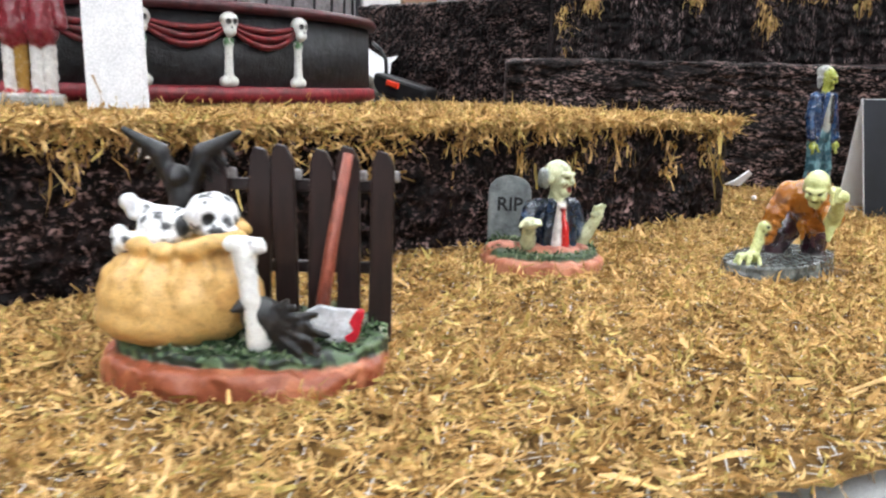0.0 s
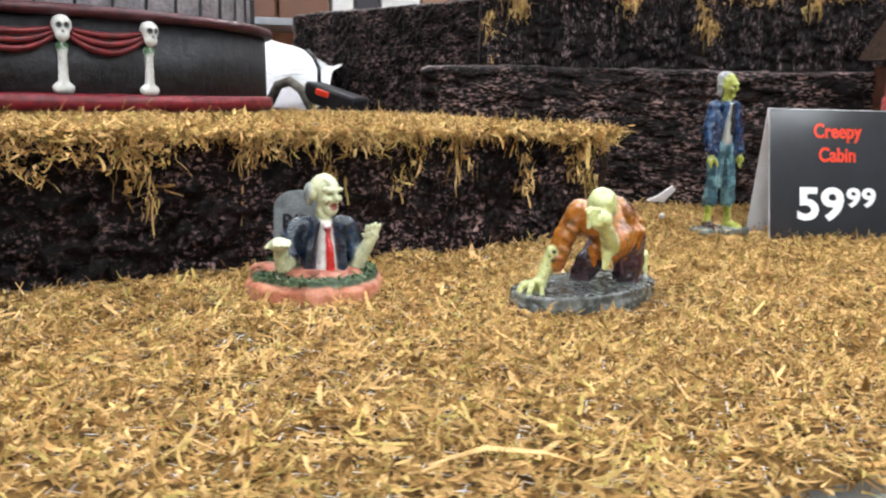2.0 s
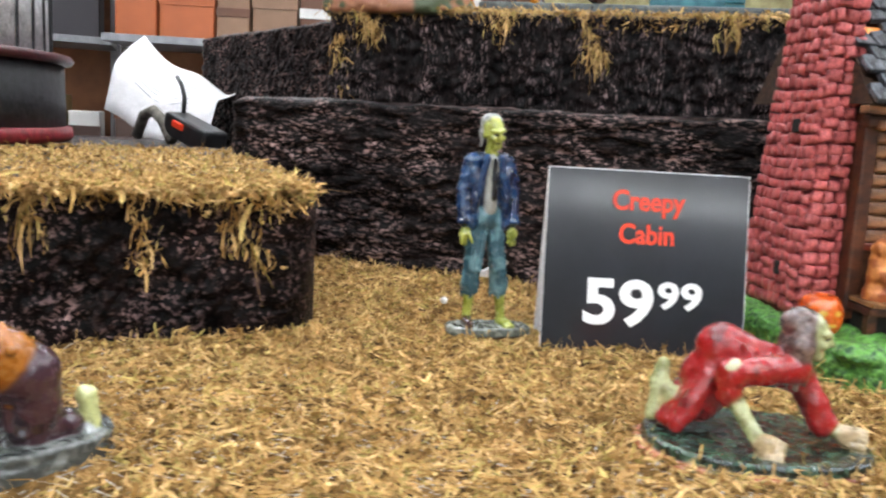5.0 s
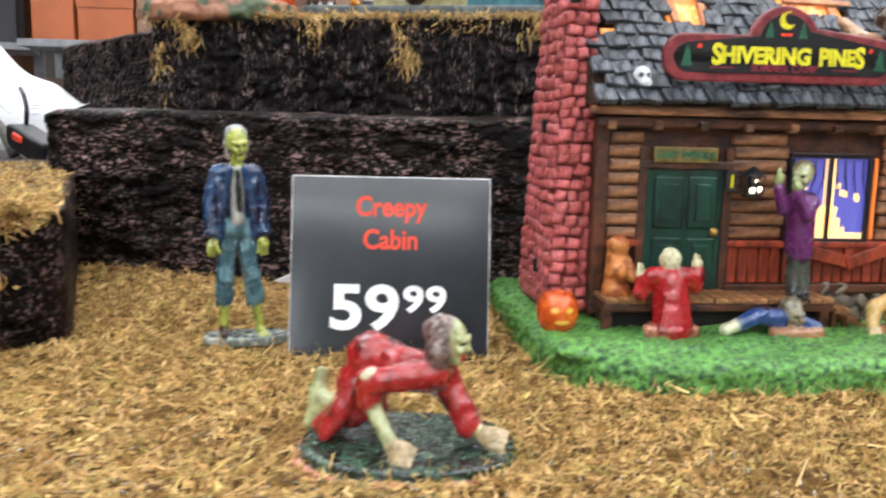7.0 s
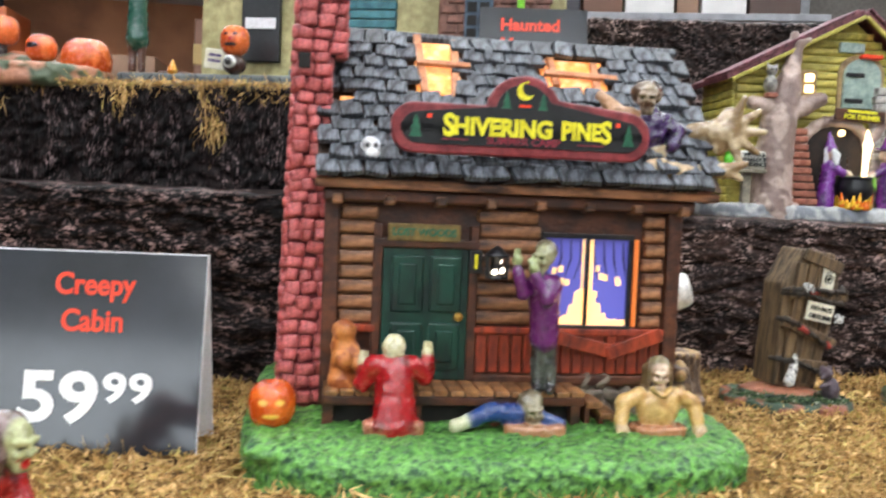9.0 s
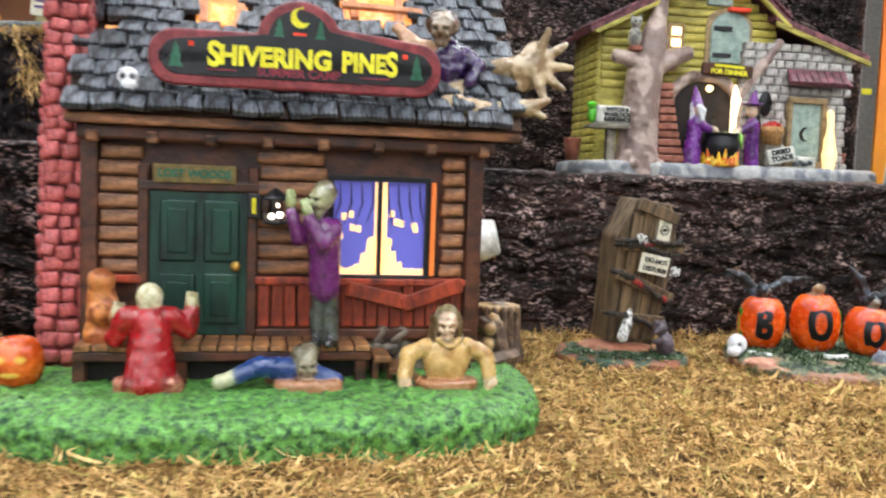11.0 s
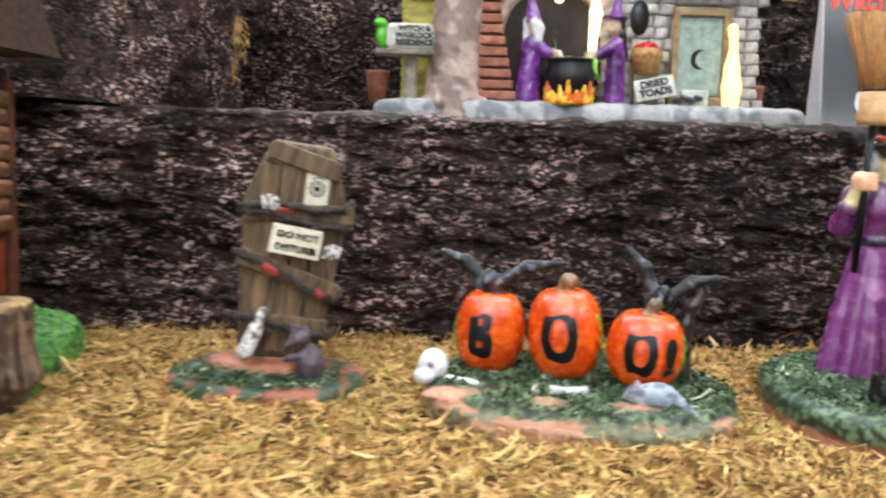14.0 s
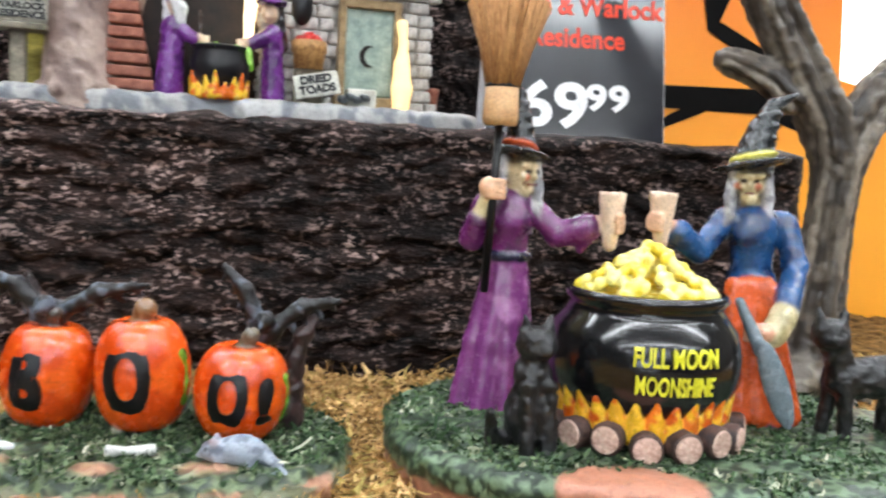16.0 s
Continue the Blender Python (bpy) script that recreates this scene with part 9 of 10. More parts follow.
    part("hanging_sign", box_bm((0.1925, 0.010, 0.0625), (0.1995, 0.0115, 0.0665), 0.0004), YELLOW_INK, ob, "small yellow hanging sign")
    # cauldron with wizard and witch
    pot = part("cauldron", lathe_bm([(0.002, 0.0), (0.0085, 0.0012), (0.0116, 0.006), (0.0122, 0.011), (0.0106, 0.0152), (0.0108, 0.0168), (0.012, 0.0176), (0.0108, 0.0182), (0.0098, 0.017)], 26), FRAME_BLACK, ob, "black cauldron over painted fire", pose(0.0915, 0.006, 0.0135), True)
    part("brew", lathe_bm([(0.0002, 0.0165), (0.0098, 0.0165), (0.0096, 0.0176), (0.0002, 0.0184)], 22), surface("green_brew", srgb(120, 190, 60), srgb(164, 222, 96), 400, 0.3, 0.4), pot, "bright green brew", None, True)
    s = Sculpt(0.0006, 0.0008)
    for i in range(18):
        a = 2 * math.pi * i / 18
        s.limb((0.0915 + 0.0098 * math.cos(a), 0.006 + 0.0098 * math.sin(a), 0.0115), (0.0915 + 0.0118 * math.cos(a), 0.006 + 0.0118 * math.sin(a), 0.0185 + 0.0025 * math.sin(i * 2.1)), 0.0024, 0.0006, (srgb(226, 110, 26), srgb(244, 196, 54), 420, 0))
    s.build("flame_relief", parent=ob, material=GLOSS, label="orange and yellow painted fire")
    s = Sculpt(0.0005, 0.0006)
    lime = (srgb(136, 208, 70), srgb(176, 232, 110), 400, 0.1)
    for i in range(26):
        a = 0.9 * i
        s.ball((0.0915 + 0.0096 * math.cos(a), 0.006 + 0.0096 * math.sin(a), 0.0308 + 0.0005 * math.sin(3.3 * i)), 0.0011, lime)
    for a, drop in ((-0.35, 0.006), (-0.15, 0.008)):
        s.limb((0.0915 + 0.0116 * math.cos(a), 0.006 + 0.0116 * math.sin(a), 0.0312), (0.0915 + 0.0126 * math.cos(a), 0.006 + 0.0126 * math.sin(a), 0.0312 - drop), 0.0016, 0.0012, lime)
    s.build("brew_overflow", parent=ob, material=GLOSS, label="bright green brew running over the rim")
    for x, face, name, lab in ((0.0715, 1, "wizard", "white-bearded wizard in a purple robe"), (0.1135, -1, "cottage_witch", "dark-haired witch in a purple robe")):
        s = Sculpt(0.0006, 0.001)
        robe = (srgb(112, 46, 136), srgb(78, 26, 98), 180, 0.35)
        s.limb((x, 0.006, 0.0125), (x + face * 0.001, 0.006, 0.038), 0.0060 if face > 0 else 0.0050, 0.0044, robe)
        s.limb((x + face * 0.001, 0.0045, 0.0385), (x + face * 0.0095, 0.0025, 0.0335), 0.0034, 0.0028, robe)
        mitten(s, (x + face * 0.0118, 0.002, 0.0335), (face, 0, 0), 0.0022, srgb(220, 190, 160))
        s.ball((x + face * 0.0022, 0.005, 0.0468), (0.0036, 0.0036, 0.0042), srgb(220, 186, 158))
        if face > 0:
            s.limb((x + 0.0045, 0.003, 0.0455), (x + 0.0048, 0.003, 0.0365), 0.0026, 0.0008, srgb(226, 226, 228), k=0.0005)
            s.limb((x + 0.0022, 0.0022, 0.0475), (x + 0.0036, 0.0018, 0.0400), 0.0022, 0.0012, srgb(226, 226, 228), k=0.0004)
            s.limb((x - 0.0012, 0.0050, 0.0490), (x - 0.0016, 0.0050, 0.0400), 0.0020, 0.0012, srgb(214, 214, 218), k=0.0004)
            s.limb((x + 0.0125, 0.002, 0.028), (x + 0.0115, 0.002, 0.0445), 0.0007, 0.0007, srgb(60, 40, 30), k=0.0003)
            s.limb((x + 0.0015, 0.0055, 0.0495), (x + 0.0005, 0.006, 0.0605), 0.0042, 0.0008, robe, k=0.0005)
        else:
            s.limb((x + 0.0002, 0.0065, 0.0495), (x + 0.0028, 0.0065, 0.0335), 0.0034, 0.0028, srgb(34, 28, 34), k=0.0005)
            s.slab((x - 0.002, 0.0052, 0.0512), 0.0065, 0.0062, 0.0008, 0.0004, robe, k=0.0004)
            s.limb((x - 0.0015, 0.0055, 0.0515), (x - 0.0002, 0.0055, 0.0605), 0.0036, 0.001, robe, k=0.0005)
        s.build(name, parent=ob, material=GLOSS, rough=0.0003, rscale=420, label=lab)
    s = Sculpt(0.0007, 0.001)
    s.chain([(0.1030, 0.0140, 0.03), (0.1034, 0.0140, 0.046), (0.1042, 0.0140, 0.054), (0.1034, 0.0140, 0.064)], [0.0018, 0.0022, 0.0030, 0.0008], (1.0, 0.8, 0.5))
    s.build("hearth_flame", parent=ob, material=glow("hearth_flame_glow", (1.0, 0.78, 0.48), 3.0), label="tall glowing fire in the arch")
    bm = bmesh.new()
    bmesh.ops.create_uvsphere(bm, u_segments=12, v_segments=8, radius=0.0022)
    part("arch_bulb", bm, LAMP_GLOW, ob, "tiny glowing ball standing for a white highlight under the arch", pose(0.0865, 0.017, 0.0615), True)


cottage()


# ---- the black round stage on the low step ----
def stage():
    m = pose(-0.222, 0.616, 0.0665)
    ob = thing("round_stage", m, "round black stone stage with skull columns and red drapes", "village house")
    black = surface("black_stone_wall", srgb(10, 10, 12), srgb(44, 44, 48), 170, 0.5, 0.9, 0.0015, 800)
    grey = surface("grey_stone_wall", srgb(186, 188, 192), srgb(246, 247, 250), 120, 0.6, 0.9, 0.0018, 500)
    maroon = surface("maroon_rim", srgb(52, 20, 26), srgb(88, 40, 46), 200, 0.4, 0.4)
    red = surface("red_base_rim", srgb(92, 14, 24), srgb(136, 28, 40), 200, 0.45, 0.4)
    drape_mat = surface("red_drape_paint", srgb(70, 12, 16), srgb(126, 26, 32), 260, 0.45, 0.4)
    part("drum_wall", lathe_bm([(0.166, 0.0), (0.165, 0.05)], 96), black, ob, "black stone drum wall", None, True)
    part("base_rim", lathe_bm([(0.168, 0.0), (0.1705, 0.003), (0.1695, 0.0085), (0.166, 0.0095)], 96), red, ob, "dark red base rim", None, True)
    part("top_rim", lathe_bm([(0.164, 0.049), (0.1695, 0.050), (0.171, 0.0525), (0.169, 0.0555), (0.15, 0.0565)], 96), maroon, ob, "dark maroon top rim", None, True)
    up = part("upper_wall", lathe_bm([(0.1565, 0.054), (0.155, 0.135)], 72), grey, ob, "grey carved stone upper wall", None, True)
    for i in range(24):
        a = radians(-130 + 7.3 * i)
        part("wall_groove", tube_bm([(0.1572 * math.cos(a), 0.1572 * math.sin(a), 0.056), (0.1566 * math.cos(a + 0.01), 0.1566 * math.sin(a + 0.01), 0.095), (0.1562 * math.cos(a), 0.1562 * math.sin(a), 0.134)], 0.0009, 5), black, up, "dark upright groove")
    bone = Sculpt(0.0007, 0.0011)
    bone.chain([(0, 0, 0.0125), (0, 0, 0.022), (0, 0, 0.032)], [0.0030, 0.0022, 0.0024], BONE)
    for x in (-0.0024, 0.0024):
        bone.ball((x, 0, 0.0118), 0.0032, BONE)
    bone.ball((0, 0, 0.0335), (0.0032, 0.0026, 0.0032), (srgb(60, 110, 56), BONE, 600, 0.2))
    bone.ball((0, -0.001, 0.0445), (0.0052, 0.005, 0.0054), BONE)
    bone.ball((0, -0.0028, 0.0392), (0.0036, 0.0032, 0.0032), BONE)
    for x in (-0.002, 0.002):
        bone.ball((x, -0.0058, 0.0442), 0.0014, BLACK, cut=True)
        bone.stain((x, -0.0055, 0.0442), 0.0016, BLACK)
    bone.stain((0, -0.0058, 0.0412), 0.0008, BLACK)
    col = bone.build("skull_column", parent=ob, label="bone column topped with a skull")
    angles = (-53, -37, -69, -85, -101)
    for i, a in enumerate(angles):
        mm = pose(0.1668 * math.cos(radians(a)), 0.1668 * math.sin(radians(a)), 0, 0, 0, a + 90)
        if i == 0:
            col.matrix_basis = mm
        else:
            link_copy(col, mm)
    for a0 in (-53, -69, -85, -101):
        for k in range(3):
            pts = []
            for i in range(11):
                t = i / 10
                a = radians(a0 + 16 * t)
                sag = (0.004 + 0.0035 * k) * (1 - (2 * t - 1) ** 2)
                r = 0.1672 + 0.0012 * math.sin(math.pi * t)
                pts.append((r * math.cos(a), r * math.sin(a), 0.0442 - 0.001 * k - sag))
            part("drape_fold", tube_bm(pts, [0.0012 + 0.0007 * math.sin(math.pi * i / 10) for i in range(11)], 7), drape_mat, ob, "dark red swagged drape", None, True)


stage()


def showmen():
    """The two uniformed figures beside the stage, cut off at the picture's top."""
    for x in (-0.2015, -0.1885):
        s = Sculpt(0.0007, 0.001)
        trousers, coat = srgb(216, 212, 208), srgb(122, 34, 44)
        for q in (-0.0032, 0.0032):
            s.limb((q, 0, 0.006), (q * 0.9, 0, 0.026), 0.0028, 0.0034, srgb(158, 118, 52) if (x < -0.195 and q > 0) else trousers)
            s.limb((q, 0.0, 0.0055), (q, -0.004, 0.005), 0.0028, 0.0022, srgb(150, 34, 38))
        s.ball((0, 0, 0.034), (0.0078, 0.006, 0.009), coat)
        s.limb((0, 0, 0.036), (0, 0, 0.048), 0.0068, 0.006, coat)
        for q in (-1, 1):
            s.chain([(q * 0.0075, 0, 0.047), (q * 0.0095, -0.001, 0.037)], [0.0034, 0.003], coat)
        s.ball((0, 0, 0.058), (0.0046, 0.0046, 0.0056), srgb(196, 180, 150))
        s.slab((0, 0, 0.0025), 0.009, 0.008, 0.0028, 0.0014, (srgb(150, 148, 142), srgb(180, 178, 172), 300, 0))
        s.build("showman_figurine", pose(x, 0.405, 0.0655), material=GLOSS, rough=0.0003, rscale=420, label="figurine in pale trousers and a dark red coat", category="figurine", group="showmen")


showmen()


def blank_card():
    ob = thing("card_back", pose(-0.1495, 0.392, 0.065, 0, 0, 0), "white back of a folded price card in the moss", "price sign", "price cards")
    part("card_panel", box_bm((-0.014, -0.0004, 0), (0.014, 0.0004, 0.085), 0.0001), WHITE_CARD, ob, "", pose(0, 0, 0, -4, -3, 0))
    part("card_leaf", box_bm((-0.0004, 0, 0), (0.0004, 0.05, 0.085), 0.0001), WHITE_CARD, ob, "", pose(-0.0125, 0.001, 0, 0, 8, 14))


blank_card()


def battery_box():
    ob = thing("battery_box", pose(-0.042, 0.803, 0.0615, 0, 0, -30), "black battery box with an orange-red switch and cable", "battery box")
    black = surface("black_plastic", srgb(22, 22, 24), srgb(38, 38, 40), 120, 0.35, 0.1)
    part("case", box_bm((-0.03, -0.010, 0), (0.03, 0.012, 0.018), 0.003), black, ob, "black plastic case", pose(0, 0, 0.004, 0, 14, 0))
    part("switch", box_bm((-0.008, -0.0125, 0.009), (0.006, -0.0095, 0.0145), 0.001), RED_INK, ob, "orange-red slide switch", pose(-0.005, 0, 0.006, 0, 14, 0))
    part("cable", tube_bm([(-0.028, 0, 0.02), (-0.045, -0.004, 0.026), (-0.062, -0.006, 0.022), (-0.075, -0.004, 0.008)], 0.002, 8), black, ob, "black cable", None, True)
    part("cable", tube_bm([(-0.02, 0.004, 0.026), (-0.022, 0.006, 0.04), (-0.03, 0.008, 0.05), (-0.04, 0.01, 0.056)], 0.0018, 8), black, ob, "black cable", None, True)
    part("grey_hose", tube_bm([(-0.02, -0.006, 0.004), (-0.03, -0.008, 0.02), (-0.045, -0.008, 0.028), (-0.06, -0.008, 0.024), (-0.072, -0.008, 0.006)], 0.0045, 10), surface("grey_brown_felt", srgb(92, 86, 78), srgb(130, 124, 114), 200, 0.8, 0.4), ob, "grey-brown coiled strip", None, True)


battery_box()


def leaflet():
    """A creased instruction sheet propped behind the battery box."""
    nu, nv = 26, 14
    V = []
    for i in range(nu):
        for j in range(nv):
            a, b = i / (nu - 1), j / (nv - 1)
            x = -0.055 + 0.118 * a
            z = 0.052 - 0.042 * a - 0.006 * math.sin(a * 5) + 0.0035 * math.sin(9 * a + 3 * b) + (0.016 * (a - 0.85) / 0.15 if a > 0.85 else 0) + 0.004 * b
            y = -0.012 + 0.05 * b + 0.003 * math.sin(6 * a)
            z += 0.036 * b * (1 - a * 0.6) - (0.03 * (0.25 - b) / 0.25 if b < 0.25 else 0)
            V.append((x, y, z))
    me = sheet_mesh("instruction_leaflet", V, grid_faces(nu, nv), WHITE_CARD)
    ob = new("instruction_leaflet", me)
    ob.matrix_basis = pose(-0.118, 0.885, 0.066, 0, 0, -12)
    so = ob.modifiers.new("thickness", "SOLIDIFY")
    so.thickness = 0.0004
    tagged(ob, "creased white instruction sheet propped behind the battery box", "leaflet")
    ink = surface("grey_print", srgb(150, 152, 158), srgb(176, 178, 184), 200, 0.6, 0)
    for k in range(12):
        W = [V[i * nv + 3 + (k % 6)] for i in range(5 + 9 * (k // 6), 12 + 8 * (k // 6))]
        part("print_line", tube_bm([(x, y - 0.0004, z + 0.0006) for x, y, z in W], 0.00035, 4), ink, ob, "grey line of small print")


leaflet()


def scraps():
    for name, m, pts, lab in (("paper_scrap", pose(0.224, 0.648, 0.0105, 20, 0, 10), [(-0.011, 0), (0.002, -0.001), (0.009, 0.009), (0.006, 0.012), (-0.003, 0.004)], "torn white scrap against the dark ledge"),
                              ("paper_scrap", pose(-0.100, 0.288, 0.052, -20, 10, 38), [(-0.004, 0), (0.005, 0.001), (0.006, 0.006), (0.0, 0.008), (-0.004, 0.005)], "small white scrap caught in the moss")):
        ob = part(name, prism_bm(pts, -0.0008, 0.0008, 0.0002), WHITE_CARD, None, "", m)
        tagged(ob, lab, "paper scrap")
    bm = bmesh.new()
    bmesh.ops.create_icosphere(bm, subdivisions=2, radius=0.0018)
    ob = part("white_bead", bm, WHITE_CARD, None, "", pose(0.2125, 0.580, 0.0088), True)
    tagged(ob, "small white foam bead lying on the moss", "bead")


scraps()


# ---- the village on the upper tier ----
def museum():
    ob = thing("haunted_museum", pose(0.235, 0.80, 0.1625, 0, 0, 0), "tall teal and cream haunted house on a cracked grey plinth", "village house")
    plinth = surface("grey_plinth", srgb(72, 78, 80), srgb(108, 114, 112), 140, 0.6, 0.4)
    part("plinth", box_bm((-0.05, -0.03, 0), (0.228, 0.105, 0.0125), 0.002), plinth, ob, "cracked grey plinth")
    rng = random.Random(9)
    for i in range(16):
        x = -0.045 + 0.0175 * i
        part("crack", tube_bm([(x, -0.0305, 0.002), (x + rng.uniform(-.003, .003), -0.0306, 0.006), (x + rng.uniform(-.004, .004), -0.0305, 0.011)], 0.0004, 4), DARK_VOID, ob, "dark crack")
    teal = surface("teal_siding", srgb(38, 92, 104), srgb(70, 128, 136), 160, 0.5, 0.4, vary=0.1)
    cream = surface("cream_siding", srgb(150, 140, 92), srgb(190, 180, 128), 160, 0.5, 0.4, vary=0.1)
    wall = part("wall", box_bm((-0.01, 0.01, 0.0125), (0.235, 0.1, 0.16), 0.001), cream, ob, "cream and teal boarded wall")
    for i in range(10):
        part("siding", box_bm((0.075, 0.0075, 0.014 + 0.006 * i), (0.125, 0.0105, 0.0195 + 0.006 * i), 0.0008), teal, wall)
    part("teal_step", box_bm((0.062, -0.02, 0.0125), (0.11, 0.008, 0.018), 0.001), teal, ob, "teal painted step")
    part("teal_step", box_bm((0.068, -0.012, 0.018), (0.11, 0.008, 0.0235), 0.001), teal, ob, "teal painted step")
    win = part("window", box_bm((0.0195, 0.006, 0.026), (0.0465, 0.0105, 0.075), 0.0008), FRAME_BLACK, ob, "dark window with a white strip across it")
    part("window_pane", box_bm((0.0225, 0.005, 0.048), (0.0435, 0.0066, 0.055), 0.0002), WHITE_CARD, win, "plain white strip on the window")
    brickm = surface("brown_tower_brick", srgb(96, 60, 50), srgb(140, 96, 80), 200, 0.6, 0.5, vary=0.15)
    tw = part("tower", box_bm((0.155, -0.005, 0.0125), (0.225, 0.02, 0.16), 0.001), brickm, ob, "brown brick tower")
    for r in range(12):
        for i in range(6):
            part("brick", box_bm((0.157 + 0.0112 * i + 0.004 * (r % 2), -0.0068, 0.02 + 0.0062 * r), (0.157 + 0.0112 * i + 0.004 * (r % 2) + 0.0098, -0.0045, 0.0252 + 0.0062 * r), 0.0006), brickm, tw)
    tws = part("tower_window", box_bm((0.172, -0.0095, 0.022), (0.19, -0.0065, 0.075), 0.0006), surface("blue_grey_lattice", srgb(52, 70, 90), srgb(84, 102, 120), 200, 0.5, 0.2), ob, "blue-grey lattice window")
    for i in range(2):
        for j in range(6):
            part("lattice_pane", box_bm((0.1738 + 0.0078 * i, -0.0102, 0.0245 + 0.0082 * j), (0.1798 + 0.0078 * i, -0.0092, 0.0305 + 0.0082 * j)), DARK_VOID, tws)
    part("green_strip", box_bm((0.205, -0.0095, 0.02), (0.2095, -0.006, 0.08), 0.0004), surface("slime_green", srgb(120, 200, 30), srgb(150, 220, 60), 200, 0.4, 0), ob, "slime-green painted strip")


museum()


def tier_things():
    card = thing("price_card", pose(0.452, 0.772, 0.1565, 0, 0, 6), "dark folded price card on the upper foam tier", "price sign", "price cards")
    sheet = part("printed_face", box_bm((-0.033, -0.0006, 0), (0.033, 0.0006, 0.066), 0.0001), BLACK_CARD, card, "dark printed face", pose(0, 0, 0, -12))
    for i, w in enumerate(("Haunted", "Museum")):
        text_part("title_line", w, 0.0105, RED_INK, sheet, pose(-0.002, -0.0009, 0.0545 - 0.0125 * i), "orange-red lettering", 0.0004)
    orange = (srgb(206, 84, 34), srgb(232, 118, 60), 160, 0)
    for x, y, z, r, lab in ((0.168, 0.765, 0.1805, 0.0155, "big smooth orange pumpkin on the tier"), (0.142, 0.757, 0.1865, 0.0095, "broken carved pumpkin on a mound")):
        s = Sculpt(0.0009, 0.0012)
        pumpkin(s, (0, 0, 0), r, r * 0.85, orange, 10)
        if r < 0.012:
            s.stain((-0.002, -0.0095, 0.001), (0.005, 0.003, 0.002), BLACK)
        s.build("pumpkin", pose(x, y, z), material=GLOSS, label=lab, category="pumpkin")
    s = Sculpt(0.0012, 0.002)
    s.slab((0, 0, 0.006), 0.052, 0.03, 0.007, 0.004, (srgb(178, 124, 96), srgb(84, 96, 70), 90, 0.1))
    s.ball((-0.012, 0.004, 0.012), (0.034, 0.02, 0.009), (srgb(150, 106, 84), srgb(78, 92, 66), 120, 0))
    s.build("earth_mound", pose(0.132, 0.762, 0.1625), rough=0.001, rscale=200, label="terracotta and turf mound of a pumpkin patch", category="ornament base")
    s = Sculpt(0.0008, 0.001)
    s.limb((0, 0, 0), (0, 0, 0.014), 0.004, 0.003, srgb(58, 46, 42))
    pumpkin(s, (0, 0, 0.022), 0.0105, 0.0088, orange, 9)
    s.stain((-0.002, -0.0105, 0.0215), (0.0075, 0.002, 0.0014), BLACK)
    s.build("pumpkin_scarecrow", pose(0.1145, 0.757, 0.1755), material=GLOSS, label="pumpkin-headed post figure on the mound", category="figurine")
    s = Sculpt(0.0007, 0.001)
    for q in (-0.0032, 0.0032):
        s.limb((q, 0, 0.002), (q, 0, 0.022), 0.0024, 0.0028, srgb(94, 66, 56))
    s.limb((0, 0, 0.021), (0, 0, 0.034), 0.0074, 0.006, srgb(38, 84, 70))
    s.limb((0, 0, 0.034), (0, 0, 0.046), 0.006, 0.006, srgb(38, 84, 70))
    s.ball((0, 0, 0.055), 0.0048, srgb(190, 170, 140))
    s.build("coated_figurine", pose(0.198, 0.773, 0.175), material=GLOSS, rough=0.0003, label="figurine in a dark green coat on the plinth", category="figurine")
    s = Sculpt(0.0007, 0.001)
    s.ball((0, 0, 0.0065), (0.0078, 0.006, 0.0066), srgb(70, 46, 40))
    s.ball((-0.001, -0.0065, 0.0075), (0.0042, 0.0014, 0.0042), srgb(214, 212, 204))
    s.ball((-0.001, -0.0078, 0.0075), (0.0024, 0.001, 0.0024), srgb(40, 36, 34))
    pumpkin(s, (0, 0, 0.0215), 0.0092, 0.0088, orange, 9)
    for x in (-0.0032, 0.0032):
        s.stain((x, -0.0085, 0.0245), (0.0016, 0.002, 0.001), BLACK)
    s.stain((0, -0.0088, 0.0178), (0.0052, 0.002, 0.0012), BLACK)
    s.stain((0.0002, -0.0095, 0.0215), 0.0011, srgb(196, 40, 40))
    s.build("pumpkin_man", pose(0.2635, 0.7735, 0.175), material=GLOSS, label="seated pumpkin-headed figurine with a grinning face", category="figurine")
    sg = thing("small_sign", pose(0.2485, 0.776, 0.175), "small cream framed sign on the plinth", "sign")
    part("board", box_bm((-0.007, -0.001, 0.004), (0.007, 0.001, 0.0165), 0.0006), bpy.data.materials["cream_paper"], sg, "", pose(0, 0, 0, 0, 6))
    for z in (0.0125, 0.009):
        part("lettering_bar", box_bm((-0.0042, -0.0014, z - 0.0008), (0.0042, -0.001, z + 0.0008)), surface("purple_ink", srgb(80, 60, 110), srgb(96, 76, 124), 300, 0.6, 0) if "purple_ink" not in bpy.data.materials else bpy.data.materials["purple_ink"], sg, "", pose(0, 0, 0, 0, 6))
    s = Sculpt(0.0006, 0.0008)
    s.limb((0, 0, 0.002), (0, 0, 0.0085), 0.0034, 0.0006, (srgb(226, 140, 40), srgb(240, 180, 80), 400, 0))
    s.build("candy_corn", pose(0.2225, 0.7725, 0.175), material=GLOSS, label="tiny orange cone on the plinth", category="ornament")


tier_things()


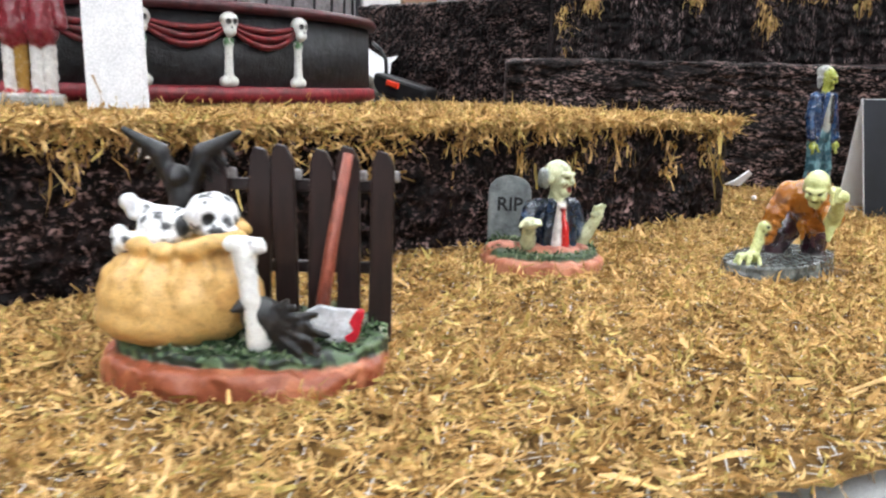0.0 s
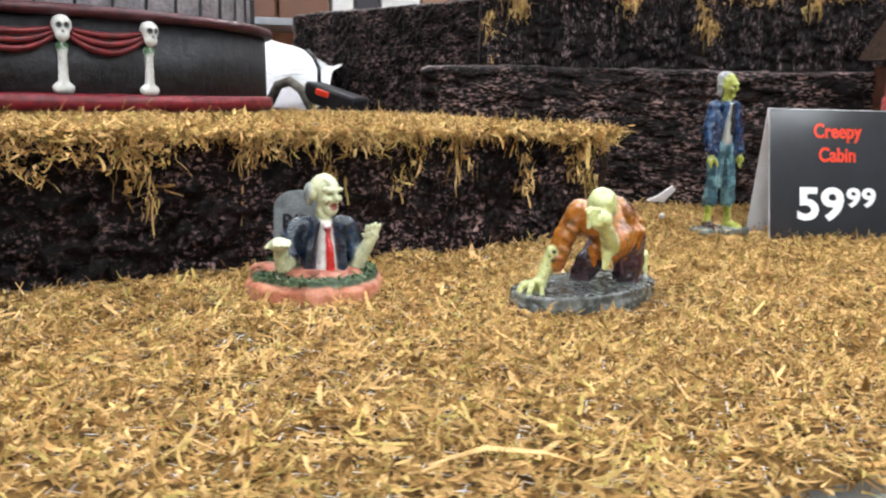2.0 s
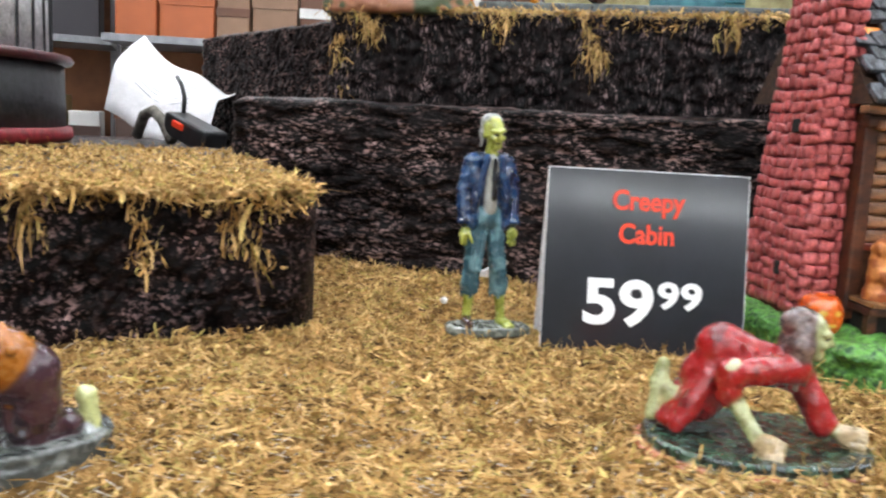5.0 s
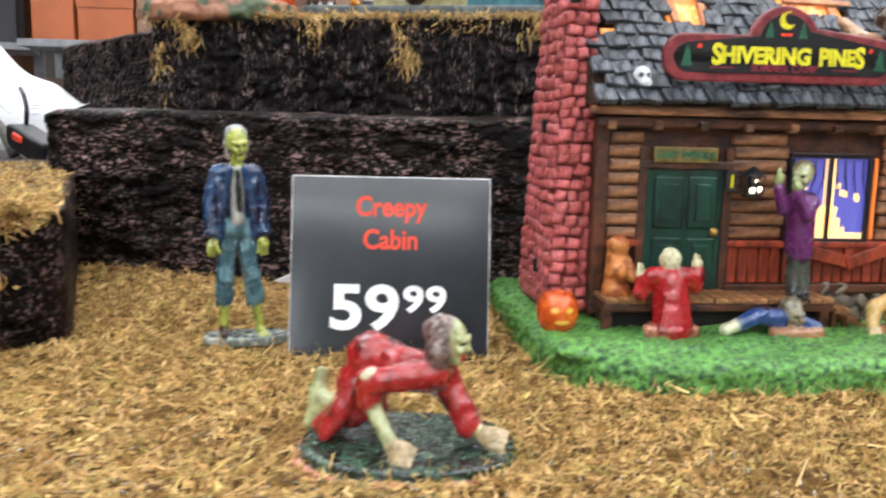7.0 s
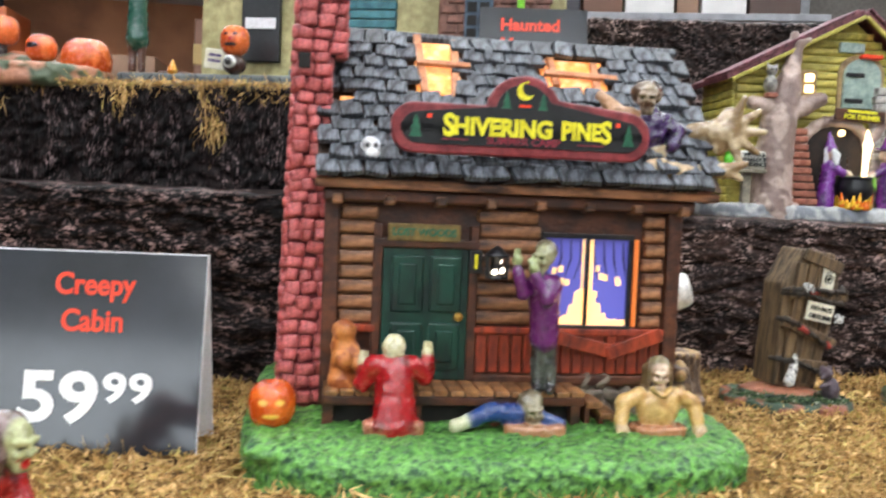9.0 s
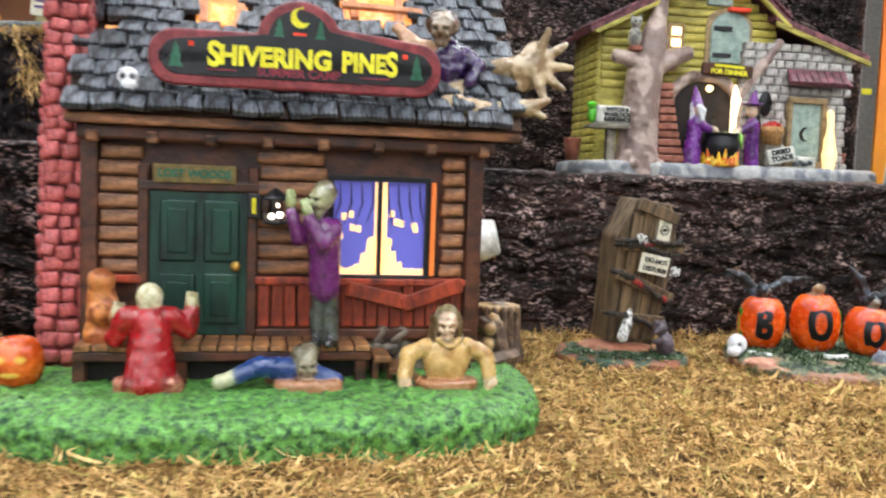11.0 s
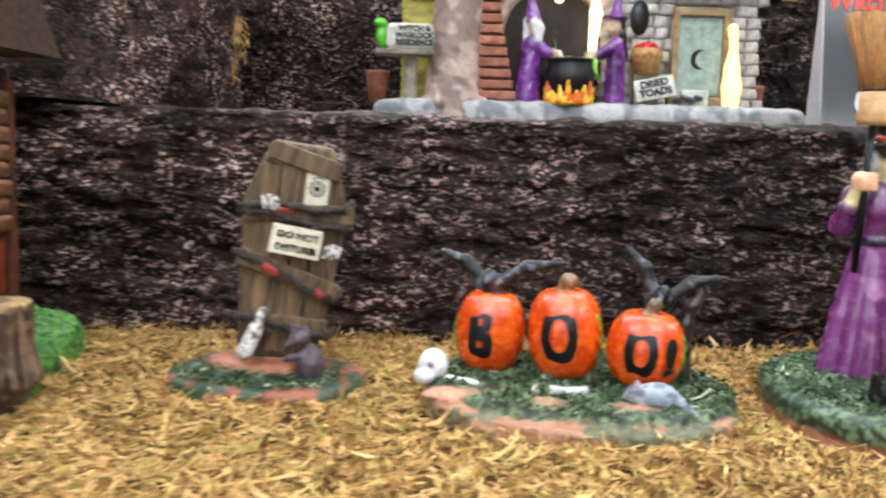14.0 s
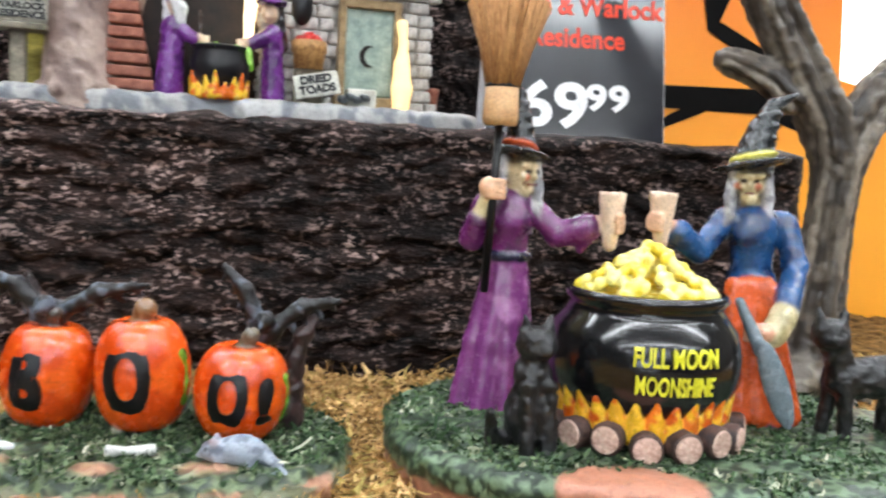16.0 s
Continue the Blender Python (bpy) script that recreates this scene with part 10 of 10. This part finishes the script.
# ---- bare tree, printed panel and the shop behind ----
def bare_tree():
    """A driftwood-like model tree: a core with long twisted ridges laid along it."""
    s = Sculpt(0.0010, 0.0018)
    tones = ((srgb(66, 58, 50), srgb(104, 95, 84), 150, 0.1), (srgb(92, 83, 72), srgb(134, 124, 110), 170, 0.0), (srgb(50, 43, 37), srgb(88, 79, 69), 150, 0.1))
    trunk = [(0.001, 0.0), (0.003, 0.021), (0.0052, 0.0475), (0.006, 0.0717), (0.0066, 0.0859), (0.0008, 0.102), (-0.0103, 0.1202), (-0.0213, 0.1384), (-0.030, 0.157), (-0.044, 0.182)]
    rad = [0.0115, 0.0096, 0.0084, 0.0080, 0.0086, 0.0088, 0.0082, 0.0082, 0.0074, 0.006]
    def limb(line, radii, ridges, turn, seed):
        rng = random.Random(seed)
        s.chain([(x, 0, z) for x, z in line], [r * 0.78 for r in radii], tones[2])
        for k in range(ridges):
            ph = 2 * math.pi * k / ridges + rng.uniform(-0.15, 0.15)
            pts, rr = [], []
            for i, ((x, z), r) in enumerate(zip(line, radii)):
                a, b = line[max(i - 1, 0)], line[min(i + 1, len(line) - 1)]
                d = Vector((b[0] - a[0], 0, b[1] - a[1])).normalized()
                side = Vector((d.z, 0, -d.x))
                t = ph + turn * i
                off = side * math.cos(t) + Vector((0, 1, 0)) * math.sin(t)
                pts.append(tuple(Vector((x, 0, z)) + off * r * rng.uniform(0.78, 0.92)))
                rr.append(r * rng.uniform(0.18, 0.30))
            s.chain(pts, rr, tones[k % 3], k=0.0007)
    limb(trunk, rad, 13, 0.13, 3)
    limb([(-0.010, 0.108), (-0.020, 0.1148), (-0.030, 0.1182), (-0.0370, 0.1196)], [0.0080, 0.0062, 0.0052, 0.0046], 7, 0.2, 4)
    limb([(0.0062, 0.082), (0.0120, 0.097), (0.0205, 0.111), (0.034, 0.126), (0.05, 0.14)], [0.0084, 0.0082, 0.0078, 0.007, 0.006], 9, 0.16, 5)
    for a in (150, 200, 250, 300, 350, 60):
        t = radians(a)
        s.chain([(0.001, 0, 0.022), (0.010 * math.cos(t), 0.010 * math.sin(t), 0.009), (0.023 * math.cos(t), 0.018 * math.sin(t), 0.001)], [0.006, 0.005, 0.003], tones[a % 3])
    s.build("bare_tree", pose(0.8925, 0.791, 0.006, 0, 0, -3), rough=0.0005, rscale=420, label="twisted bare grey-brown model tree beside the ledge", category="tree")


bare_tree()


def printed_panel():
    ob = thing("printed_panel", pose(0.822, 1.0, 0.0), "orange Halloween panel printed with black bare branches", "sign")
    m, nt, N, L, b = nodes_of("orange_printed_card")
    co = N.new("ShaderNodeTexCoord").outputs["Object"]
    sep = N.new("ShaderNodeSeparateXYZ")
    L.new(co, sep.inputs[0])
    mr = N.new("ShaderNodeMapRange")
    mr.inputs[1].default_value, mr.inputs[2].default_value = 0.08, 0.32
    L.new(sep.outputs[2], mr.inputs[0])
    L.new(ramp_node(nt, mr.outputs[0], [(0.0, srgb(240, 160, 40)), (0.55, srgb(234, 120, 26)), (1.0, srgb(222, 92, 22))]), b.inputs["Base Color"])
    b.inputs["Roughness"].default_value = 0.5
    part("board", prism_bm([(0, 0.002), (0.30, 0.002), (0.30, 0.122), (0.185, 0.148), (0.172, 0.42), (0, 0.42)], 0, 0.004, 0.0004), m, ob, "orange printed board")
    ink = surface("black_print", srgb(5, 4, 4), srgb(10, 8, 7), 100, 0.6, 0, spec=0.08)
    def branch(pts, rad):
        bm = tube_bm([(x, 0, z) for x, z in pts], rad, 8)
        for v in bm.verts:
            v.co.y = v.co.y * 0.02 - 0.0008
        part("printed_branch", bm, ink, ob, "flat black printed branch")
    branch([(0.02, 0.136), (0.05, 0.134), (0.0805, 0.132), (0.137, 0.132), (0.172, 0.124), (0.190, 0.114)], [0.0062, 0.0066, 0.0068, 0.0075, 0.0115, 0.013])
    branch([(0.066, 0.106), (0.0795, 0.117), (0.1015, 0.128)], [0.0022, 0.003, 0.0042])
    branch([(0.092, 0.25), (0.098, 0.22), (0.102, 0.188), (0.1045, 0.175), (0.120, 0.166), (0.139, 0.155), (0.16, 0.138)], [0.003, 0.0036, 0.004, 0.0045, 0.005, 0.006, 0.008])
    branch([(0.128, 0.25), (0.118, 0.21), (0.104, 0.178)], [0.0022, 0.003, 0.004])


printed_panel()


def shop_rack(m, seed, label):
    ob = thing("shop_rack", m, label, "shelving", "shop racks")
    steel = surface("grey_rack_steel", srgb(120, 120, 124), srgb(150, 150, 154), 20, 0.4, 0) if "grey_rack_steel" not in bpy.data.materials else bpy.data.materials["grey_rack_steel"]
    back = surface("brown_peg_board", srgb(128, 82, 52), srgb(164, 108, 70), 8, 0.7, 0.1) if "brown_peg_board" not in bpy.data.materials else bpy.data.materials["brown_peg_board"]
    part("back_board", box_bm((-0.6, 0.2, -0.85), (0.6, 0.22, 1.1)), back, ob, "brown peg board")
    for x in (-0.6, -0.2, 0.2, 0.58):
        part("upright", box_bm((x, 0.17, -0.85), (x + 0.03, 0.2, 1.15), 0.002), steel, ob)
    rng = random.Random(seed)
    for z in (-0.5, -0.1, 0.28, 0.66):
        part("shelf", box_bm((-0.6, -0.1, z - 0.02), (0.6, 0.2, z), 0.002), steel, ob)
    cols = [srgb(176, 92, 48), srgb(46, 40, 46), srgb(140, 106, 82), srgb(216, 212, 208), srgb(72, 48, 38), srgb(104, 66, 46), srgb(150, 122, 70)]
    mats = [bpy.data.materials.get("carton_%d" % i) or surface("carton_%d" % i, tuple(c * 0.85 for c in col), col, 12, 0.5, 0) for i, col in enumerate(cols)]
    for z in (-0.5, -0.1, 0.28, 0.66):
        x = -0.58
        while x < 0.5:
            w, h = rng.uniform(0.06, 0.16), rng.uniform(0.1, 0.3)
            box = thing("carton", m @ pose(x + w / 2, 0.02, z), "plain coloured goods carton on a shop rack", "carton", "shop cartons")
            part("box", box_bm((-w / 2 + 0.004, -0.08, 0), (w / 2 - 0.004, 0.1, h), 0.004), mats[rng.randrange(7)], box)
            part("lid_band", box_bm((-w / 2 + 0.002, -0.083, h * 0.55), (w / 2 - 0.002, -0.079, h * 0.75), 0.001), mats[rng.randrange(7)], box)
            x += w


# added emitter: stands for the white glare beyond the printed panel
def light_box():
    ob = thing("light_box", pose(1.65, 1.75, 0.0, 0, 0, -12), "added glowing white panel standing for bright glare in the shop", "light panel")
    part("case", box_bm((-0.32, 0.01, -0.85), (0.42, 0.06, 0.75), 0.004), SHELF_WHITE, ob)
    part("lit_face", box_bm((-0.3, -0.002, 0.16), (0.4, 0.009, 0.72), 0.001), glow("white_glare_glow", (1.0, 0.98, 0.95), 1.4), ob, "glowing white face")


light_box()
shop_rack(pose(-0.55, 2.5, 0, 0, 0, 15), 4, "brown shop rack filled with autumn goods")
shop_rack(pose(-1.75, 2.2, 0, 0, 0, 30), 7, "brown shop rack filled with autumn goods")
shop_rack(pose(0.6, 2.9, 0, 0, 0, 0), 11, "brown shop rack filled with autumn goods")
